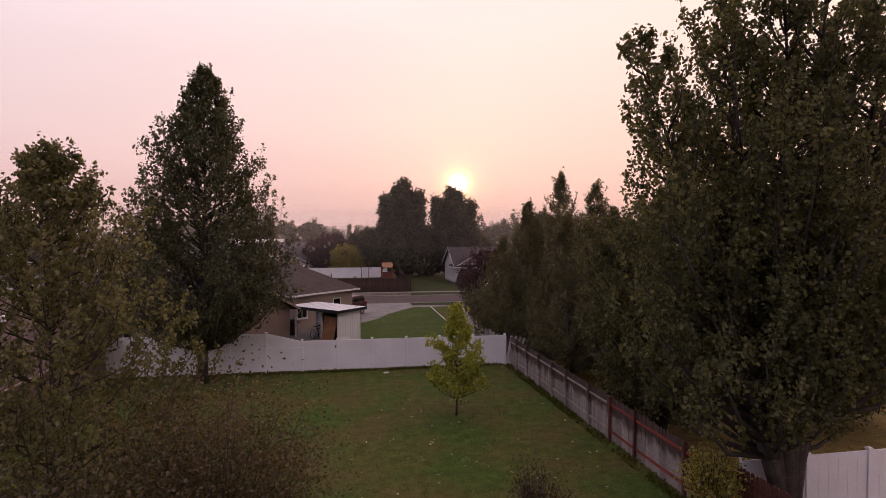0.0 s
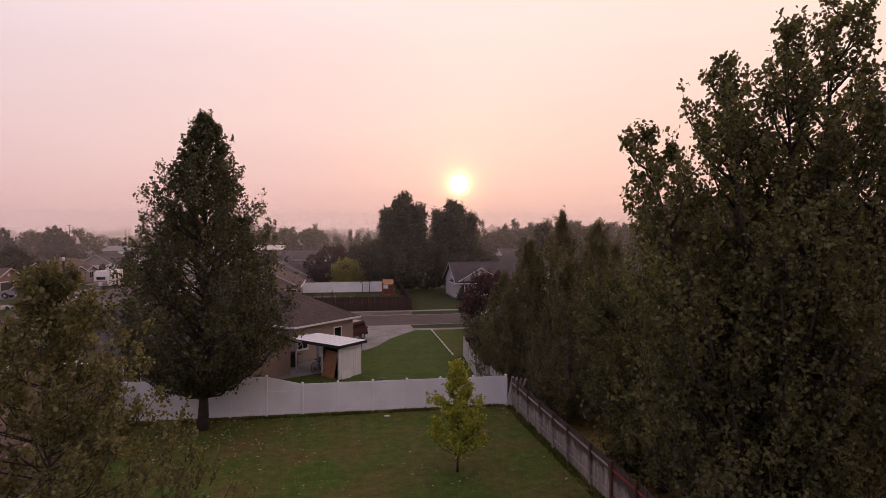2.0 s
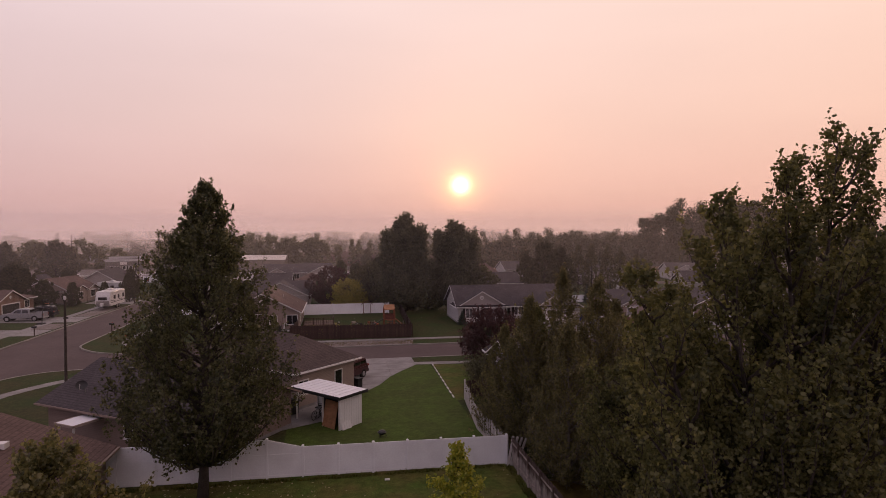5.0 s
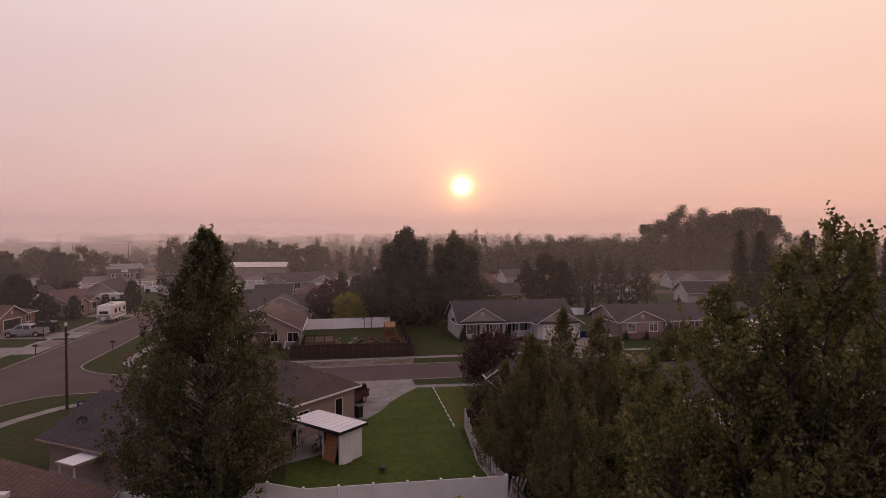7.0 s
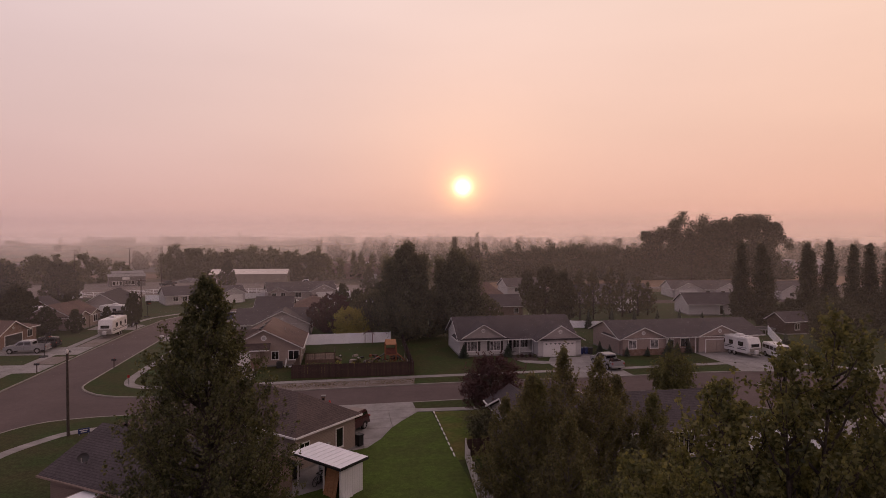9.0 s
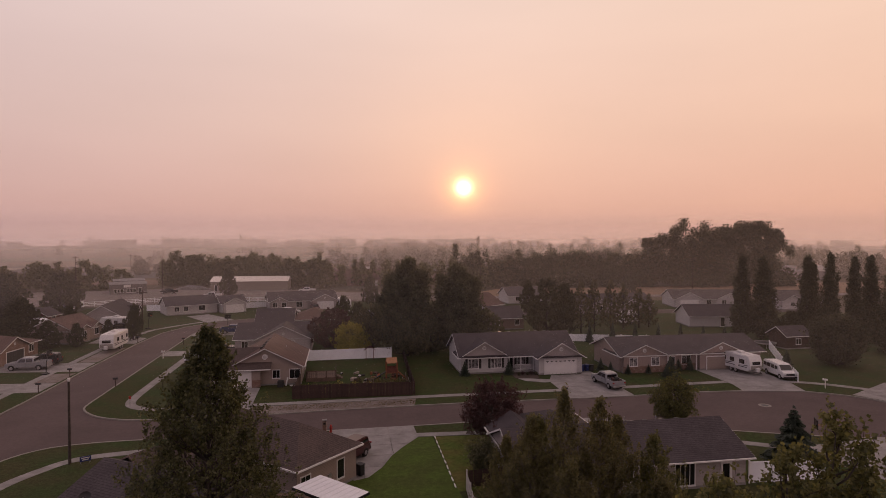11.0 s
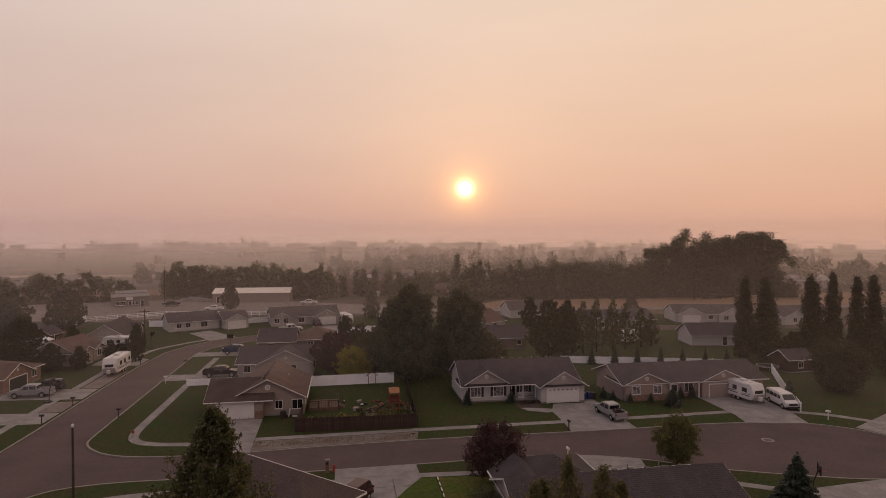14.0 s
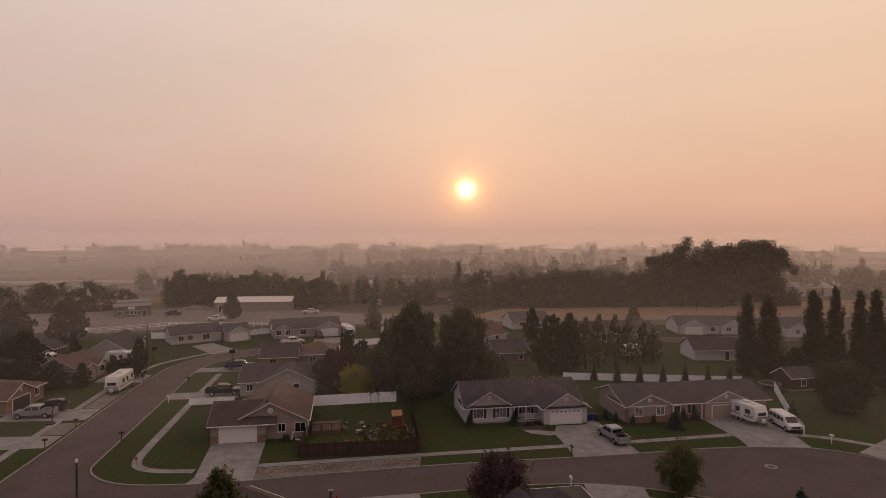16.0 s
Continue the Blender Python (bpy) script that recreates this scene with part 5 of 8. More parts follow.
def house_s():
    m = pose(-19.3, 42.2, 0, 0, 0, -33.5)
    h = thing("house", "brown house with dark shingled roof, satellite dish and patio cover", "house", m)
    walls(h, SIDING_BROWN, (0.3, 0.3, 13.5, 8.6, 2.45))
    roof_gable(h, 0.3, 0.3, 13.5, 8.6, 2.5, 1.85, "x", SHINGLE, SIDING_BROWN, over=0.5, trim=SIDING_BROWN)
    cover = part("patio_cover", boxes((4.2, -1.8, 2.02, 5.8, 0.25, 2.10)), METAL_PALE, h, "flat white metal patio cover")
    part("cover_edge", boxes((4.16, -1.86, 1.98, 5.84, -1.803, 2.12), (4.14, -1.8, 1.98, 4.197, 0.25, 2.12), (5.803, -1.8, 1.98, 5.86, 0.25, 2.12)), SIDING_TAN, cover)
    for x in (4.35, 5.65):
        part("cover_post", boxes((x - 0.05, -1.7, 0, x + 0.05, -1.6, 2.02)), TRIM, h)
    window(h, "S", 8.2, 0.3, 1.0, 1.4, 1.1)
    roof_vents(h, [(4.0, 3.6, 4.15), (9, 3.2, 4.0)])
    vent_pipes(h, [(6.4, 2.0, 3.45)])
    d = part("satellite_dish", tube(bmesh.new(), [(2.7, 1.2, 2.9), (2.7, 1.15, 3.35), (2.62, 1.0, 3.5)], [0.03, 0.03, 0.02]), CHROME, h, "dark satellite dish on a mast")
    bm = bmesh.new()
    mt = pose(2.66, 0.98, 3.55, 65, 0, 40)
    prev = None
    for r, z in ((0.02, 0.0), (0.15, 0.012), (0.27, 0.04), (0.36, 0.075)):
        ring = [bm.verts.new(mt @ Vector((r * math.cos(k * math.pi / 10), r * 0.85 * math.sin(k * math.pi / 10), z))) for k in range(20)]
        if prev:
            for k in range(20):
                bm.faces.new((prev[k], prev[(k + 1) % 20], ring[(k + 1) % 20], ring[k]))
        prev = ring
    part("reflector", bm, METAL_DARK, d)
    part("feed_arm", tube(bmesh.new(), [mt @ Vector((0, -0.3, 0.06)), mt @ Vector((0, -0.34, 0.42)), mt @ Vector((0, -0.05, 0.5))], [0.02, 0.02, 0.035]), CHROME, d)


def house_near():
    h = thing("house", "brown neighbouring house with reddish brown shingled roof", "house", pose(0, 0, 0))
    walls(h, SIDING_BROWN, (-22.0, 17.0, -11.9, 32.6, 2.3))
    roof_gable(h, -22.0, 17.0, -11.9, 32.6, 2.3, 1.9, "y", SHINGLE_TAN, SIDING_BROWN, trim=SIDING_BROWN)
    roof_vents(h, [(-15.2, 29.6, 3.75), (-14.6, 24.0, 3.6)], TRIM)


def simple_house(label, x, y, rot, w, d, wall_mat, roof_mat, rise=1.9, gables=(), openings=(), hip=False, eave=2.5, vents=0, garage=None, garage_mat=None):
    """A far bungalow: its front along local x at y = 0, depth to the back. gables: (x0, x1, out) on the front; openings: (x, width, sill, height)."""
    h = thing("house", label, "house", pose(x, y, 0, 0, 0, rot))
    walls(h, wall_mat, (0, 0, w, d, eave))
    if hip:
        roof_hip(h, 0, 0, w, d, eave + 0.05, rise, "x", roof_mat)
    else:
        roof_gable(h, 0, 0, w, d, eave + 0.05, rise, "x", roof_mat, wall_mat)
    for x0, x1, out in gables:
        walls(h, wall_mat, (x0, -out, x1, 0.5, eave))
        roof_gable(h, x0, -out, x1, d * 0.45, eave + 0.05, (x1 - x0) * 0.24, "y", roof_mat, wall_mat, ends=(1, 0))
        gable_vent(h, "S", (x0 + x1) / 2, -out, eave + (x1 - x0) * 0.1, 0.22)
    for ox, ow, z, oh in openings:
        out = max([o for a, b, o in gables if a <= ox <= b] + [0])
        window(h, "S", ox, -out, z, ow, oh, 2 if ow > 0.9 else 1)
    if garage:
        gx, gw = garage
        out = max([o for a, b, o in gables if a <= gx <= b] + [0])
        garage_door(h, "S", gx, -out, gw, 2.1, garage_mat)
    roof_vents(h, [(w * (0.3 + 0.1 * k), d * 0.62, eave + rise * 0.8) for k in range(vents)])
    return h


house_a()
house_b()
house_c()
house_d()
house_e()
house_s()
house_near()
# the row behind, along the side street
simple_house("grey sided bungalow with dark roof and wide front gable", -18.3, 106.9, 0, 13.0, 11, SIDING_GREY, SHINGLE, 2.0, [(-0.0 + 3.6, 12.8, 0.6)], [(1.6, 1.0, 1.0, 1.1), (9.6, 0.9, 1.0, 1.1)], vents=5)
simple_house("brown bungalow with dark brown roof", -17.7, 128.3, 0, 7.4, 9, SIDING_BROWN, SHINGLE, 2.1, [], [(2.5, 1.2, 1.0, 1.1)], vents=2)
simple_house("brown bungalow wing with hipped roof", -10.1, 129.9, 0, 8.2, 10, SIDING_BROWN, SHINGLE_TAN, 2.2, [], [(3, 1.2, 1.0, 1.1)], hip=True)
# the west side of the side street
# dark door colour stands in for the shade inside the open garage
simple_house("brown brick house with hipped roof and dark door for an open garage", -53.0, 102.4, 84, 9.8, 14, BRICK, SHINGLE_TAN, 2.2, [(-1.0, 6.0, 0.8)], [(8.0, 1.2, 1.0, 1.1)], hip=True, garage=(2.6, 4.2), garage_mat=METAL_DARK)
simple_house("tan house with brown roof and two front gables", -50.2, 121.6, 78, 8.6, 9.0, SIDING_TAN, SHINGLE_TAN, 2.2, [(0.2, 3.9, 0.8), (4.6, 8.0, 0.5)], [(2.0, 1.2, 1.0, 1.2), (6.3, 1.2, 1.0, 1.2)])
simple_house("grey house with tall gable and dark roof", -48.4, 141.6, 94.5, 15, 8.2, SIDING_GREY, SHINGLE, 2.5, [(9.0, 14.0, 0.6)], [(3.6, 1.2, 1.1, 1.1), (6.8, 1.4, 1.0, 1.2)])
# far row beyond the bend
simple_house("pale ranch house with grey roof and white garage", -44.2, 160.4, 26, 12.5, 8.5, SIDING_WHITE, SHINGLE, 1.9, [], [(2.4, 1.1, 1.0, 1.1), (4.6, 1.1, 1.0, 1.1), (8.6, 1.6, 0.9, 1.3)], vents=3)
simple_house("white garage wing with grey roof", -31.4, 163.8, 26, 6.4, 7.5, SIDING_WHITE, SHINGLE, 1.7, [(0.2, 6.2, 0.8)], [], garage=(3.2, 4.4))
simple_house("grey sided ranch house with dark roof and twin gables", -19.5, 166.7, 12, 18.5, 10, SIDING_GREY, SHINGLE, 2.1, [(0.2, 5.0, 0.8), (11.4, 18.3, 1.6)], [(1.4, 1.2, 1.0, 1.2), (3.8, 1.2, 1.0, 1.2), (8.0, 1.6, 0.8, 1.3)], garage=(15.0, 4.4))
# right-hand distance
simple_house("white house with tall brown gabled roof", 35.8, 147.2, 35, 8, 11, SIDING_WHITE, SHINGLE_TAN, 2.6, [], [(4, 1.2, 1.0, 1.2)])
simple_house("white outbuilding with long dark roof", 49.6, 171.5, 4, 12, 9, SIDING_WHITE, SHINGLE, 2.2, [], [(3, 1.4, 1.0, 1.1), (8, 1.4, 1.0, 1.1)])
simple_house("brown shed house with dark roof", 32.2, 125.1, 0, 7.5, 9, SIDING_BROWN, SHINGLE, 2.0, [], [(1.5, 0.9, 1.0, 1.0), (6.0, 0.9, 1.0, 1.0)])
simple_house("grey house with twin white gables behind the firs", 60.9, 146.3, 3, 22, 9, SIDING_GREY, SHINGLE, 2.2, [(3, 9, 1.2), (13, 20, 1.2)], [(6, 1.4, 0.9, 1.3), (16.5, 1.4, 0.9, 1.3)])
simple_house("pale house with white garage and two gables", 94.4, 156.0, -12, 19.8, 10, SIDING_WHITE, SHINGLE, 2.1, [(0.5, 8.0, 0.8), (12.0, 19.2, 0.8)], [(10, 1.2, 1.0, 1.1), (14.0, 1.2, 1.0, 1.2), (17.4, 1.4, 1.0, 1.2)], garage=(4.2, 4.8))
simple_house("white sided house with dark roof behind the vinyl fence", 77.6, 121.4, -9, 14.4, 8, SIDING_WHITE, SHINGLE, 2.1, [], [(7.4, 0.9, 0.2, 1.9), (10.8, 1.9, 0.8, 1.5)])
simple_house("pale house half hidden by tall poplars", 120.6, 145.9, 0, 14, 10, SIDING_WHITE, SHINGLE, 2.3, [(0.3, 6.5, 0.8)], [(3.4, 1.2, 1.0, 1.1)])
simple_house("small red-brown garden house by the trees", 79.6, 94.4, 4, 5.2, 4.2, WOOD_DARK, SHINGLE, 1.3, [], [(2.6, 1.0, 0.9, 1.0)])
simple_house("brown house with dark eaves at the street's end", 99.1, 79.8, -8, 14, 10, SIDING_BROWN, SHINGLE, 2.0, [], [(3, 1.2, 1.0, 1.2)])


def warehouse(label, x, y, rot, w, d, h, rise, wall_mat, roof_mat, doors=()):
    t = thing("storage_building", label, "building", pose(x, y, 0, 0, 0, rot))
    walls(t, wall_mat, (0, 0, w, d, h))
    roof_gable(t, 0, 0, w, d, h, rise, "x", roof_mat, wall_mat, over=0.25, trim=wall_mat)
    for dx, dw, dh in doors:
        door(t, "S", dx, 0, dw, dh, METAL_DARK, glass=False)
    return t


simple_house("small red-brown yard shed with white gable trim", -66.5, 148.0, 80, 4.2, 5.0, WOOD_RED, SHINGLE, 1.5, [], [(2.1, 1.1, 0.4, 1.6)], eave=2.2)
simple_house("low white yard shed", -65.2, 140.2, 80, 4.0, 4.0, SIDING_WHITE, METAL_PALE, 0.6, [], [], eave=1.7)
simple_house("long pale metal barn beyond the field", 210.0, 245.0, -4, 17, 11, SIDING_GREY, CONCRETE, 2.2, [], [(5, 3.0, 0.2, 3.0), (11, 3.0, 0.2, 3.0)], eave=4.2)
METAL_TAN = banded(material("tan_ribbed_metal", (0.22, 0.19, 0.16), 0.5, 0.08, 0.5, 8, 0.03), 0.45, "X", 0.03, 0.86, 0.8)
warehouse("long tan metal storage building with pale roof", -48.2, 230.6, -1.5, 28, 11, 3.4, 1.5, METAL_TAN, METAL_ROOF, [(2, 1.0, 2.1)])
METAL_GREY = banded(material("grey_ribbed_metal", (0.15, 0.135, 0.13), 0.55, 0.08, 0.5, 8, 0.03), 0.45, "X", 0.03, 0.86, 0.8)
w2 = warehouse("low grey metal workshop with a pale sign panel", -79.0, 219.8, 22, 11.4, 7.0, 3.5, 0.7, METAL_GREY, METAL_GREY, [(9.3, 1.0, 2.2)])
for k in (1.8, 2.7, 3.6, 5.6, 6.5, 7.4):
    window(w2, "S", k, 0, 0.75, 1.1, 1.2, 1)
part("sign_panel", boxes((4.2, -0.12, 2.5, 6.4, -0.02, 3.55)), TRIM, w2, "pale sign panel")
part("rear_hall", boxes((1.5, 7.003, 0.0, 11.4, 14.0, 4.3)), METAL_GREY, w2)
part("rear_roof", prism(bmesh.new(), [(6.85, 4.303), (10.5, 5.0), (14.2, 4.303)], 1.3, 11.6, "x"), METAL_GREY, w2)
part("roll_door", boxes((11.403, 8.0, 0.05, 11.45, 10.4, 3.2)), SIDING_WHITE, w2, "pale roll-up door")

# ---------------------------------------------------------------- fences


def picket(w, h, t=0.022):
    """One fence board with clipped corners at its top, as a shared mesh."""
    bm = prism(bmesh.new(), [(-w / 2, 0), (w / 2, 0), (w / 2, h - 0.05), (w / 2 - 0.04, h), (-w / 2 + 0.04, h), (-w / 2, h - 0.05)], -t / 2, t / 2, "y")
    me = bpy.data.meshes.new("picket")
    bm.to_mesh(me)
    bm.free()
    return me


def board_fence(label, a, b, height, mat, seed, step=0.147, post_mat=None, rail_mat=None, posts=None, sway=1.5, spread=0.012, missing=0.0, rails_front=1, category="fence"):
    """Posts, two rails and single upright boards from a to b. rails_front: 1 puts posts and rails on the left side of the line."""
    rng = random.Random(seed)
    a, b = Vector((*a, 0)), Vector((*b, 0))
    d = (b - a)
    length = d.length
    ang = math.degrees(math.atan2(d.y, d.x))
    f = thing("fence", label, category, pose(a.x, a.y, 0, 0, 0, ang))
    me = picket(step - 0.008, height)
    me.materials.append(mat)
    for i in range(int(length / step)):
        if rng.random() < missing:
            continue
        o = part("board", me, None, f)
        o.matrix_basis = pose((i + 0.5) * step, rng.uniform(-0.004, 0.004), 0.03 + rng.uniform(-spread, spread), rng.uniform(-sway, sway) * 0.5, rng.uniform(-sway, sway), 0)
    y = 0.035 * rails_front
    for z in (0.35, height - 0.3):
        part("rail", soft(boxes((0, min(y, y + 0.04 * rails_front), z, length, max(y, y + 0.04 * rails_front), z + 0.09)), 0.006, 1), rail_mat or mat, f)
    n = max(1, round(length / 2.4))
    for s in posts or [length * k / n for k in range(n + 1)]:
        part("post", soft(boxes((s - 0.05, min(y, y + 0.1 * rails_front), -0.1, s + 0.05, max(y, y + 0.1 * rails_front), height + 0.06)), 0.008, 1), post_mat or mat, f)
    return f


def vinyl_fence(label, a, b, heights, step=1.93, midrail=None, slats=True):
    """White vinyl: capped posts, rails and closed panels. heights: a function of the distance along it."""
    a, b = Vector((*a, 0)), Vector((*b, 0))
    d = b - a
    n = max(1, round(d.length / step))
    s = d.length / n
    f = thing("fence", label, "fence", pose(a.x, a.y, 0, 0, 0, math.degrees(math.atan2(d.y, d.x))))
    for i in range(n + 1):
        h = max(heights(i * s - 0.01), heights(i * s + 0.01))
        p = part("post", soft(boxes((i * s - 0.063, -0.063, -0.1, i * s + 0.063, 0.063, h + 0.05)), 0.008, 1), VINYL, f)
        bm = bmesh.new()
        box(bm, i * s - 0.075, -0.075, h + 0.052, i * s + 0.075, 0.075, h + 0.075)
        box(bm, i * s - 0.07, -0.07, h + 0.077, i * s + 0.07, 0.07, h + 0.115, taper=0.055)
        part("post_cap", bm, VINYL, p)
    for i in range(n):
        x0, x1 = i * s + 0.063, (i + 1) * s - 0.063
        h0, h1 = heights(i * s + 0.01), heights((i + 1) * s - 0.01)
        panel = part("panel", prism(bmesh.new(), [(x0, 0.12), (x1, 0.12), (x1, h1 - 0.09), (x0, h0 - 0.09)], -0.012, 0.012, "y"), VINYL, f)
        if slats:
            k = 6
            part("tongue", boxes(*[(x0 + (x1 - x0) * j / k - 0.008, -0.018, 0.14, x0 + (x1 - x0) * j / k + 0.008, -0.0125, min(h0, h1) - 0.1) for j in range(1, k)]), VINYL, panel)
        part("rail", prism(bmesh.new(), [(x0, h0 - 0.13), (x1, h1 - 0.13), (x1, h1), (x0, h0)], -0.026, 0.026, "y"), VINYL, f)
        part("rail", boxes((x0, -0.026, 0.05, x1, 0.026, 0.19)), VINYL, f)
        if midrail and midrail(i * s):
            part("rail", boxes((x0, -0.026, h1 * 0.0 + 1.25, x1, 0.026, 1.35)), VINYL, f)
    return f


def low_then_high(s):
    return 1.70 if s < 11.58 else min(2.15, 1.70 + (s - 11.58) * 0.233)


vinyl_fence("white vinyl privacy fence, stepping up at one end, across the lawn", (9.62, 32.7), (-13.54, 33.1), low_then_high, 1.93, lambda s: s > 11.5)
tall = lambda h: (lambda s: h)
vinyl_fence("white vinyl privacy fence beside the big tree", (10.75, 13.6), (22.9, 13.75), tall(1.55), 2.0)
vinyl_fence("white vinyl fence behind the garden", (-5.6, 98.9), (8.3, 99.4), tall(1.75), 2.4)
vinyl_fence("white vinyl fence behind the row of cypresses", (42.0, 109.6), (74.2, 100.8), tall(1.4), 2.4)
vinyl_fence("white vinyl fence falling toward the street", (76.8, 95.3), (67.2, 80.0), tall(1.6), 2.4)
vinyl_fence("short white vinyl fence end beside the driveway", (65.2, 75.8), (63.7, 73.2), tall(1.3), 1.5)
vinyl_fence("white vinyl fence beside the grey house", (33.6, 43.6), (40.4, 43.2), tall(1.8), 2.3)
vinyl_fence("white vinyl fence by the far driveway", (0.6, 152.2), (12.0, 154.4), tall(1.6), 2.6)
vinyl_fence("white vinyl fence between far houses", (-29.0, 172.9), (-21.2, 176.2), tall(1.6), 2.6)
vinyl_fence("curved white vinyl fence end by the far corner", (10.2, 172.0), (18.0, 183.0), tall(1.7), 2.6)
vinyl_fence("white vinyl fence of a far yard", (-73.6, 184.8), (-75.5, 168.0), tall(1.8), 2.6)
vinyl_fence("white vinyl fence between the far lawns", (-52.5, 172.0), (-45.5, 171.0), tall(1.7), 2.4)
vinyl_fence("small white vinyl gate fence by the side walk", (-25.6, 102.6), (-18.6, 102.9), tall(1.1), 2.4)


def rail_fence(label, pts):
    f = thing("fence", label, "fence", pose(0, 0, 0))
    for p, q in zip(pts, pts[1:]):
        p, q = Vector((*p, 0)), Vector((*q, 0))
        n = max(1, round((q - p).length / 2.6))
        ang = math.degrees(math.atan2((q - p).y, (q - p).x))
        for i in range(n):
            c = p.lerp(q, i / n)
            part("post", boxes((-0.07, -0.07, 0, 0.07, 0.07, 1.45)), VINYL, f).matrix_basis = pose(c.x, c.y, 0, 0, 0, ang)
            for z in (0.35, 0.8, 1.25):
                part("rail", boxes((0, -0.025, z, (q - p).length / n, 0.025, z + 0.13)), VINYL, f).matrix_basis = pose(c.x, c.y, 0, 0, 0, ang)


rail_fence("long white vinyl rail fence along the far road", [(-73.5, 185.0), (-54.5, 195.0), (-33.5, 191.5), (-8, 189.5)])
# the old wooden fence along the lawn: weathered, then red-stained near the house
ys = (31.1, 29.35, 27.45, 25.6, 23.85, 21.5, 19.75)
board_fence("weathered grey wooden board fence with dark-stained tops", (9.93, 32.5), (9.93, 19.75), 1.62, WOOD_DIPPED, 3, posts=[32.5 - y for y in ys], rails_front=-1, post_mat=WOOD_DIPPED, rail_mat=WOOD_GREY)
board_fence("weathered wooden board fence with red-painted posts and rails", (9.93, 19.7), (9.93, 14.6), 1.62, WOOD_DIPPED, 4, posts=[0.05, 1.9, 4.8], rails_front=-1, post_mat=WOOD_RED, rail_mat=RAIL_RED, spread=0.03)
board_fence("dark red-brown wooden board fence by the bush", (10.45, 13.2), (10.55, 7.5), 1.5, WOOD_RED, 5, rails_front=-1, spread=0.02)
WHITEWASH = material("flaking_white_boards", (0.50, 0.47, 0.45), 0.8, 0.2, 1.5, 14, 0.25, second=(0.36, 0.33, 0.31), each=0.2)
board_fence("flaking white board fence, boards leaning and broken", (9.75, 33.2), (9.35, 39.0), 1.45, WHITEWASH, 6, sway=5, spread=0.06, missing=0.06, rails_front=-1)
board_fence("flaking white board fence with crooked boards", (9.35, 39.0), (10.05, 46.6), 1.5, WHITEWASH, 7, sway=2.5, spread=0.03, missing=0.02, rails_front=-1)
board_fence("dark slatted fence by the evergreen shrub", (10.1, 46.7), (14.6, 46.9), 1.4, WOOD_DARK, 8, step=0.2, rails_front=-1)
for k in range(4):
    o = part("loose_board", picket(0.16, 1.75), WHITEWASH)
    o.matrix_basis = pose(9.62 + 0.12 * k, 32.35 - 0.05 * k, 0.0, -4, 14 + 5 * k, 12)
    tagged(o, "loose white board leaning against the fence corner", "board", "loose boards")
board_fence("dark brown stained board fence along the street", (-6.0, 76.0), (9.35, 75.4), 1.75, WOOD_DARK, 9, step=0.19, sway=0.4)
board_fence("dark brown stained board fence beside the garden", (9.4, 75.4), (10.2, 97.5), 1.6, WOOD_DARK, 10, step=0.19, sway=0.4)
board_fence("dark brown stained board fence against the house", (-6.0, 76.0), (-5.6, 83.4), 1.5, WOOD_DARK, 12, step=0.19, sway=0.4)
# a dashed row of white edging along the lawn
for k in range(10):
    e = part("edging_board", soft(boxes((-0.055, -0.36, 0, 0.055, 0.36, 0.08)), 0.012, 1), TRIM)
    e.matrix_basis = pose(9.45 - 0.02 * k, 58.9 - 1.3 * k, 0.008, 0, 0, 1.5 * ((k * 7) % 3 - 1))
    tagged(e, "white landscape edging board laid along the lawn", "edging", "edging boards")

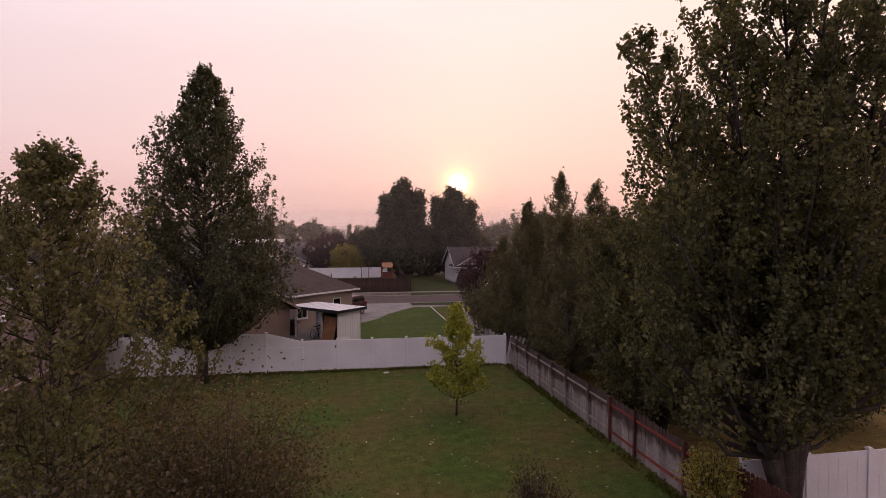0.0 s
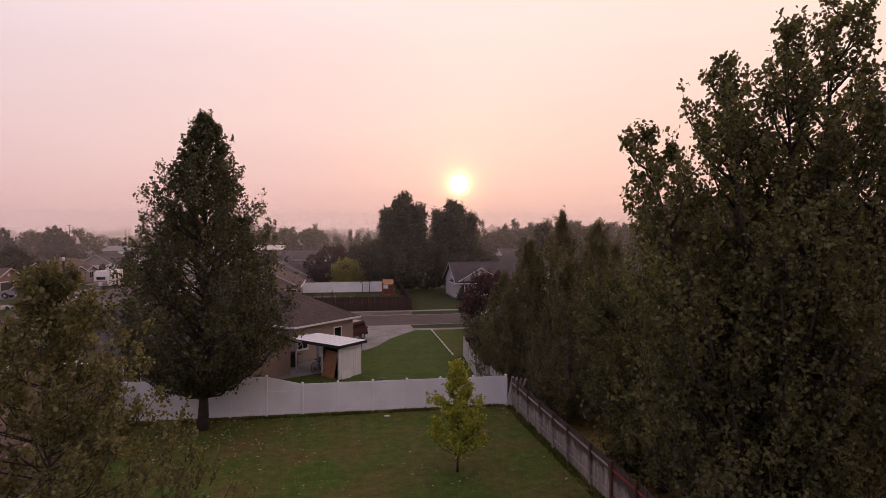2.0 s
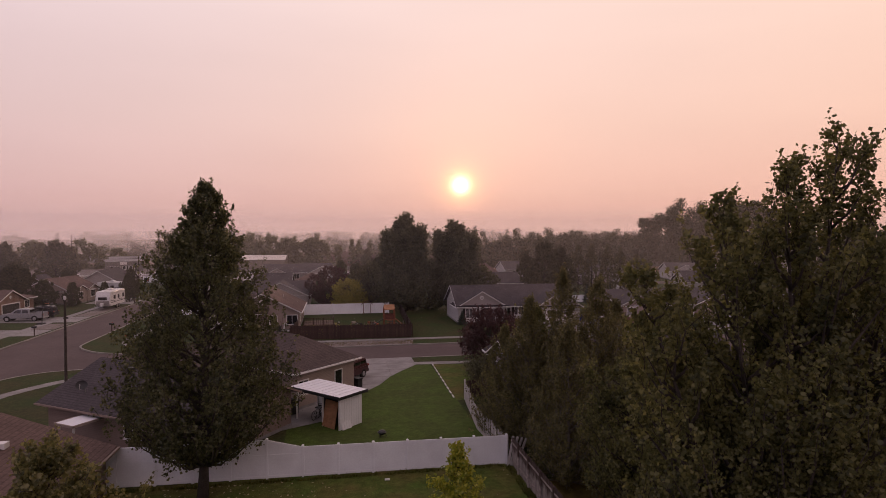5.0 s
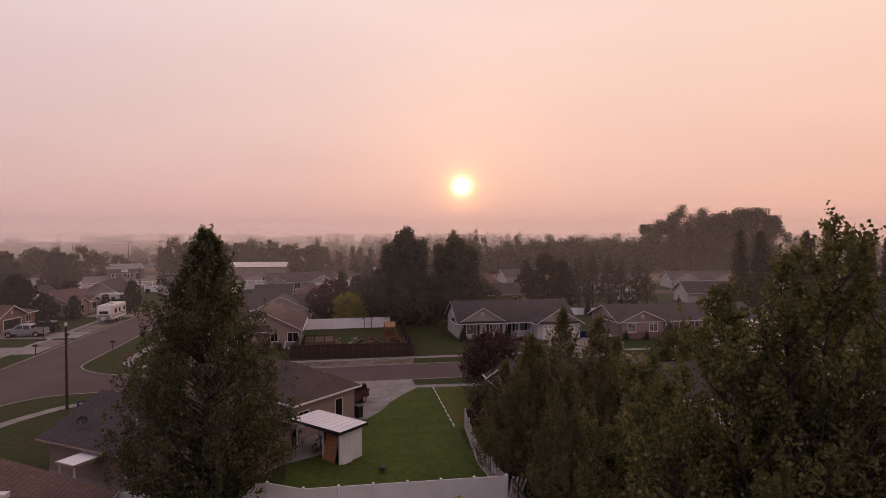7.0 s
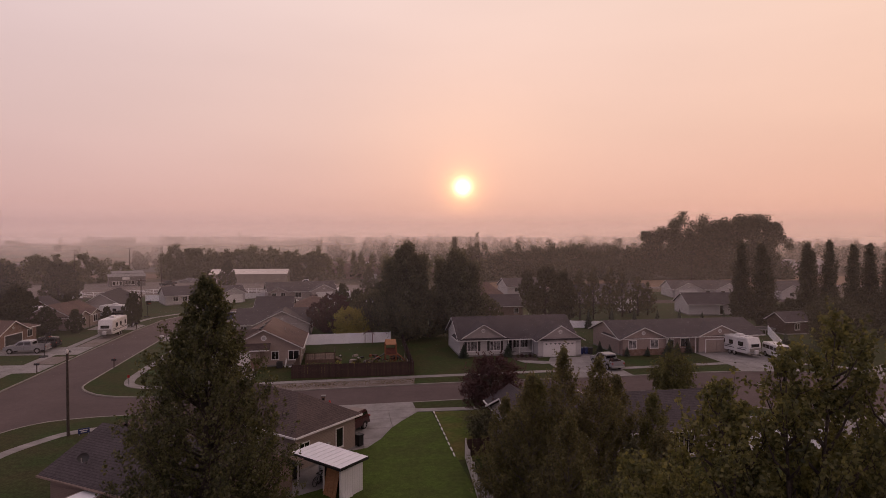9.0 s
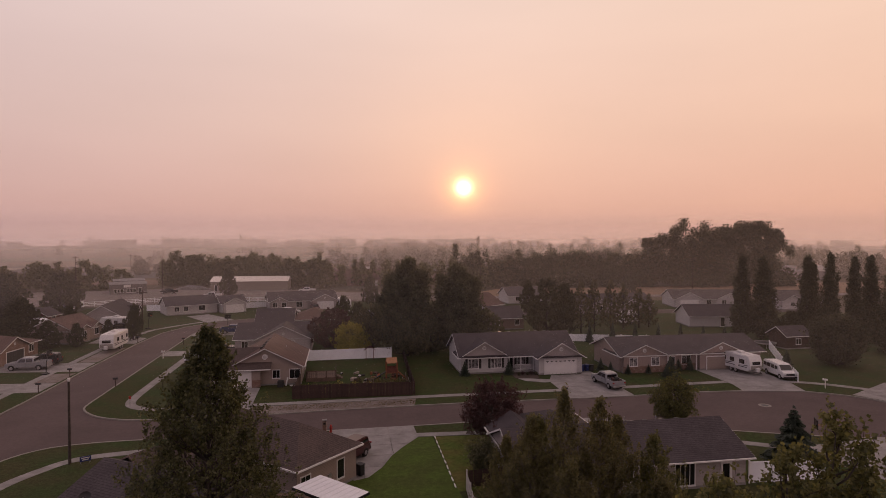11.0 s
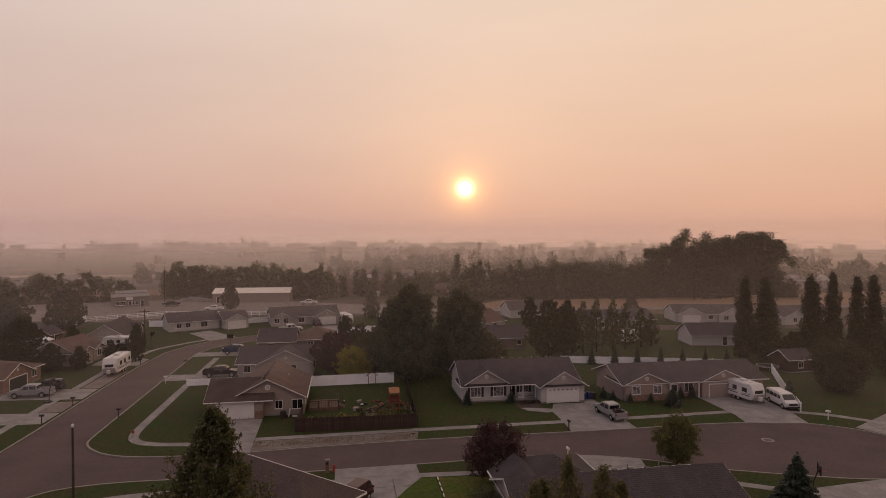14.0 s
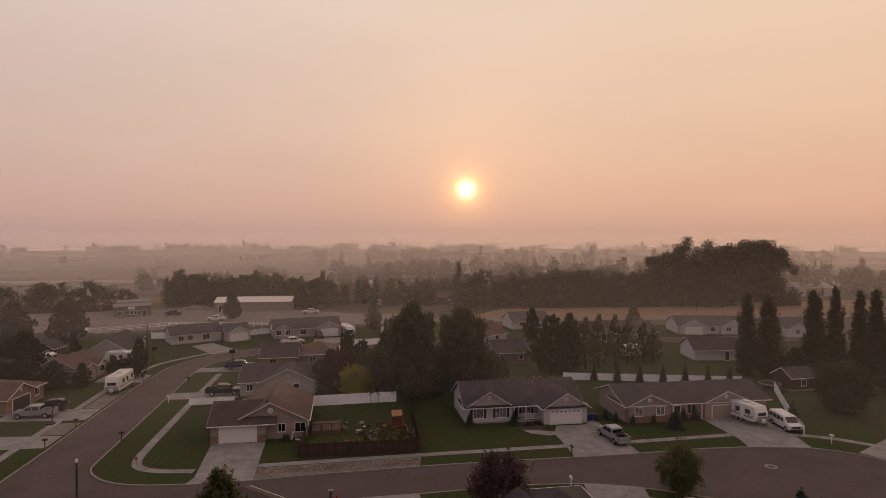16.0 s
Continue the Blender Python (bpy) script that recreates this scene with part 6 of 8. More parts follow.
# ---------------------------------------------------------------- the neighbour's shed and clutter


def open_shed():
    s = thing("shed", "open-fronted shed with white ribbed metal wall and flat pale roof", "shed", pose(0.05, 40.2, 0, 0, 0, 44))
    part("wall", boxes((0.0, 0.0, 0.03, 2.15, 0.05, 2.15)), METAL_WHITE, s, "white ribbed metal end wall")
    part("wall", boxes((2.1, 0.053, 0.03, 2.15, 4.5, 2.3)), METAL_WHITE, s)
    part("partition", boxes((0.03, 1.75, 0.03, 2.1, 1.8, 2.15)), METAL_DARK, s, "dark inner partition")
    for x, y in ((0.05, 4.45), (2.08, 4.45), (0.05, 0.1), (0.05, 1.72)):
        part("post", boxes((x - 0.05, y - 0.05, 0.0, x + 0.05, y + 0.05, 2.345)), TRIM, s)
    for y0 in (4.4,):
        part("brace", tube(bmesh.new(), [(0.05, y0, 1.6), (0.05, y0 - 0.6, 2.15)], [0.035, 0.035], 6), TRIM, s)
    roof = part("roof", prism(bmesh.new(), [(-0.3, 2.35), (2.4, 2.37), (2.4, 2.43), (-0.3, 2.41)], -0.3, 4.8, "y"), METAL_PALE, s, "flat white metal roof")
    part("roof_edge", prism(bmesh.new(), [(-0.34, 2.21), (-0.303, 2.21), (-0.303, 2.42), (-0.34, 2.42)], -0.3, 4.8, "y"), BLACK, roof, "black roof edge board")
    bm = bmesh.new()
    prism(bm, [(-0.3, 2.22), (2.4, 2.24), (2.4, 2.435), (-0.3, 2.415)], -0.34, -0.303, "y")
    part("roof_edge", bm, BLACK, roof, "black roof edge board")
    for k in range(1, 9):
        part("roof_seam", prism(bmesh.new(), [(-0.3, 2.412), (2.4, 2.432), (2.4, 2.455), (-0.3, 2.435)], -0.3 + k * 0.565, -0.27 + k * 0.565, "y"), METAL_PALE, roof)
    ply = part("plywood_sheet", boxes((-0.62, -0.02, 0.0, 0.62, 0.02, 1.85)), WOOD_ORANGE)
    ply.matrix_basis = pose(-0.75, 41.0, 0.03, -10, 3, -46)
    tagged(ply, "warped orange-brown plywood sheet leaning in the shed's opening", "plywood")
    for k in range(2):
        part("batten", boxes((-0.25 + k * 0.5, -0.045, 0.02, -0.19 + k * 0.5, -0.021, 1.83)), WOOD_ORANGE, ply)
    sheet = part("metal_sheet", boxes((-0.45, -0.01, 0, 0.45, 0.01, 0.8)), METAL_WHITE)
    sheet.matrix_basis = pose(0.57, 40.56, 0.012, -12, 0, 44)
    tagged(sheet, "loose white metal sheet leaning on the shed wall", "metal sheet")


open_shed()


def bicycle(x, y, rot):
    b = thing("bicycle", "old bicycle parked under the shed roof", "bicycle", pose(x, y, 0.03, 0, 0, rot))
    for wx in (-0.52, 0.52):
        bm = bmesh.new()
        bmesh.ops.create_circle(bm, segments=20, radius=0.33)
        pts = [Vector((wx + 0.33 * math.cos(k * math.pi / 10), 0, 0.33 + 0.33 * math.sin(k * math.pi / 10))) for k in range(21)]
        bm.free()
        part("wheel", tube(bmesh.new(), pts, [0.022] * 21, 6), RUBBER, b)
    part("frame", tube(bmesh.new(), [(-0.52, 0, 0.33), (-0.1, 0, 0.3), (0.36, 0, 0.72), (-0.2, 0, 0.75), (-0.52, 0, 0.33)], [0.02] * 5, 6), CHROME, b)
    part("fork", tube(bmesh.new(), [(0.52, 0, 0.33), (0.36, 0, 0.95)], [0.02, 0.02], 6), CHROME, b)
    part("handlebar", tube(bmesh.new(), [(0.36, -0.28, 0.98), (0.36, 0, 0.95), (0.36, 0.28, 0.98)], [0.015] * 3, 6), BLACK, b)
    part("saddle", soft(boxes((-0.34, -0.07, 0.82, -0.1, 0.07, 0.88)), 0.02), BLACK, b)


bicycle(-1.5, 43.3, 60)
bicycle(-1.2, 43.7, 50)


def barbecue(x, y, rot, label="covered black barbecue grill on the patio"):
    g = thing("barbecue", label, "barbecue", pose(x, y, 0.03, 0, 0, rot))
    part("firebox", soft(boxes((-0.4, -0.25, 0.7, 0.4, 0.25, 1.0)), 0.04), BLACK, g)
    part("lid", soft(boxes((-0.39, -0.24, 1.002, 0.39, 0.24, 1.22)), 0.09), BLACK, g)
    part("cabinet", boxes((-0.38, -0.23, 0.1, 0.38, 0.23, 0.698)), METAL_DARK, g)
    for s in (-1, 1):
        part("side_shelf", boxes((s * 0.42 if s > 0 else -0.75, -0.22, 0.93, 0.75 if s > 0 else -0.42, 0.22, 0.97)), METAL_DARK, g)
        part("caster", soft(boxes((s * 0.32 - 0.05, -0.05, 0.0, s * 0.32 + 0.05, 0.05, 0.1)), 0.02), RUBBER, g)


barbecue(-4.2, 45.0, 45)
barbecue(-3.4, 44.4, 40, "second black grill beside the house wall")


def wheelie_bin(x, y, rot, mat, label):
    b = thing("waste_bin", label, "bin", pose(x, y, 0.02, 0, 0, rot))
    part("tub", soft(boxes((-0.26, -0.3, 0.08, 0.26, 0.3, 0.98)), 0.03), mat, b)
    part("lid", soft(boxes((-0.3, -0.36, 0.985, 0.3, 0.33, 1.06)), 0.025), mat, b)
    part("handle", boxes((-0.24, 0.33, 0.9, 0.24, 0.38, 0.95)), mat, b)
    for s in (-1, 1):
        bm = bmesh.new()
        tube(bm, [(s * 0.24, 0.24, 0.1), (s * 0.3, 0.24, 0.1)], [0.1, 0.1], 14)
        part("wheel", bm, RUBBER, b)


BLUE = material("blue_plastic", (0.012, 0.025, 0.11), 0.5, 0.1, 2, 15, 0.03)
RED = material("red_paint", (0.32, 0.028, 0.022), 0.5, 0.15, 2, 15, 0.03)
ORANGE = material("orange_red_plastic", (0.48, 0.11, 0.04), 0.5, 0.1, 2, 15, 0.03)
WOOD_WARM = material("warm_cedar", (0.20, 0.075, 0.035), 0.8, 0.25, 2, 18, 0.2)
wheelie_bin(1.6, 50.6, 40, BLACK, "black wheeled waste bin by the driveway")
wheelie_bin(36.0, 84.2, 0, BLUE, "blue wheeled waste bin beside the garage")
wheelie_bin(36.8, 84.4, 8, BLUE, "blue wheeled recycling bin beside the garage")
wheelie_bin(37.5, 84.1, -6, BLACK, "dark wheeled bin beside the garage")
fp = thing("fire_pit", "small grey metal fire pit on the lawn", "fire pit", pose(2.8, 38.6, 0.0))
part("bowl", tube(bmesh.new(), [(0, 0, 0.14), (0, 0, 0.24), (0, 0, 0.32)], [0.1, 0.24, 0.3], 18), METAL_DARK, fp)
part("mesh_lid", tube(bmesh.new(), [(0, 0, 0.325), (0, 0, 0.42), (0, 0, 0.47)], [0.28, 0.2, 0.03], 18), METAL_DARK, fp)
for k in range(3):
    part("leg", tube(bmesh.new(), [(0.22 * math.cos(k * 2.09), 0.22 * math.sin(k * 2.09), 0.25), (0.32 * math.cos(k * 2.09), 0.32 * math.sin(k * 2.09), 0.0)], [0.015, 0.015], 6), METAL_DARK, fp)
vb = thing("valve_cover", "white valve box lid in the lawn", "valve cover", pose(2.6, 31.7, 0.0))
part("lid", soft(boxes((-0.14, -0.1, 0.0, 0.14, 0.1, 0.05)), 0.015), TRIM, vb)

# ---------------------------------------------------------------- vehicles


def wheels(v, xs, half, r=0.38, w=0.24, arch=True):
    """Wheels with rims and hub caps, each under a black half-disc standing in for the shaded arch."""
    for x in xs:
        for s in (-1, 1):
            bm = bmesh.new()
            tube(bm, [(x, s * (half - w), r), (x, s * (half - 0.01), r), (x, s * (half + 0.015), r)], [r, r, r * 0.92], 20)
            wh = part("wheel", bm, RUBBER, v)
            bm = bmesh.new()
            tube(bm, [(x, s * (half + 0.017), r), (x, s * (half + 0.03), r)], [r * 0.62, r * 0.54], 14)
            part("rim", bm, CHROME, wh)
            # flat black half-disc on the body side, for the dark recess above the wheel
            if arch:
                q = r * 1.2
                pts = [(x + q * math.cos(k * math.pi / 12), r + q * math.sin(k * math.pi / 12)) for k in range(13)]
                part("wheel_arch", prism(bmesh.new(), pts, s * (half + 0.002), s * (half + 0.008), "y"), BLACK, v)


def shell(v, name, outline, half, mat, bevel=0.07, tuck=0.0, label=""):
    """A body pressed from a side outline, with rounded edges; tuck draws its upper part in."""
    bm = prism(bmesh.new(), outline, -half, half, "y")
    if tuck:
        zs = [z for _, z in outline]
        lo, hi = min(zs), max(zs)
        for p in bm.verts:
            p.co.y *= 1 - tuck * (p.co.z - lo) / (hi - lo)
    bmesh.ops.bevel(bm, geom=bm.edges[:], offset=bevel, segments=2, affect="EDGES", clamp_overlap=True)
    return part(name, bm, mat, v, label, smooth=False)


def lights(v, x, half, z, mat, name, s=1):
    for side in (-1, 1):
        part(name, soft(boxes((min(x, x + 0.04 * s), side * half - 0.13, z, max(x, x + 0.04 * s), side * half + 0.13, z + 0.16)), 0.01, 1), mat, v)


def side_glass(v, rows, half, lean=0.0):
    for x0, x1, z0, z1 in rows:
        for s in (-1, 1):
            part("side_window", boxes((x0, s * half - 0.006, z0, x1, s * half + 0.006, z1)), GLASS, v)


def pickup(label, x, y, rot, mat, group=""):
    """A crew-cab pickup: bonnet, cab with four doors, open bed between side walls, mirrors, bumpers."""
    v = thing("pickup_truck", label, "pickup truck", pose(x, y, 0.02, 0, 0, rot), group)
    shell(v, "body", [(-1.2, 0.52), (2.82, 0.52), (2.92, 0.9), (2.8, 1.1), (1.5, 1.22), (-1.2, 1.24)], 0.98, mat, 0.07)
    shell(v, "cab", [(-1.16, 1.18), (1.62, 1.18), (0.86, 1.86), (0.5, 1.93), (-0.9, 1.93), (-1.1, 1.84)], 0.95, mat, 0.06, 0.13)
    part("windscreen", prism(bmesh.new(), [(0.86, 1.80), (1.45, 1.27), (1.49, 1.30), (0.90, 1.83)], -0.72, 0.72, "y"), GLASS, v)
    part("rear_window", boxes((-1.165, -0.70, 1.36, -1.125, 0.70, 1.76)), GLASS, v)
    for pts in (((-0.98, 1.30), (-0.08, 1.30), (-0.08, 1.78), (-0.90, 1.78)), ((0.02, 1.30), (1.12, 1.30), (0.62, 1.78), (0.02, 1.78))):
        for s in (-1, 1):
            bm = prism(bmesh.new(), list(pts), 0.0, 0.012, "y")
            for p in bm.verts:
                p.co.y = s * (0.952 * (1 - 0.13 * (p.co.z - 1.18) / 0.75) + p.co.y)
            part("side_window", bm, GLASS, v)
    part("bed_floor", boxes((-2.9, -0.9, 0.55, -1.19, 0.9, 0.8)), BLACK, v, "dark cargo bed")
    for s in (-1, 1):
        part("bed_side", soft(boxes((-2.92, s * 0.93 - 0.05, 0.55, -1.19, s * 0.93 + 0.05, 1.3)), 0.03, 1), mat, v)
        part("mirror", soft(boxes((1.15, s * 1.1 - 0.1, 1.25, 1.27, s * 1.1 + 0.1, 1.45)), 0.03, 1), mat, v)
        part("door_seam", boxes((-0.035, s * 0.984 - 0.004, 0.6, -0.015, s * 0.984 + 0.004, 1.2)), BLACK, v)
        part("door_handle", boxes((0.1, s * 0.99 - 0.015, 1.06, 0.28, s * 0.99 + 0.015, 1.1)), CHROME, v)
    part("tailgate", soft(boxes((-2.96, -0.87, 0.62, -2.89, 0.87, 1.3)), 0.02, 1), mat, v)
    part("bumper", soft(boxes((-3.08, -0.93, 0.45, -2.95, 0.93, 0.66)), 0.03), CHROME, v)
    part("bumper", soft(boxes((2.85, -0.95, 0.42, 3.0, 0.95, 0.68)), 0.03), CHROME, v)
    part("grille", boxes((2.88, -0.6, 0.72, 2.925, 0.6, 1.02)), BLACK, v)
    lights(v, 2.86, 0.8, 0.84, CHROME, "headlight")
    lights(v, -2.97, 0.86, 0.95, RED, "tail_light", -1)
    wheels(v, (-1.85, 1.95), 0.98, 0.4)
    return v


def suv(label, x, y, rot, mat, tall=1.75):
    v = thing("car", label, "car", pose(x, y, 0.02, 0, 0, rot))
    shell(v, "body", [(-2.3, 0.4), (2.25, 0.38), (2.32, 0.7), (2.2, 0.98), (1.1, 1.08), (-2.3, 1.08)], 0.92, mat, 0.07)
    shell(v, "cabin", [(-2.22, 1.03), (1.25, 1.03), (0.4, tall - 0.06), (-0.1, tall), (-1.9, tall), (-2.1, tall - 0.15)], 0.86, mat, 0.06, 0.16)
    part("windscreen", prism(bmesh.new(), [(0.42, tall - 0.12), (1.1, 1.14), (1.125, 1.16), (0.45, tall - 0.1)], -0.64, 0.64, "y"), GLASS, v)
    part("rear_window", boxes((-2.2, -0.58, 1.2, -2.165, 0.58, tall - 0.25)), GLASS, v)
    side_glass(v, ((-1.95, -1.1, 1.15, tall - 0.22), (-1.02, -0.2, 1.15, tall - 0.22), (-0.12, 0.55, 1.15, tall - 0.3)), 0.81)
    part("bumper", soft(boxes((-2.4, -0.88, 0.4, -2.28, 0.88, 0.65)), 0.03), BLACK, v)
    lights(v, 2.28, 0.74, 0.72, CHROME, "headlight")
    lights(v, -2.3, 0.84, 0.95, RED, "tail_light", -1)
    wheels(v, (-1.4, 1.4), 0.94, 0.36)
    return v


def van(label, x, y, rot, mat):
    v = thing("van", label, "van", pose(x, y, 0.02, 0, 0, rot))
    shell(v, "body", [(-2.75, 0.4), (2.7, 0.4), (2.78, 0.75), (2.7, 1.08), (1.9, 1.25), (1.2, 1.98), (0.9, 2.08), (-2.6, 2.1), (-2.75, 1.95)], 1.0, mat, 0.08, 0.08)
    part("windscreen", prism(bmesh.new(), [(1.18, 1.93), (1.82, 1.28), (1.87, 1.32), (1.24, 1.96)], -0.8, 0.8, "y"), GLASS, v)
    side_glass(v, ((-2.55, -1.75, 1.25, 1.8), (-1.65, -0.75, 1.25, 1.8), (-0.65, 0.25, 1.25, 1.8), (0.4, 1.1, 1.25, 1.75)), 0.955)
    part("grille", boxes((2.74, -0.6, 0.72, 2.78, 0.6, 1.0)), BLACK, v)
    part("bumper", soft(boxes((2.7, -0.97, 0.38, 2.86, 0.97, 0.62)), 0.03), BLACK, v)
    lights(v, 2.74, 0.8, 0.75, CHROME, "headlight")
    wheels(v, (-1.75, 1.75), 1.0, 0.37)


WHITE_GEL = material("white_gelcoat", (0.58, 0.57, 0.57), 0.35, 0.04, 0.8, 8, 0.01)
DECAL = material("dark_decal", (0.045, 0.04, 0.05), 0.4, 0.1, 2, 12, 0.01)


def camper(label, x, y, rot, length=7.2):
    """A travel trailer: rounded box, roof units, windows, door, stripes, twin wheels and hitch."""
    v = thing("travel_trailer", label, "trailer", pose(x, y, 0.02, 0, 0, rot))
    L = length / 2
    shell(v, "body", [(-L, 0.55), (L - 0.5, 0.55), (L, 0.95), (L - 0.1, 2.0), (L - 0.5, 2.85), (-L + 0.15, 2.85), (-L, 2.6)], 1.18, WHITE_GEL, 0.07)
    for a, b in ((-L + 0.5, -L + 1.3), (-0.9, -0.1), (0.9, 1.9)):
        for s in (-1, 1):
            part("window", boxes((a, s * 1.185 - 0.012, 1.55, b, s * 1.185 + 0.012, 2.2)), GLASS, v)
    part("door", boxes((0.1, -1.205, 0.65, 0.75, -1.183, 2.4)), TRIM, v)
    for s in (-1, 1):
        part("stripe", boxes((-L + 0.1, s * 1.184 - 0.008, 1.05, L - 0.6, s * 1.184 + 0.008, 1.17)), DECAL, v, "dark swoosh stripe")
        part("stripe", prism(bmesh.new(), [(0.6, 1.24), (L - 0.5, 1.36), (L - 0.45, 1.46), (0.9, 1.30)], s * 1.184 - 0.009, s * 1.184 + 0.009, "y"), DECAL, v)
        part("stripe", prism(bmesh.new(), [(-L + 0.3, 1.22), (-0.9, 1.3), (-0.2, 1.5), (-1.2, 1.42)], s * 1.184 - 0.009, s * 1.184 + 0.009, "y"), DECAL, v)
        part("awning_roll", tube(bmesh.new(), [(-L + 0.5, s * 1.24, 2.68), (L - 0.9, s * 1.24, 2.68)], [0.06, 0.06], 8), WHITE_GEL, v)
    part("front_panel", prism(bmesh.new(), [(L - 0.03, 0.9), (L + 0.012, 0.95), (L - 0.055, 1.5), (L - 0.10, 1.5)], -1.05, 1.05, "y"), KERB, v, "grey lower front panel")
    part("roof_unit", soft(boxes((-0.5, -0.4, 2.86, 0.5, 0.4, 3.15)), 0.08), WHITE_GEL, v, "rooftop air conditioner")
    for c in (-L + 1.2, L - 1.6):
        part("roof_hatch", soft(boxes((c - 0.22, -0.22, 2.86, c + 0.22, 0.22, 2.96)), 0.03), WHITE_GEL, v)
    part("front_window", boxes((L - 0.12, -0.7, 1.55, L - 0.02, 0.7, 2.0)), GLASS, v)
    wheels(v, (-0.75, 0.15), 1.16, 0.36)
    part("hitch", tube(bmesh.new(), [(L - 0.2, 0.7, 0.55), (L + 1.0, 0, 0.5), (L - 0.2, -0.7, 0.55)], [0.05] * 3, 6), BLACK, v)
    part("gas_bottle", soft(boxes((L + 0.05, -0.3, 0.6, L + 0.4, 0.3, 1.15)), 0.08), WHITE_GEL, v)
    return v


SILVER = material("silver_car_paint", (0.30, 0.30, 0.315), 0.3, 0.05, 1, 8, 0.0, metal=0.3)
BLACK_PAINT = material("black_car_paint", (0.016, 0.016, 0.018), 0.25, 0.05, 1, 8, 0.0)
BLUE_PAINT = material("blue_car_paint", (0.02, 0.035, 0.09), 0.3, 0.05, 1, 8, 0.0)
MAROON = material("maroon_car_paint", (0.055, 0.018, 0.018), 0.3, 0.05, 1, 8, 0.0)
pickup("silver crew-cab pickup parked across the driveway", -47.6, 99.8, 180, SILVER)
suv("dark sport utility vehicle behind the silver pickup", -46.8, 103.0, 180, BLACK_PAINT, 1.9)
loaded = pickup("silver pickup with loaded bed on the flared driveway", 36.2, 75.8, 95, SILVER)
for k in range(5):
    part("load", soft(boxes((-2.7 + 0.3 * k, -0.6 + 0.25 * (k % 3), 0.81, -2.3 + 0.3 * k, -0.1 + 0.25 * (k % 3), 1.42 + 0.12 * (k % 2))), 0.05), BLACK if k % 2 else WOOD_DARK, loaded, "dark cargo in the bed")
van("white passenger van on the cul-de-sac driveway", 63.4, 76.4, 260, WHITE_GEL)
camper("white travel trailer beside the garage", 60.0, 80.4, 278, 6.0)
camper("white travel trailer parked on the gravel strip", -40.7, 115.0, 270, 7.4).scale.z = 1.12
camper("pale travel trailer with dark swooshes before a far house", -48.6, 138.7, 171, 6.4)
suv("dark maroon sport utility vehicle on the driveway", 0.7, 54.4, 235, MAROON)
pickup("black pickup parked on the side driveway", -21.4, 108.8, 0, BLACK_PAINT)
pickup("dark blue pickup parked on the next driveway", -22.2, 129.5, 0, BLUE_PAINT)
pickup("dark pickup parked beside the travel trailer", -46.6, 135.4, 171, BLACK_PAINT)
pickup("white pickup parked on the gravel yard", -42.5, 205.6, 176, WHITE_GEL)
pickup("dark pickup on the far gravel road", -60.4, 222.0, 160, BLACK_PAINT)
camper("white motor trailer in a far driveway", 0.4, 169.5, 286, 8.5)
suv("maroon car before a far garage", -7.2, 166.2, 282, MAROON)
pickup("white pickup at the far kerb", -13.6, 157.6, 20, WHITE_GEL)
pickup("white pickup on the far gravel road", -12.5, 219.4, 176, WHITE_GEL)
camper("white trailer behind the far fence", 66.0, 128.2, 20, 5.5)

# ---------------------------------------------------------------- street furniture


def pole(label, x, y, h, lamp=True, mat=None, arms=0):
    p = thing("street_lamp" if lamp else "utility_pole", label, "street lamp" if lamp else "utility pole", pose(x, y, 0))
    part("pole", tube(bmesh.new(), [(0, 0, -0.2), (0, 0, h * 0.5), (0, 0, h)], [0.13, 0.11, 0.09], 12), mat or WOOD_DARK, p)
    if lamp:
        part("lamp_head", tube(bmesh.new(), [(0, 0, h), (0, 0, h + 0.12), (0, 0, h + 0.3), (0, 0, h + 0.36)], [0.07, 0.13, 0.12, 0.04], 14), TRIM, p, "white lamp head")
    for k in range(arms):
        part("crossarm", boxes((-1.1, -0.06, h - 0.6 - 0.7 * k, 1.1, 0.06, h - 0.48 - 0.7 * k)), WOOD_DARK, p)
        for s in (-1, -0.4, 0.4, 1):
            part("insulator", cylinder(bmesh.new(), s, 0, h - 0.48 - 0.7 * k, h - 0.34 - 0.7 * k, 0.05, 0.03, 8), CHROME, p)
    return p


pole("brown wooden street lamp post with white lamp head", -24.2, 57.6, 7.5, True, BARK)
for x, y, h in ((-43.9, 140.8, 8.5), (-66.5, 236.0, 13.5), (-98, 240, 13), (24.0, 196.0, 11.5), (45.0, 200.0, 11), (49.0, 206.0, 11), (135.0, 210.0, 12), (-86, 262, 13)):
    pole("dark wooden utility pole", x, y, h, False, arms=1)


def mailbox(x, y, rot, mat=None, label="black mailbox on a post by the kerb"):
    m = thing("mailbox", label, "mailbox", pose(x, y, 0, 0, 0, rot))
    part("post", boxes((-0.05, -0.05, -0.05, 0.05, 0.05, 1.05)), mat or WOOD_DARK, m)
    bm = prism(bmesh.new(), [(-0.11, 1.06), (0.11, 1.06), (0.11, 1.2)] + [(0.11 * math.cos(k * math.pi / 8), 1.2 + 0.11 * math.sin(k * math.pi / 8)) for k in range(1, 8)] + [(-0.11, 1.2)], -0.3, 0.3, "y")
    part("box", bm, mat or BLACK, m)
    part("flag", boxes((0.115, -0.05, 1.15, 0.13, 0.0, 1.38)), RED, m)


for x, y, r in ((-39.1, 93.4, 90), (-39.3, 84.8, 90), (-30.4, 86.2, 90), (-38.6, 121.0, 90), (-29.6, 118, 90)):
    mailbox(x, y, r)
mailbox(-29.6, 105.1, 90, TRIM, "white mailbox with crossed arm by the kerb")
mailbox(24.6, 61.9, 0, TRIM, "white mailbox on a post by the kerb")
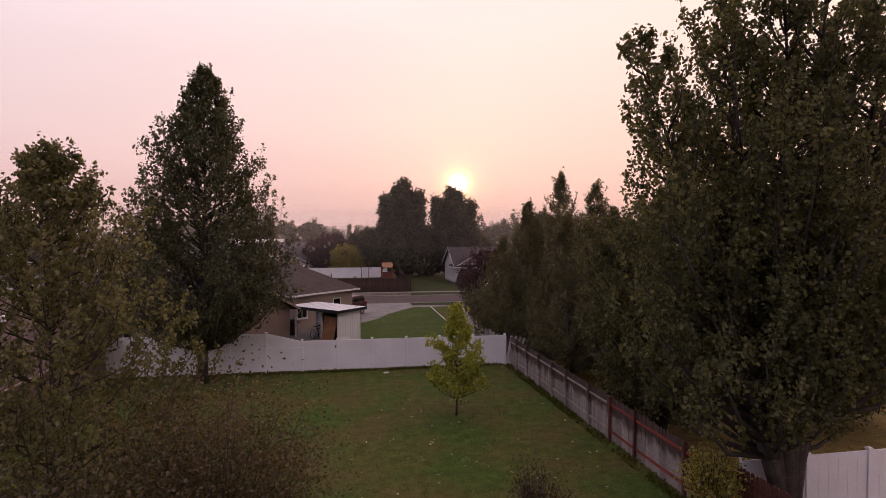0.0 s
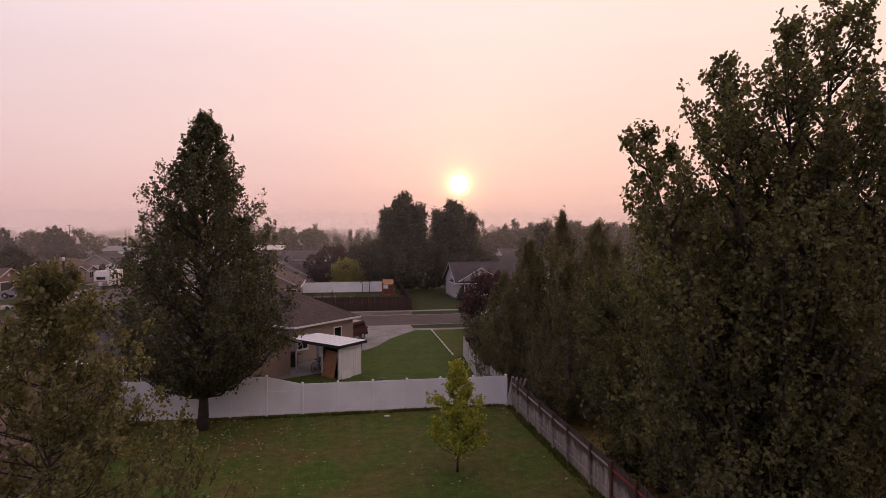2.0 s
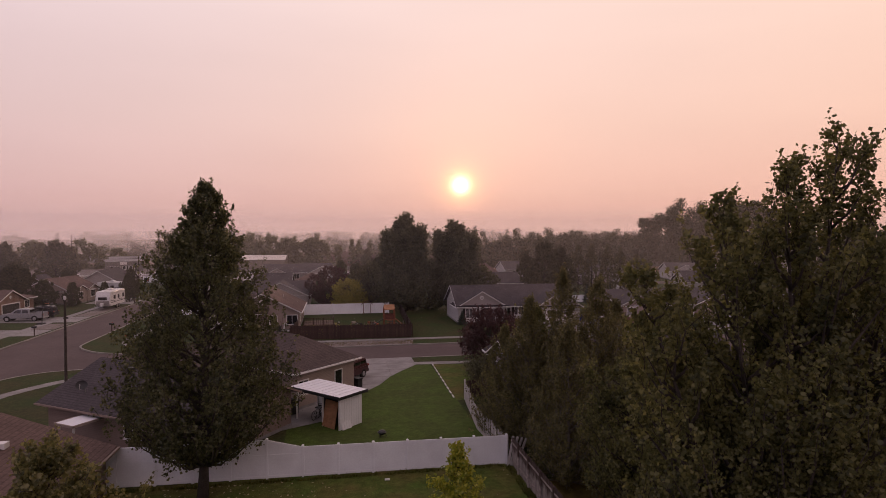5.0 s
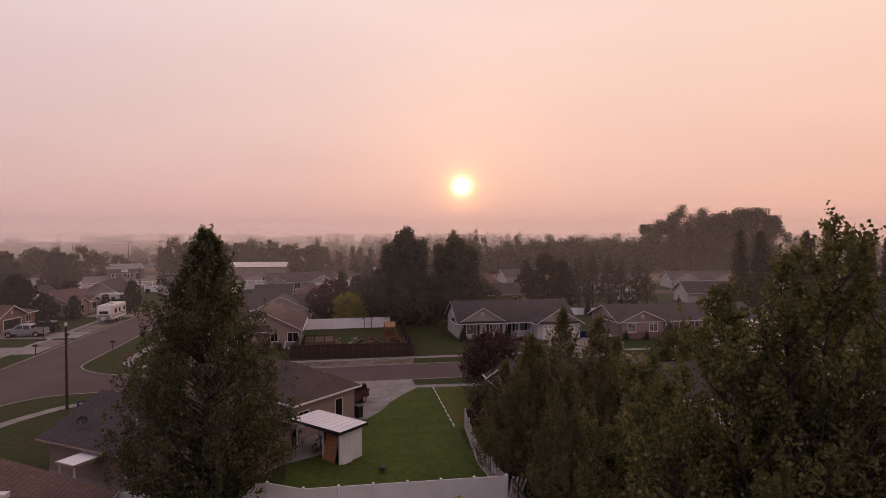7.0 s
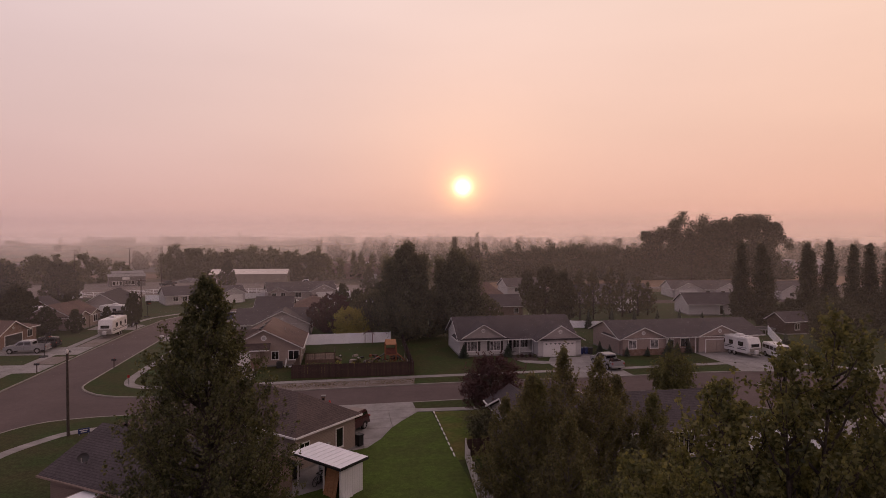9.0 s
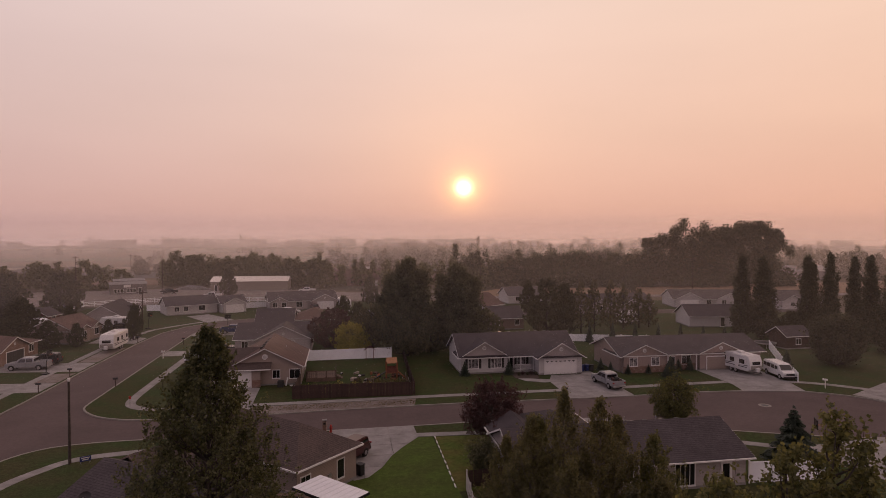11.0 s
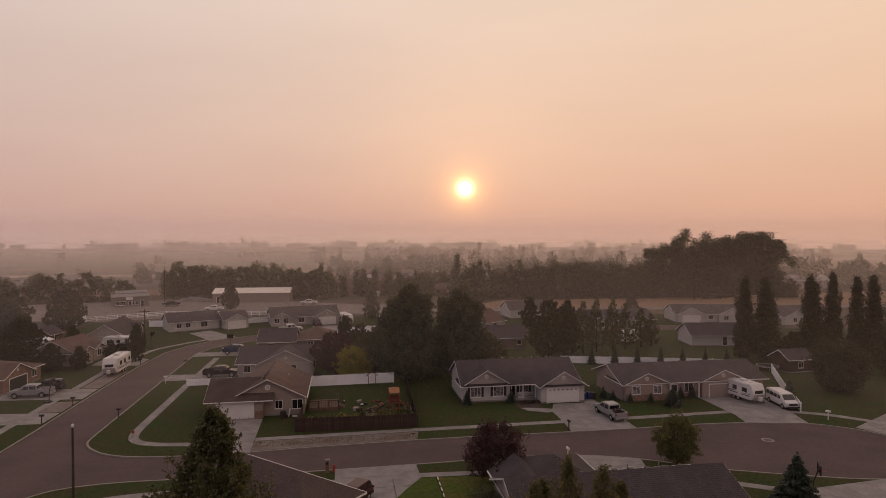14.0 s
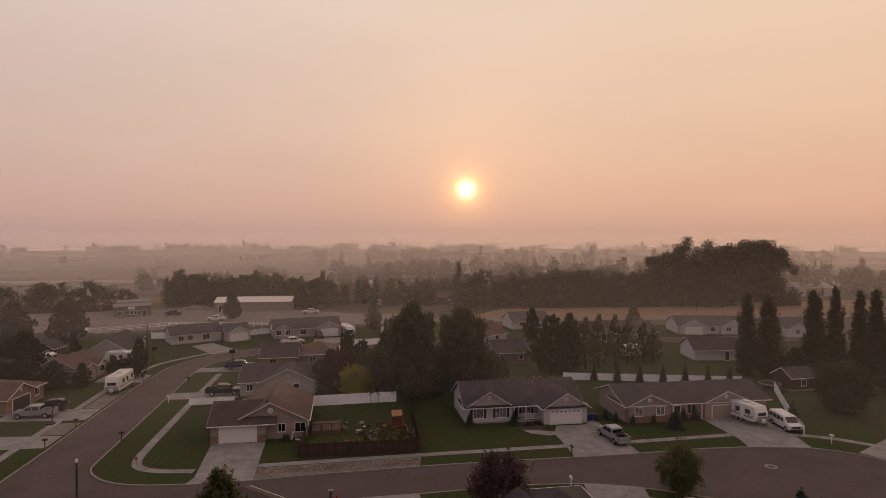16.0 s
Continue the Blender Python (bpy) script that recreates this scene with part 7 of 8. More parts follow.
mailbox(64.6, 69.4, 30, TRIM, "white mailbox post at the cul-de-sac")
mailbox(28.4, 71.2, 0)


def hydrant(x, y, label):
    h = thing("fire_hydrant", label, "fire hydrant", pose(x, y, 0))
    part("barrel", tube(bmesh.new(), [(0, 0, -0.03), (0, 0, 0.06), (0, 0, 0.07), (0, 0, 0.6)], [0.16, 0.16, 0.11, 0.11], 14), RED, h)
    part("bonnet", tube(bmesh.new(), [(0, 0, 0.602), (0, 0, 0.66), (0, 0, 0.78), (0, 0, 0.82)], [0.14, 0.13, 0.07, 0.03], 14), RED, h)
    for s in (-1, 1):
        bm = bmesh.new()
        tube(bm, [(s * 0.1, 0, 0.45), (s * 0.2, 0, 0.45)], [0.06, 0.06], 10)
        part("nozzle", bm, RED, h)


hydrant(-1.1, 62.5, "red fire hydrant by the kerb")
pil = thing("pillar_mailbox", "brown stone mailbox pillar with pale cap beside the hydrant", "mailbox", pose(-1.75, 62.5, 0))
part("pillar", soft(boxes((-0.2, -0.2, -0.05, 0.2, 0.2, 1.25)), 0.02), BRICK, pil)
part("cap", soft(boxes((-0.24, -0.24, 1.252, 0.24, 0.24, 1.36)), 0.02), CONCRETE, pil)
part("box", soft(boxes((-0.12, -0.26, 0.9, 0.12, -0.203, 1.12)), 0.01, 1), BLACK, pil)
sg = thing("marker_post", "low grey marker post with a red reflector at the corner", "marker post", pose(-25.3, 76.3, 0, 0, 0, 25))
part("post", boxes((-0.04, -0.04, -0.1, 0.04, 0.04, 0.85)), CHROME, sg)
part("reflector", soft(boxes((-0.13, -0.07, 0.853, 0.13, 0.07, 1.2)), 0.03), RED, sg, "red reflector")
yard = thing("yard_sign", "low blue yard sign with pale lettering bars", "sign", pose(-22.9, 57.6, 0, 0, 0, 28))
part("board", boxes((-0.45, -0.03, 0.2, 0.45, 0.03, 0.65)), BLUE, yard)
for k, w in enumerate((0.7, 0.5)):
    part("lettering_bar", boxes((-w / 2, -0.045, 0.47 - 0.16 * k, w / 2, -0.031, 0.55 - 0.16 * k)), TRIM, yard)
for s in (-0.36, 0.36):
    part("stake", boxes((s - 0.03, -0.025, -0.1, s + 0.03, 0.025, 0.2)), CHROME, yard)


def hoop(x, y, rot):
    b = thing("basketball_hoop", "portable basketball hoop with dark backboard", "basketball hoop", pose(x, y, 0.02, 0, 0, rot))
    part("base", soft(boxes((-0.4, 0.3, 0, 0.4, 1.2, 0.2)), 0.05), BLACK, b)
    part("pole", tube(bmesh.new(), [(0, 0.6, 0.15), (0, 0.5, 2.0), (0, 0.15, 3.1)], [0.06] * 3, 8), METAL_DARK, b)
    part("backboard", boxes((-0.6, 0.05, 2.8, 0.6, 0.1, 3.6)), GLASS, b)
    part("backboard_edge", boxes((-0.63, 0.03, 2.76, -0.602, 0.12, 3.64), (0.602, 0.03, 2.76, 0.63, 0.12, 3.64), (-0.6, 0.03, 2.76, 0.6, 0.12, 2.797), (-0.6, 0.03, 3.603, 0.6, 0.12, 3.64)), BLACK, b)
    pts = [Vector((0.23 * math.cos(k * math.pi / 8), -0.22 + 0.23 * math.sin(k * math.pi / 8), 3.05)) for k in range(17)]
    part("rim", tube(bmesh.new(), pts, [0.012] * 17, 5), ORANGE, b)


hoop(-42.7, 95.6, 80)
hoop(-24.2, 132.6, 190)
hoop(43.6, 47.6, 60)
hoop(-41.6, 138.6, 60)


def trampoline(x, y):
    t = thing("trampoline", "round trampoline with pale rim", "trampoline", pose(x, y, 0))
    part("mat", cylinder(bmesh.new(), 0, 0, 0.78, 0.8, 1.7, sides=28), BLACK, t)
    pts = [Vector((1.85 * math.cos(k * math.pi / 16), 1.85 * math.sin(k * math.pi / 16), 0.82)) for k in range(33)]
    part("rim_pad", tube(bmesh.new(), pts, [0.12] * 33, 6), CONCRETE, t)
    for k in range(6):
        c, s = math.cos(k * math.pi / 3), math.sin(k * math.pi / 3)
        part("leg", cylinder(bmesh.new(), 1.85 * c, 1.85 * s, 0, 0.8, 0.03, sides=8), CHROME, t)


trampoline(77.6, 97.4)


def deck():
    d = thing("deck", "brown wooden deck with railing and steps behind the house", "deck", pose(-4.95, 84.6, -0.1))
    for k in range(22):
        part("plank", boxes((0.0, 0.02 + k * 0.19, 0.62, 4.2, 0.19 + k * 0.19, 0.66)), WOOD_DECK, d)
    for x in (0.06, 1.4, 2.8, 4.14):
        part("post", boxes((x - 0.05, 0.0, -0.05, x + 0.05, 0.1, 1.6)), WOOD_DARK, d)
    for y in (1.4, 2.8, 4.15):
        part("post", boxes((4.09, y - 0.05, -0.05, 4.19, y + 0.05, 1.6)), WOOD_DARK, d)
    part("rail", boxes((0, 0.0, 1.55, 4.2, 0.1, 1.62)), WOOD_DARK, d)
    part("rail", boxes((4.09, 0.1, 1.55, 4.19, 4.2, 1.62)), WOOD_DARK, d)
    part("fascia", boxes((0.0, -0.03, 0.1, 4.2, -0.003, 0.62)), WOOD_DECK, d)
    for k in range(15):
        part("baluster", boxes((0.2 + k * 0.27, 0.035, 0.67, 0.23 + k * 0.27, 0.065, 1.55)), WOOD_DARK, d)
    for k in range(3):
        part("step", boxes((4.25 + 0.3 * k, 1.2, 0.0, 4.55 + 0.3 * k, 2.6, 0.48 - 0.16 * k)), WOOD_DECK, d)


deck()


def playset():
    p = thing("playset", "red cedar play tower with orange roof and slide", "playset", pose(7.0, 83.2, 0))
    for x in (-0.75, 0.75):
        for y in (-0.75, 0.75):
            part("post", boxes((x - 0.06, y - 0.06, 0, x + 0.06, y + 0.06, 2.9)), WOOD_WARM, p)
    part("floor", boxes((-0.8, -0.8, 1.3, 0.8, 0.8, 1.38)), WOOD_WARM, p)
    for s in (-1, 1):
        part("panel", boxes((-0.7, s * 0.78 - 0.02, 1.4, 0.7, s * 0.78 + 0.02, 2.0)), WOOD_RED, p)
    part("roof", prism(bmesh.new(), [(-0.8, 2.7), (0, 3.3), (0.8, 2.7), (0.8, 2.78), (0, 3.39), (-0.8, 2.78)], -0.75, 0.75, "x"), WOOD_ORANGE, p, "orange canopy roof")
    part("slide", prism(bmesh.new(), [(-2.9, 0.1), (-0.85, 1.32), (-0.85, 1.42), (-2.9, 0.2)], -0.28, 0.28, "y"), BLACK, p)
    for k in range(5):
        part("rung", boxes((-0.3, -1.15 + 0.08 * k, 0.22 + 0.24 * k, 0.3, -1.07 + 0.08 * k, 0.28 + 0.24 * k)), WOOD_WARM, p)
    for s in (-0.5, 0.5):
        part("ramp_rail", tube(bmesh.new(), [(0.8, s, 1.45), (2.5, s, 0.0)], [0.06, 0.06], 8), WOOD_WARM, p)
    for k in range(6):
        part("ramp_rung", boxes((0.95 + 0.26 * k, -0.5, 1.27 - 0.222 * k, 1.02 + 0.26 * k, 0.5, 1.34 - 0.222 * k)), WOOD_WARM, p)


playset()


def toy(label, x, y, mat, s=0.4, kind="toy"):
    t = thing(kind, label, kind, pose(x, y, 0.02, 0, 0, (x * 37) % 90))
    part("body", soft(boxes((-s, -s * 0.5, 0.1, s, s * 0.5, s * 0.9)), s * 0.15), mat, t)
    part("top", soft(boxes((-s * 0.5, -s * 0.4, s * 0.905, s * 0.5, s * 0.4, s * 1.4)), s * 0.12), mat, t)
    for a in (-0.6, 0.6):
        bm = bmesh.new()
        tube(bm, [(a * s, -s * 0.55, 0.1), (a * s, s * 0.55, 0.1)], [0.1, 0.1], 10)
        part("wheel", bm, BLACK, t)


toy("pale plastic toy on the grass", 2.6, 86.4, WHITE_GEL, 0.24)
toy("blue and white plastic toy on the grass", 1.4, 84.6, BLUE, 0.25)
toy("orange-red plastic toy car", 5.4, 86.0, ORANGE, 0.32)
toy("white plastic toy on the lawn", 0.0, 88.6, WHITE_GEL, 0.2)
toy("grey plastic box by the garden", 3.4, 84.0, KERB, 0.24)


def raised_bed(x, y, rot, w, d, seed):
    """A box of weathered boards filled with soil, with stakes and straggling plants."""
    b = thing("raised_bed", "raised garden bed of weathered boards with straggling plants", "garden bed", pose(x, y, 0, 0, 0, rot), "raised beds")
    for s in (-1, 1):
        part("board", boxes((-w, s * d - 0.03, -0.02, w, s * d + 0.03, 0.30)), WOOD_PALE, b)
        part("board", boxes((s * w - 0.03, -d + 0.033, -0.02, s * w + 0.03, d - 0.033, 0.30)), WOOD_PALE, b)
        part("cap_board", boxes((-w - 0.05, s * d - 0.08, 0.303, w + 0.05, s * d + 0.08, 0.34)), WOOD_PALE, b)
    part("soil", boxes((-w + 0.035, -d + 0.035, -0.02, w - 0.035, d - 0.035, 0.24)), MULCH, b)
    rng = np.random.default_rng(seed)
    for k in range(3):
        part("stake", boxes((-w + 0.5 * w * (k + 0.8), -0.02, 0.2, -w + 0.5 * w * (k + 0.8) + 0.04, 0.02, rng.uniform(0.7, 1.3))), WOOD_PALE, b)
    p = rng.normal(size=(260, 3)) * np.array([w * 0.45, d * 0.4, 0.16]) + np.array([0, 0, 0.42])
    p = np.clip(p, [-w, -d, 0.26], [w, d, 1.0])
    part("foliage", quads_mesh("foliage", leaf_quads(p, 0.12, rng, 0.2)), LEAF_OLIVE if seed % 2 else LEAF_BRONZE, b)


for k, (x, y, r, w, d) in enumerate(((4.0, 81.7, 4, 0.95, 0.45), (6.2, 81.4, -3, 0.85, 0.45), (8.5, 81.3, 2, 0.9, 0.45), (4.6, 83.3, -8, 0.8, 0.45), (9.0, 83.4, 88, 0.8, 0.4))):
    raised_bed(x, y, r, w, d, 300 + k)
arb = thing("garden_arbor", "small brown wooden garden arbor before the white fence", "arbor", pose(4.6, 97.9, 0))
for s in (-0.6, 0.6):
    part("post", boxes((s - 0.05, -0.05, 0, s + 0.05, 0.05, 1.7)), WOOD_RED, arb)
part("roof", prism(bmesh.new(), [(-0.95, 1.65), (0, 2.3), (0.95, 1.65), (0.95, 1.72), (0, 2.38), (-0.95, 1.72)], -0.3, 0.3, "y"), WOOD_RED, arb)
ac = thing("air_conditioner", "dark air conditioner unit beside the house wall", "air conditioner", pose(-8.2, 82.6, 0))
part("cabinet", soft(boxes((-0.4, -0.4, 0.02, 0.4, 0.4, 0.85)), 0.03), METAL_DARK, ac)
part("fan_grille", cylinder(bmesh.new(), 0, 0, 0.852, 0.88, 0.32), BLACK, ac)
for k, r in enumerate((20, -35)):
    pp = part("drain_pipe", tube(bmesh.new(), [(0, 0, 0.0), (0, 0, 1.1), (0, 0, 1.15)], [0.1, 0.1, 0.12], 12), TRIM)
    pp.matrix_basis = pose(-7.5 + 0.55 * k, 82.7, 0.06 if not k else 0.1, 0, 12 if not k else 82, r)
    tagged(pp, "white plastic pipe lying by the house", "pipe", "white pipes")
cooler = thing("well_cover", "grey utility box on the lawn", "utility box", pose(38.4, 78.4, 0))
part("cabinet", soft(boxes((-0.35, -0.3, 0.0, 0.35, 0.3, 0.6)), 0.04), CHROME, cooler)
part("lid", soft(boxes((-0.4, -0.35, 0.602, 0.4, 0.35, 0.7)), 0.03), CONCRETE, cooler)

# ---------------------------------------------------------------- planting across the street
for i, (x, y) in enumerate(((17.9, 84.6), (24.6, 84.4))):
    spruce("evergreen_shrub", "clipped conical evergreen beside the front windows", (x, y, 0), 2.1, 0.95, 60 + i, NEEDLE, 4200, "clipped evergreens")
for i, (x, y, h) in enumerate(((47.4, 107.4, 3.2), (51.6, 106.2, 3.4), (55.6, 104.9, 3.3), (59.7, 103.6, 3.2), (63.6, 102.5, 3.4), (67.6, 101.4, 3.0), (71.4, 100.4, 3.3))):
    spruce("cypress", "dark columnar cypress before the white fence", (x, y, 0), h * 1.18, 0.85, 70 + i, NEEDLE, 4500, "cypress row")
for i, (x, y, h) in enumerate(((39.2, 84.5, 1.9), (40.2, 83.2, 1.6), (42.2, 81.6, 1.5), (45.4, 81.4, 1.4), (48.6, 81.6, 1.5), (51.0, 82.6, 1.8), (52.8, 82.4, 2.0), (66.4, 78.6, 3.4))):
    spruce("evergreen_shrub", "small dark conical evergreen by the brown house", (x, y, 0), h, h * 0.40, 80 + i, NEEDLE, 3200, "evergreens by the brown house")
spruce("spruce", "small blue spruce on the front lawn", (47.5, 78.9, 0), 3.0, 1.4, 90, count=8000)
for i in range(14):
    shrub("flower", "tall straggling garden plants behind the fence", (-4.9 + i * 0.66, 77.0 + 0.7 * (i % 3), 0.04), 1.1 + 0.25 * (i % 4), 0.55, (LEAF_OLIVE, LEAF_YELLOW, LEAF_COTTON)[i % 3], 100 + i, 600, 0.11, "plant", "garden plants")
for i in range(5):
    shrub("flower", "low purple and green bedding plant", (25.8 + i * 0.65, 83.2 + 0.35 * (i % 2), 0.05), 0.5, 0.35, LEAF_PURPLE if i % 2 else LEAF_DARK, 120 + i, 260, 0.1, "plant", "bedding plants")
tall_pop = limbed_tree("poplar", "tall narrow columnar poplar, one of a row", (79.8, 106.8, 0), 16.2, 1.5, LEAF_DEEP, 130, "column", 0.03, 120, 9, 14, 0.27, 0.18, ascend=3.0, reach=1.25, inner=0.2, ragged=0.3, up=2.6, group="columnar poplars")
rr = random.Random(5)
for x, y, h in ((82.8, 105.0, 16.2), (86.0, 107.4, 13.8), (99.8, 112.5, 16.2), (102.2, 114.0, 14.6), (104.9, 112.0, 16.8), (111.4, 112.4, 15.8), (116.2, 113.0, 16.0), (120.5, 112.0, 15.2), (126.0, 111.0, 15.0)):
    copy_thing(tall_pop, pose(x, y, 0, 0, 0, rr.uniform(0, 360)) @ Matrix.Diagonal((rr.uniform(0.85, 1.05), rr.uniform(0.85, 1.05), h / 16.6, 1)))
broad = tree("tree", "dusty green broadleaf tree in a far yard", (41.6, 115.6, 0), 11.8, 4.0, LEAF_DEEP, 131, "poplar", 0.03, 50, 14000, 0.34, 0.2, 1, far=True, lift=0.7, rise=1.8, shoot=1.2, group="far yard trees")
for x, y, h, w in ((45.8, 117.2, 10.5, 0.8), (-87, 173, 11.0, 1.0), (-72, 167, 11.5, 1.0), (-73, 175, 10, 0.9), (-61, 117, 5.5, 1.2), (-71, 145, 7, 1.3), (-66, 139, 6.0, 1.2), (-84, 165, 9, 1.2), (-90, 160, 9, 1.2), (-78, 152, 7, 1.3), (-57.9, 138.8, 5.6, 0.8), (-43.9, 135.6, 6.0, 0.8), (-48.4, 118.6, 4.4, 0.95), (-40.6, 124.6, 5.6, 0.72), (-56.5, 116.4, 5.6, 1.5), (-53.0, 118.0, 5.0, 1.3), (-60.0, 118.5, 5.2, 1.3), (-46.9, 129.4, 3.6, 0.9), (83.0, 160.5, 8.0, 0.8),
                   (88, 97, 5.0, 1.2), (96, 103, 6.5, 1.2), (104, 101, 6.0, 1.2), (112, 104, 7.0, 1.2), (92, 108, 5.0, 1.3), (100, 108, 5.5, 1.3), (108, 108, 6.0, 1.3), (116, 100, 8, 1.2), (8.4, 178.5, 8.6, 0.75), (11.6, 171.0, 4.4, 0.5), (-38.0, 210.0, 9.6, 0.8), (3.2, 118.0, 7.4, 0.8), (8.0, 121, 8.6, 0.9), (26.0, 120.0, 8.0, 0.8), (49.4, 152.0, 8.8, 0.75), (57.5, 145.5, 8.2, 0.8), (95.0, 88.0, 9.0, 1.0), (103.0, 96.0, 8.0, 1.0), (0.4, 130, 7.5, .8), (-3.2, 116.5, 6.0, 0.7)):
    copy_thing(broad, pose(x, y, 0, 0, 0, rr.uniform(0, 360)) @ Matrix.Diagonal((w * h / 11.8 * 1.15, w * h / 11.8 * 1.15, h / 11.8, 1)))
thin = tree("tree", "thin open fir-like tree in the far row", (53.6, 119.0, 0), 11.4, 2.2, LEAF_DARK, 132, "pyramid", 0.08, 50, 5200, 0.24, 0.13, 1, lift=0.45, gap=0.2, group="far row trees")
for x, y, h in ((50.2, 118.2, 11.0), (57.6, 119.6, 11.2), (61.2, 121.0, 10.4), (65.8, 122.6, 8.8), (68.4, 123.0, 7.6)):
    copy_thing(thin, pose(x, y, 0, 0, 0, rr.uniform(0, 360)) @ Matrix.Diagonal((1.0, 1.0, h / 11.4, 1)))

# ---------------------------------------------------------------- the wooded distance


def woods(name, label, spots, mat, per, leaf, seed, conifers=0.0):
    """Far trees that nobody could count: clumped crowns joined in one mesh."""
    rng = np.random.default_rng(seed)
    out = []
    for x, y, h, r in spots:
        k = 34
        u = rng.uniform(0.03, 1, k)
        a = rng.uniform(0, 2 * math.pi, k)
        if rng.uniform() < conifers:
            q = 0.75 * r * (1.05 - u) * np.sqrt(rng.uniform(0.1, 1, k))
            h *= 1.25
        else:
            q = r * np.sqrt(np.clip(1 - (u * 1.15 - 0.30) ** 2 / 0.76, 0.05, 1)) * np.sqrt(rng.uniform(0.1, 1, k))
        c = np.stack([x + np.cos(a) * q, y + np.sin(a) * q, h * u], 1)
        pick = rng.integers(0, k, per)
        p = c[pick] + np.clip(rng.normal(size=(per, 3)), -1.8, 1.8) * np.array([r * 0.15, r * 0.15, h * 0.055])
        p[:, 2] = np.maximum(p[:, 2], 0.2)
        out.append(leaf_quads(p, leaf * 1.3, rng, 0.2, 0.85).reshape(-1, 4, 3)[:, 1:].reshape(-1, 3))
    ob = part(name, quads_mesh(name, np.concatenate(out), 3), mat)
    return tagged(ob, label, "woods", kind="stuff")


def row(x0, y0, x1, y1, n, h0, h1, r0, r1, seed, wob=4.0):
    g = random.Random(seed)
    return [(x0 + (x1 - x0) * (i + g.uniform(-0.3, 0.3)) / n, y0 + (y1 - y0) * i / n + g.uniform(-wob, wob), g.uniform(h0, h1), g.uniform(r0, r1)) for i in range(n + 1)]


def scatter(n, x0, x1, y0, y1, h0, h1, seed, lines=0):
    """Trees strewn over a stretch of country, some of them in short lines."""
    g = random.Random(seed)
    out = []
    while len(out) < n:
        x, y = g.uniform(x0, x1), g.uniform(y0, y1)
        run = g.choice((1, 1, 2, 3, 5, 8)) if lines else 1
        tall = g.uniform(h0, h1)
        for k in range(run):
            h = tall * g.uniform(0.75, 1.15)
            out.append((x + k * h * 0.62 + g.uniform(-1, 1), y + g.uniform(-2, 2), h, h * g.uniform(0.30, 0.48)))
    return out


woods("tree_belt", "dense dark belt of low trees behind the field", row(46, 232, 124, 222, 36, 8, 14.5, 3, 5.5, 1), LEAF_DEEP, 1500, 0.62, 201, 0.05)
woods("tree_belt", "great dark cottonwoods towering over the belt", [(127, 226, 19, 6.5), (133, 222, 22.5, 7.5), (140, 224, 25.5, 8), (147, 221, 24.5, 8), (152.5, 224, 22.5, 7.5), (158, 220, 23.5, 7.5), (165, 222, 24.5, 8), (172, 219, 25, 8), (177, 217, 21.5, 6.5)], LEAF_DEEP, 11000, 0.62, 202)
woods("tree_belt", "dark belt of trees behind the gravel yard", row(-72, 262, -8, 240, 26, 8, 13.5, 3.4, 5.5, 3), LEAF_DARK, 1500, 0.62, 203)
woods("tree_belt", "dark trees at the west edge of the houses", row(-150, 236, -84, 246, 16, 7, 11, 3.5, 5, 4), LEAF_DARK, 1400, 0.6, 204)
woods("tree_belt", "scattered trees along the gravel road", scatter(34, -14, 46, 224, 262, 5, 10, 77, 1), LEAF_DARK, 700, 0.6, 210, 0.3)
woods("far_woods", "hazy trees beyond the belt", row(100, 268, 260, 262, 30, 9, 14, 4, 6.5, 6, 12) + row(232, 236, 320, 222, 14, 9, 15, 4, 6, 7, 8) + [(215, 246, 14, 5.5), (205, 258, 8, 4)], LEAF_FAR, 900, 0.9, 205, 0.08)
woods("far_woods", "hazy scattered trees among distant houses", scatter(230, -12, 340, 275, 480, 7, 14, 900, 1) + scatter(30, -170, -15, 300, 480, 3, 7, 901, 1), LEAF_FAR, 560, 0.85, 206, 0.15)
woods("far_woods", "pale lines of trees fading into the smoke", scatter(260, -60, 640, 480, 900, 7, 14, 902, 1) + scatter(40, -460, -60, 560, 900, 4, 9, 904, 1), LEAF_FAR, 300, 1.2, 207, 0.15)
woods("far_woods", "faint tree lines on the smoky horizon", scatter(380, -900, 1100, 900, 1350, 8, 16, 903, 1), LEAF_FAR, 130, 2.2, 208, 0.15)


def far_house(label, x, y, rot, w, d, wall_mat, roof_mat, group):
    """A house far off in the smoke: walls, gabled roof, one front wing and its openings."""
    h = thing("house", label, "house", pose(x, y, -0.1, 0, 0, rot), group)
    part("wall", boxes((0, 0, 0, w, d, 2.7)), wall_mat, h)
    part("roof", prism(bmesh.new(), [(-0.5, 2.6), (d / 2, 4.7), (d + 0.5, 2.6), (d / 2, 4.9)], -0.4, w + 0.4, "x"), roof_mat, h)
    part("wing", boxes((w * 0.6, -1.5, 0, w * 0.95, 0.0, 2.7)), wall_mat, h)
    part("wing_roof", prism(bmesh.new(), [(w * 0.56, 2.6), (w * 0.775, 4.1), (w * 0.99, 2.6), (w * 0.775, 4.25)], -1.9, d * 0.5, "y"), roof_mat, h)
    part("garage_door", boxes((w * 0.64, -1.56, 0.1, w * 0.91, -1.503, 2.2)), TRIM, h)
    for k in (0.12, 0.36):
        part("window", boxes((w * k, -0.06, 1.0, w * k + 1.4, -0.003, 2.2)), GLASS, h)


for x, y, r in ((2, 246, 0), (22, 258, 10), (-6, 276, 0), (34, 246, -8)):
    far_house("brown bungalow beyond the gravel road", x, y, r, 14, 9, SIDING_BROWN, SHINGLE_TAN, "houses beyond the road")
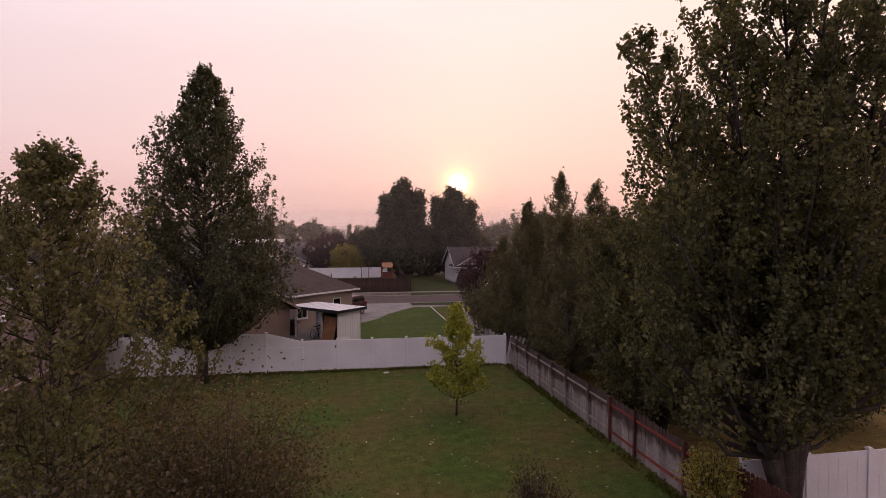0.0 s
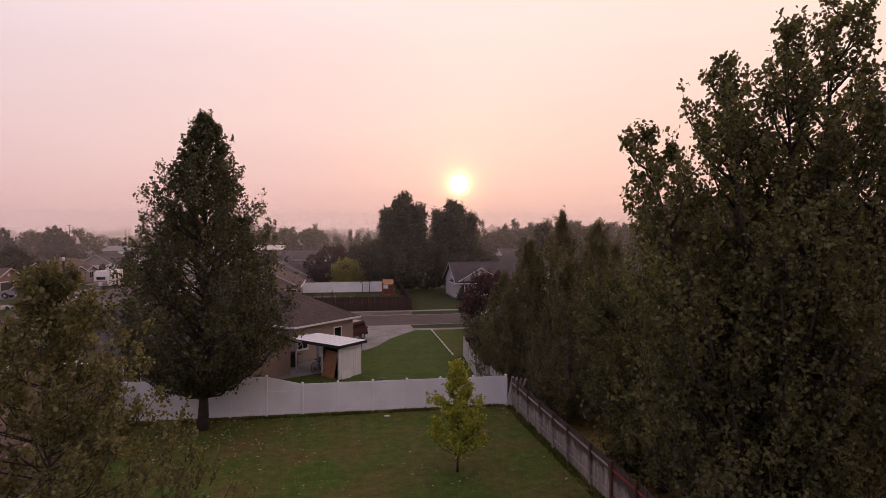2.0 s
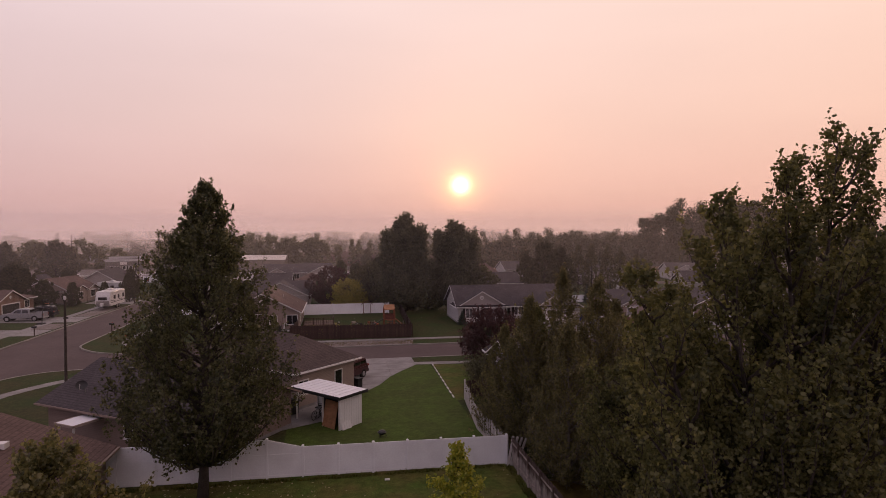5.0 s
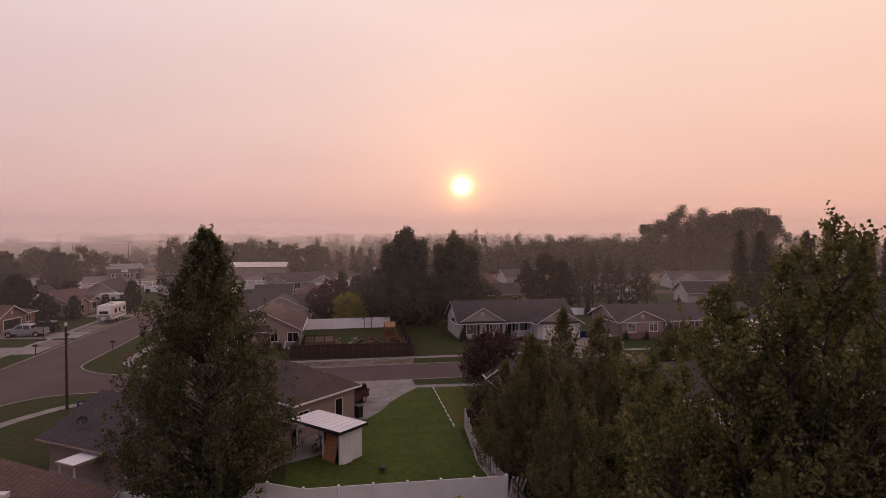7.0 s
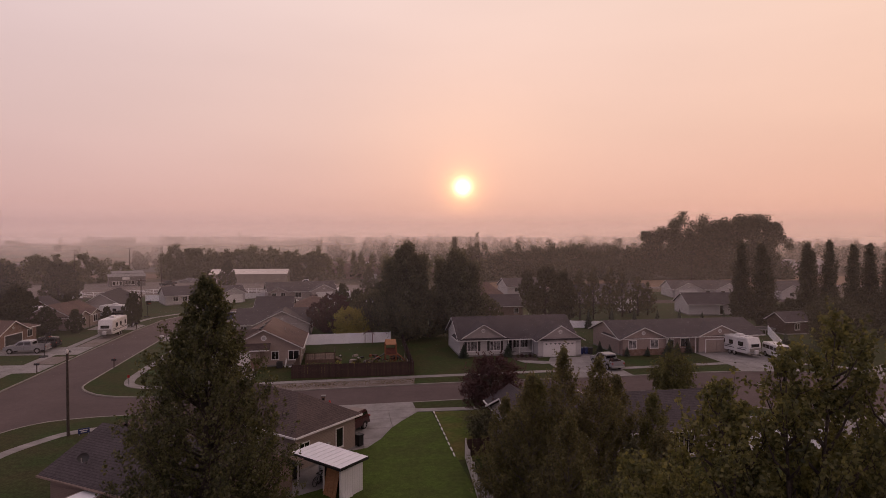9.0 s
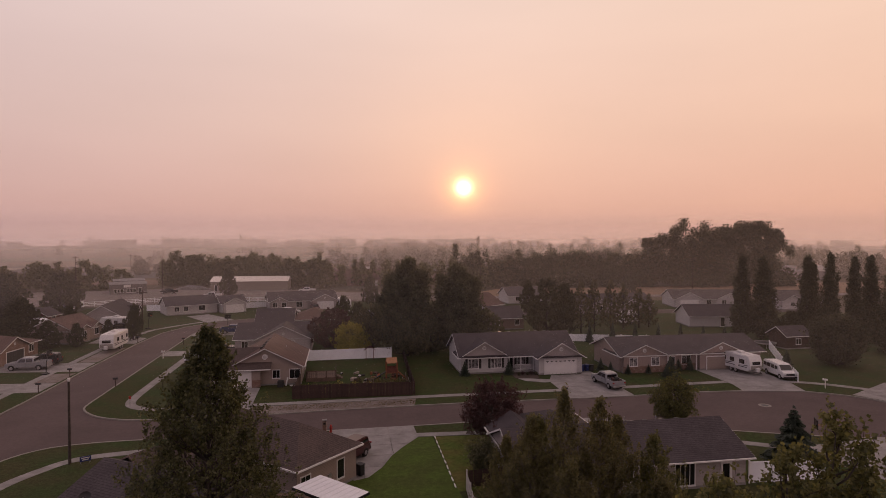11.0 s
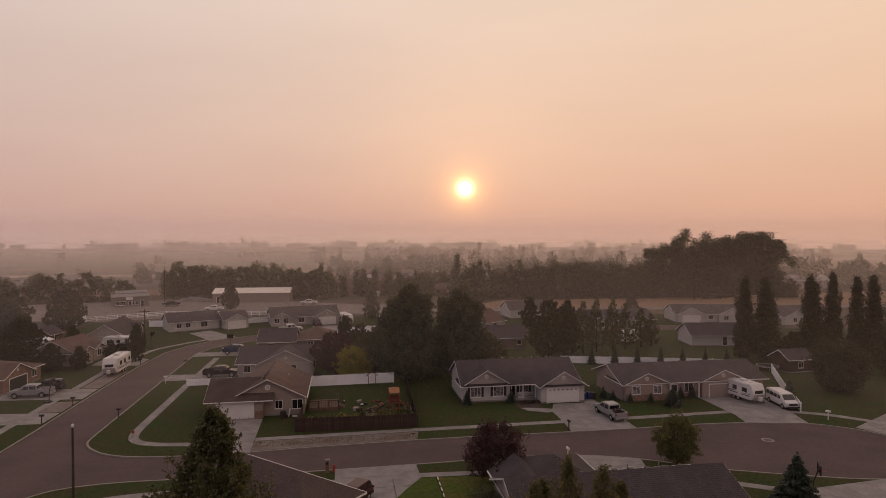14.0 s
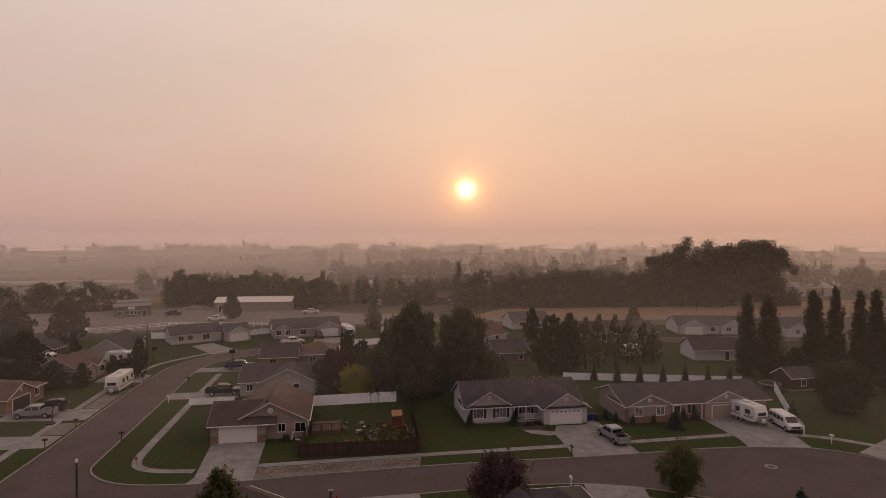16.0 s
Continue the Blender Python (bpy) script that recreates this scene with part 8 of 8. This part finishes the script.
g = random.Random(77)
for i in range(95):
    x, y = g.uniform(-15, 330), g.uniform(252, 470)
    if x < 200 and y < 262 + 0.05 * x:
        y += 30
    far_house("hazy distant bungalow with a low gabled roof", x, y, g.choice((0, 0, 90, -90, 180, 12)), g.uniform(11, 17), 9, g.choice((SIDING_WHITE, SIDING_BROWN, SIDING_TAN, SIDING_GREY)), SHINGLE_TAN if i % 2 else SHINGLE, "distant houses")

# ---------------------------------------------------------------- haze over the distance: added sheets and a glowing backdrop


def haze_sheet(r, share):
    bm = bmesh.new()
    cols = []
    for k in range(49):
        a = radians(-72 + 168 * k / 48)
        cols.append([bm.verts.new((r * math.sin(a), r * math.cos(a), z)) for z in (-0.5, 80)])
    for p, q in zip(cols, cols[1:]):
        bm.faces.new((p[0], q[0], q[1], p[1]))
    ob = part("backdrop", bm, haze_sheet_material("haze_sheet_film", share))
    tagged(ob, "thin translucent sheet standing in for wildfire smoke haze", "smoke", kind="structure")


# added sheets in place of smoky air; each pales what stands behind it
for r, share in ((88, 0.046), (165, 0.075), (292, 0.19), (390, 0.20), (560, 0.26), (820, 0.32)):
    haze_sheet(r, share)


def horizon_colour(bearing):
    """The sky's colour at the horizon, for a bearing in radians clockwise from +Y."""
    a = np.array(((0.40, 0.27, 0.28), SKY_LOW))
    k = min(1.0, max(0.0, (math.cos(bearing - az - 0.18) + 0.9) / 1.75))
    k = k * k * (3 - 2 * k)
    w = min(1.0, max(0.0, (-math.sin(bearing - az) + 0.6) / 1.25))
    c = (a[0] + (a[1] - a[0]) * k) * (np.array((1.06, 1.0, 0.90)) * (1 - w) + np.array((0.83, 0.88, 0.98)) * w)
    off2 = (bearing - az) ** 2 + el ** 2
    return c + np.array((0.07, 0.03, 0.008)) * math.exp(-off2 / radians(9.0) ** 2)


def haze_backdrop(r, low, high):
    """The far end of sight: a glowing backdrop standing in for smoke, as bright as the sky's rim, thinning out upward.
    """
    m = bpy.data.materials.new("far_haze_glow")
    m.use_nodes = True
    nt = m.node_tree
    N, L = nt.nodes.new, nt.links.new
    nt.nodes.remove(nt.nodes["Principled BSDF"])
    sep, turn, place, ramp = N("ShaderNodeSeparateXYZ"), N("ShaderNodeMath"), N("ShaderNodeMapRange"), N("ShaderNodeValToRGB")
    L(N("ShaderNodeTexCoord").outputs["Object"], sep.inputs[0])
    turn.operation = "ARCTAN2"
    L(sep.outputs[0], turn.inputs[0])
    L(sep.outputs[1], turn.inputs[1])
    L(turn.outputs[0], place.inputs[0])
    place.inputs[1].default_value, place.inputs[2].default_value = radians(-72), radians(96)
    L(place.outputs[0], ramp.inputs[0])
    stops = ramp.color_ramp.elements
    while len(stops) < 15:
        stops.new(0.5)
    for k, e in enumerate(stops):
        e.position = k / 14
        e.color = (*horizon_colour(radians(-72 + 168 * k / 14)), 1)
    # emission in the horizon's colours, added to hide the land's far end
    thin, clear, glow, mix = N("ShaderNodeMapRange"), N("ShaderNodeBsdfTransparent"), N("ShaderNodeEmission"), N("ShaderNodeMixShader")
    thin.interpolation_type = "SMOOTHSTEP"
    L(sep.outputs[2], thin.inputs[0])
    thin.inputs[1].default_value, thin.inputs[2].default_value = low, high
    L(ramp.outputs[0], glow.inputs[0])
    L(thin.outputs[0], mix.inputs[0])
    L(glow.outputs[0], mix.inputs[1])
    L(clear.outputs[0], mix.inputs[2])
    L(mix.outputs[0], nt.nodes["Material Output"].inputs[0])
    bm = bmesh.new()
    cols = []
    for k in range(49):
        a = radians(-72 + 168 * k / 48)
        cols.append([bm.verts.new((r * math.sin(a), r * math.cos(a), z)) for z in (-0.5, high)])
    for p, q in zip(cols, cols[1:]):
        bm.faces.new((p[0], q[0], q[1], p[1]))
    tagged(part("backdrop", bm, m), "glowing backdrop in the horizon sky's colours, standing in for far smoke", "smoke", kind="structure")


haze_backdrop(1420, 22, 75)

# ---------------------------------------------------------------- open country, litter and paving
for k, (x0, x1, y0, y1, tilt, mat) in enumerate((
        (-420, -30, 272, 300, 0.02, material("brown_fallow", (0.14, 0.085, 0.058), 0.95, 0.25, 0.05, 1.0, 0.2)),
        (-420, -60, 318, 372, 0.03, material("grey_storage_lot", (0.085, 0.074, 0.070), 0.95, 0.3, 0.06, 0.9, 0.2, mottle=0.3)),
        (-520, -80, 392, 420, 0.02, material("pale_stubble", (0.20, 0.155, 0.115), 0.95, 0.2, 0.05, 1.0, 0.2)),
        (-560, 40, 520, 590, 0.0, material("dull_green_field", (0.060, 0.066, 0.040), 0.95, 0.2, 0.05, 1.0, 0.2)),
        (100, 760, 540, 600, 0.0, material("tan_field", (0.17, 0.125, 0.088), 0.95, 0.2, 0.05, 1.0, 0.2)),
        (-700, 500, 760, 860, 0.0, material("grey_green_field", (0.066, 0.066, 0.050), 0.95, 0.2, 0.05, 1.0, 0.2)))):
    slab("field", [(x0, y0), (x1, y0 - tilt * (x1 - x0)), (x1 + 12, y1 - tilt * (x1 - x0)), (x0, y1)], -0.4, -0.12 + 0.012 * k, mat, "flat strip of open farmland in the smoke", "field")
g = random.Random(31)
for i in range(18):
    x, y = g.uniform(-210, -62), g.uniform(326, 370)
    simple = thing("parked_trailer", "pale box trailer parked on a hazy storage lot", "trailer", pose(x, y, -0.1, 0, 0, g.choice((0, 0, 90, 12))), "trailers on the storage lot")
    part("box", soft(boxes((-g.uniform(3, 6), -1.25, 0.9, g.uniform(3, 6), 1.25, g.uniform(2.0, 2.9))), 0.06, 1), g.choice((KERB, CONCRETE, KERB)), simple)
    part("chassis", boxes((-3, -1.0, 0.25, 3, 1.0, 0.895)), METAL_DARK, simple)


def rubble():
    """A long heap of broken concrete slabs."""
    rng = np.random.default_rng(8)
    bm = bmesh.new()
    for i in range(420):
        u = rng.uniform(-1, 1)
        v = rng.normal() * 0.35
        z = max(0.0, 1.5 * (1 - u * u) * (1 - v * v) - 0.3) * rng.uniform(0.2, 1.0)
        s = rng.uniform(0.25, 0.8)
        m = pose(-56.4 + 5.6 * u, 239.2 - 0.8 * u + 2.2 * v, z + 0.05, *rng.uniform(-40, 40, 2), rng.uniform(0, 360))
        box(bm, -s, -s * 0.7, -0.12, s, s * 0.7, 0.14, m)
    tagged(part("rubble_heap", bm, CONCRETE), "heap of broken pale concrete slabs on the gravel yard", "rubble", kind="stuff")


rubble()


def litter():
    """Fallen leaves on the mown grass, thicker under the tree."""
    rng = np.random.default_rng(14)
    n = 520
    x = np.where(rng.uniform(size=n) < 0.45, rng.normal(-5.5, 2.2, n), rng.uniform(-9, 9.6, n))
    y = np.where(x < -2.5, rng.normal(29.5, 2.2, n), rng.uniform(13, 32.3, n))
    c = np.stack([x, np.minimum(y, 32.3), np.full(n, 0.02) + rng.uniform(0, 0.02, n)], 1)
    a = rng.uniform(0, 2 * math.pi, n)
    ln = rng.uniform(0.035, 0.085, n)
    dx, dy = np.stack([np.cos(a), np.sin(a), rng.normal(size=n) * 0.25], 1) * ln[:, None], np.stack([-np.sin(a), np.cos(a), rng.normal(size=n) * 0.25], 1) * ln[:, None] * 0.6
    v = np.stack([c - dx, c + dy, c + dx, c - dy], 1)
    v[:, :, 2] = np.maximum(v[:, :, 2], 0.016)
    tagged(part("fallen_leaves", quads_mesh("fallen_leaves", v.reshape(-1, 3)), foliage("fallen_leaf", (0.26, 0.20, 0.10), (0.42, 0.36, 0.22), 0.2)), "pale fallen leaves strewn over the lawn", "leaves", kind="stuff")


litter()


def tufts(label, spots, count, height, mat, seed):
    """Short upright blades over stretches of ground: (x0, y0, x1, y1, z)."""
    rng = np.random.default_rng(seed)
    area = np.array([(b[2] - b[0]) * (b[3] - b[1]) for b in spots])
    out = []
    for b, n in zip(spots, (count * area / area.sum()).astype(int)):
        x, y = rng.uniform(b[0], b[2], n * 2), rng.uniform(b[1], b[3], n * 2)
        keep = rng.uniform(size=n * 2) < 0.55 + 0.45 * np.sin(x * 1.7 + 2 * np.sin(y * 0.9)) * np.sin(y * 1.3 + 1.5 * np.sin(x * 1.1))
        x, y = x[keep], y[keep]
        n = len(x)
        h = height * rng.uniform(0.4, 1.5, n)
        a = rng.uniform(0, 2 * math.pi, n)
        w = 0.35 * h
        lean = rng.normal(size=(n, 2)) * h[:, None] * 0.5
        z = np.full(n, b[4])
        o = np.zeros(n)
        base = np.stack([x, y, z], 1)
        s = np.stack([np.cos(a) * w, np.sin(a) * w, o], 1)
        t = np.stack([lean[:, 0], lean[:, 1], h], 1)
        out.append(np.stack([base - s, base + s, base + t + s * 0.3, base + t - s * 0.3], 1).reshape(-1, 3))
    tagged(part("grass", quads_mesh("grass", np.concatenate(out)), mat), label, "grass", kind="stuff")


GRASS = foliage("grass_blades", (0.080, 0.108, 0.022), (0.118, 0.112, 0.032), 0.35, 0.05)
tufts("short mown grass with longer tufts", [(-11.5, 12, 9.7, 32.4, 0.01)], 14000, 0.036, GRASS, 61)
tufts("long grass and weeds along the fences", [(9.45, 14, 9.85, 32.4, 0.01), (-11.0, 32.3, 9.4, 32.65, 0.01)], 3500, 0.10, GRASS, 62)
tufts("dry weeds on the gravel verge", [(-10.5, 71.2, 9.0, 73.2, 0.014)], 1300, 0.09, foliage("dry_weeds", (0.13, 0.11, 0.045), (0.16, 0.12, 0.06), 0.3), 63)
tufts("tall weeds in the vegetable plot", [(-1.2, 76.1, 8.7, 79.3, 0.05), (4.6, 79.4, 9.0, 82.0, 0.0)], 2600, 0.5, foliage("plot_weeds", (0.07, 0.085, 0.03), (0.13, 0.11, 0.04), 0.4), 64)


def cut(poly, a, b, c):
    """The part of an outline on the side a x + b y <= c."""
    out = []
    for p, q in zip(poly, poly[1:] + poly[:1]):
        dp, dq = a * p[0] + b * p[1] - c, a * q[0] + b * q[1] - c
        if dp <= 0:
            out.append(p)
        if dp * dq < 0:
            t = dp / (dp - dq)
            out.append((p[0] + (q[0] - p[0]) * t, p[1] + (q[1] - p[1]) * t))
    return out


def area_of(poly):
    return abs(sum(p[0] * q[1] - q[0] * p[1] for p, q in zip(poly, poly[1:] + poly[:1]))) / 2


# concrete cast in panels, with open joints between them
for drive, pts in DRIVES:
    xs, ys = [p[0] for p in pts], [p[1] for p in pts]
    nx, ny = max(1, round((max(xs) - min(xs)) / 3.0)), max(1, round((max(ys) - min(ys)) / 3.0))
    sx, sy = (max(xs) - min(xs)) / nx, (max(ys) - min(ys)) / ny
    for i in range(nx):
        for j in range(ny):
            x0, y0 = min(xs) + i * sx, min(ys) + j * sy
            q = cut(cut(cut(cut(list(pts), 1, 0, x0 + sx - 0.025), -1, 0, -x0 - 0.025), 0, 1, y0 + sy - 0.025), 0, -1, -y0 - 0.025)
            if len(q) >= 3 and area_of(q) > 0.15:
                part("panel", prism(bmesh.new(), q, 0.0, 0.026, "z"), CONCRETE, drive)
for base, pts, w in PAVING:
    for p, q in zip(pts, pts[1:]):
        p, q = Vector((*p, 0)), Vector((*q, 0))
        n = max(1, round((q - p).length / 1.6))
        for k in range(n):
            a, b = p.lerp(q, (k + 0.012) / n), p.lerp(q, (k + 0.988) / n)
            part("panel", ribbon([(a.x, a.y), (b.x, b.y)], w, 0.0, 0.031), CONCRETE, base)

# clutter in the fenced garden
g = random.Random(12)
for i in range(16):
    x, y = g.uniform(1.5, 9.0), g.uniform(82.5, 88.5)
    w, d, z = g.uniform(0.15, 0.5), g.uniform(0.15, 0.4), g.uniform(0.15, 0.55)
    o = part("garden_box", soft(boxes((-w, -d, 0, w, d, z)), 0.03, 1), g.choice((WOOD_WARM, WOOD_GREY, BLACK, KERB, WOOD_DARK, MULCH)))
    o.matrix_basis = pose(x, y, 0.0, 0, 0, g.uniform(0, 90))
    tagged(o, "small box or planter standing on the garden grass", "garden clutter", "garden clutter")
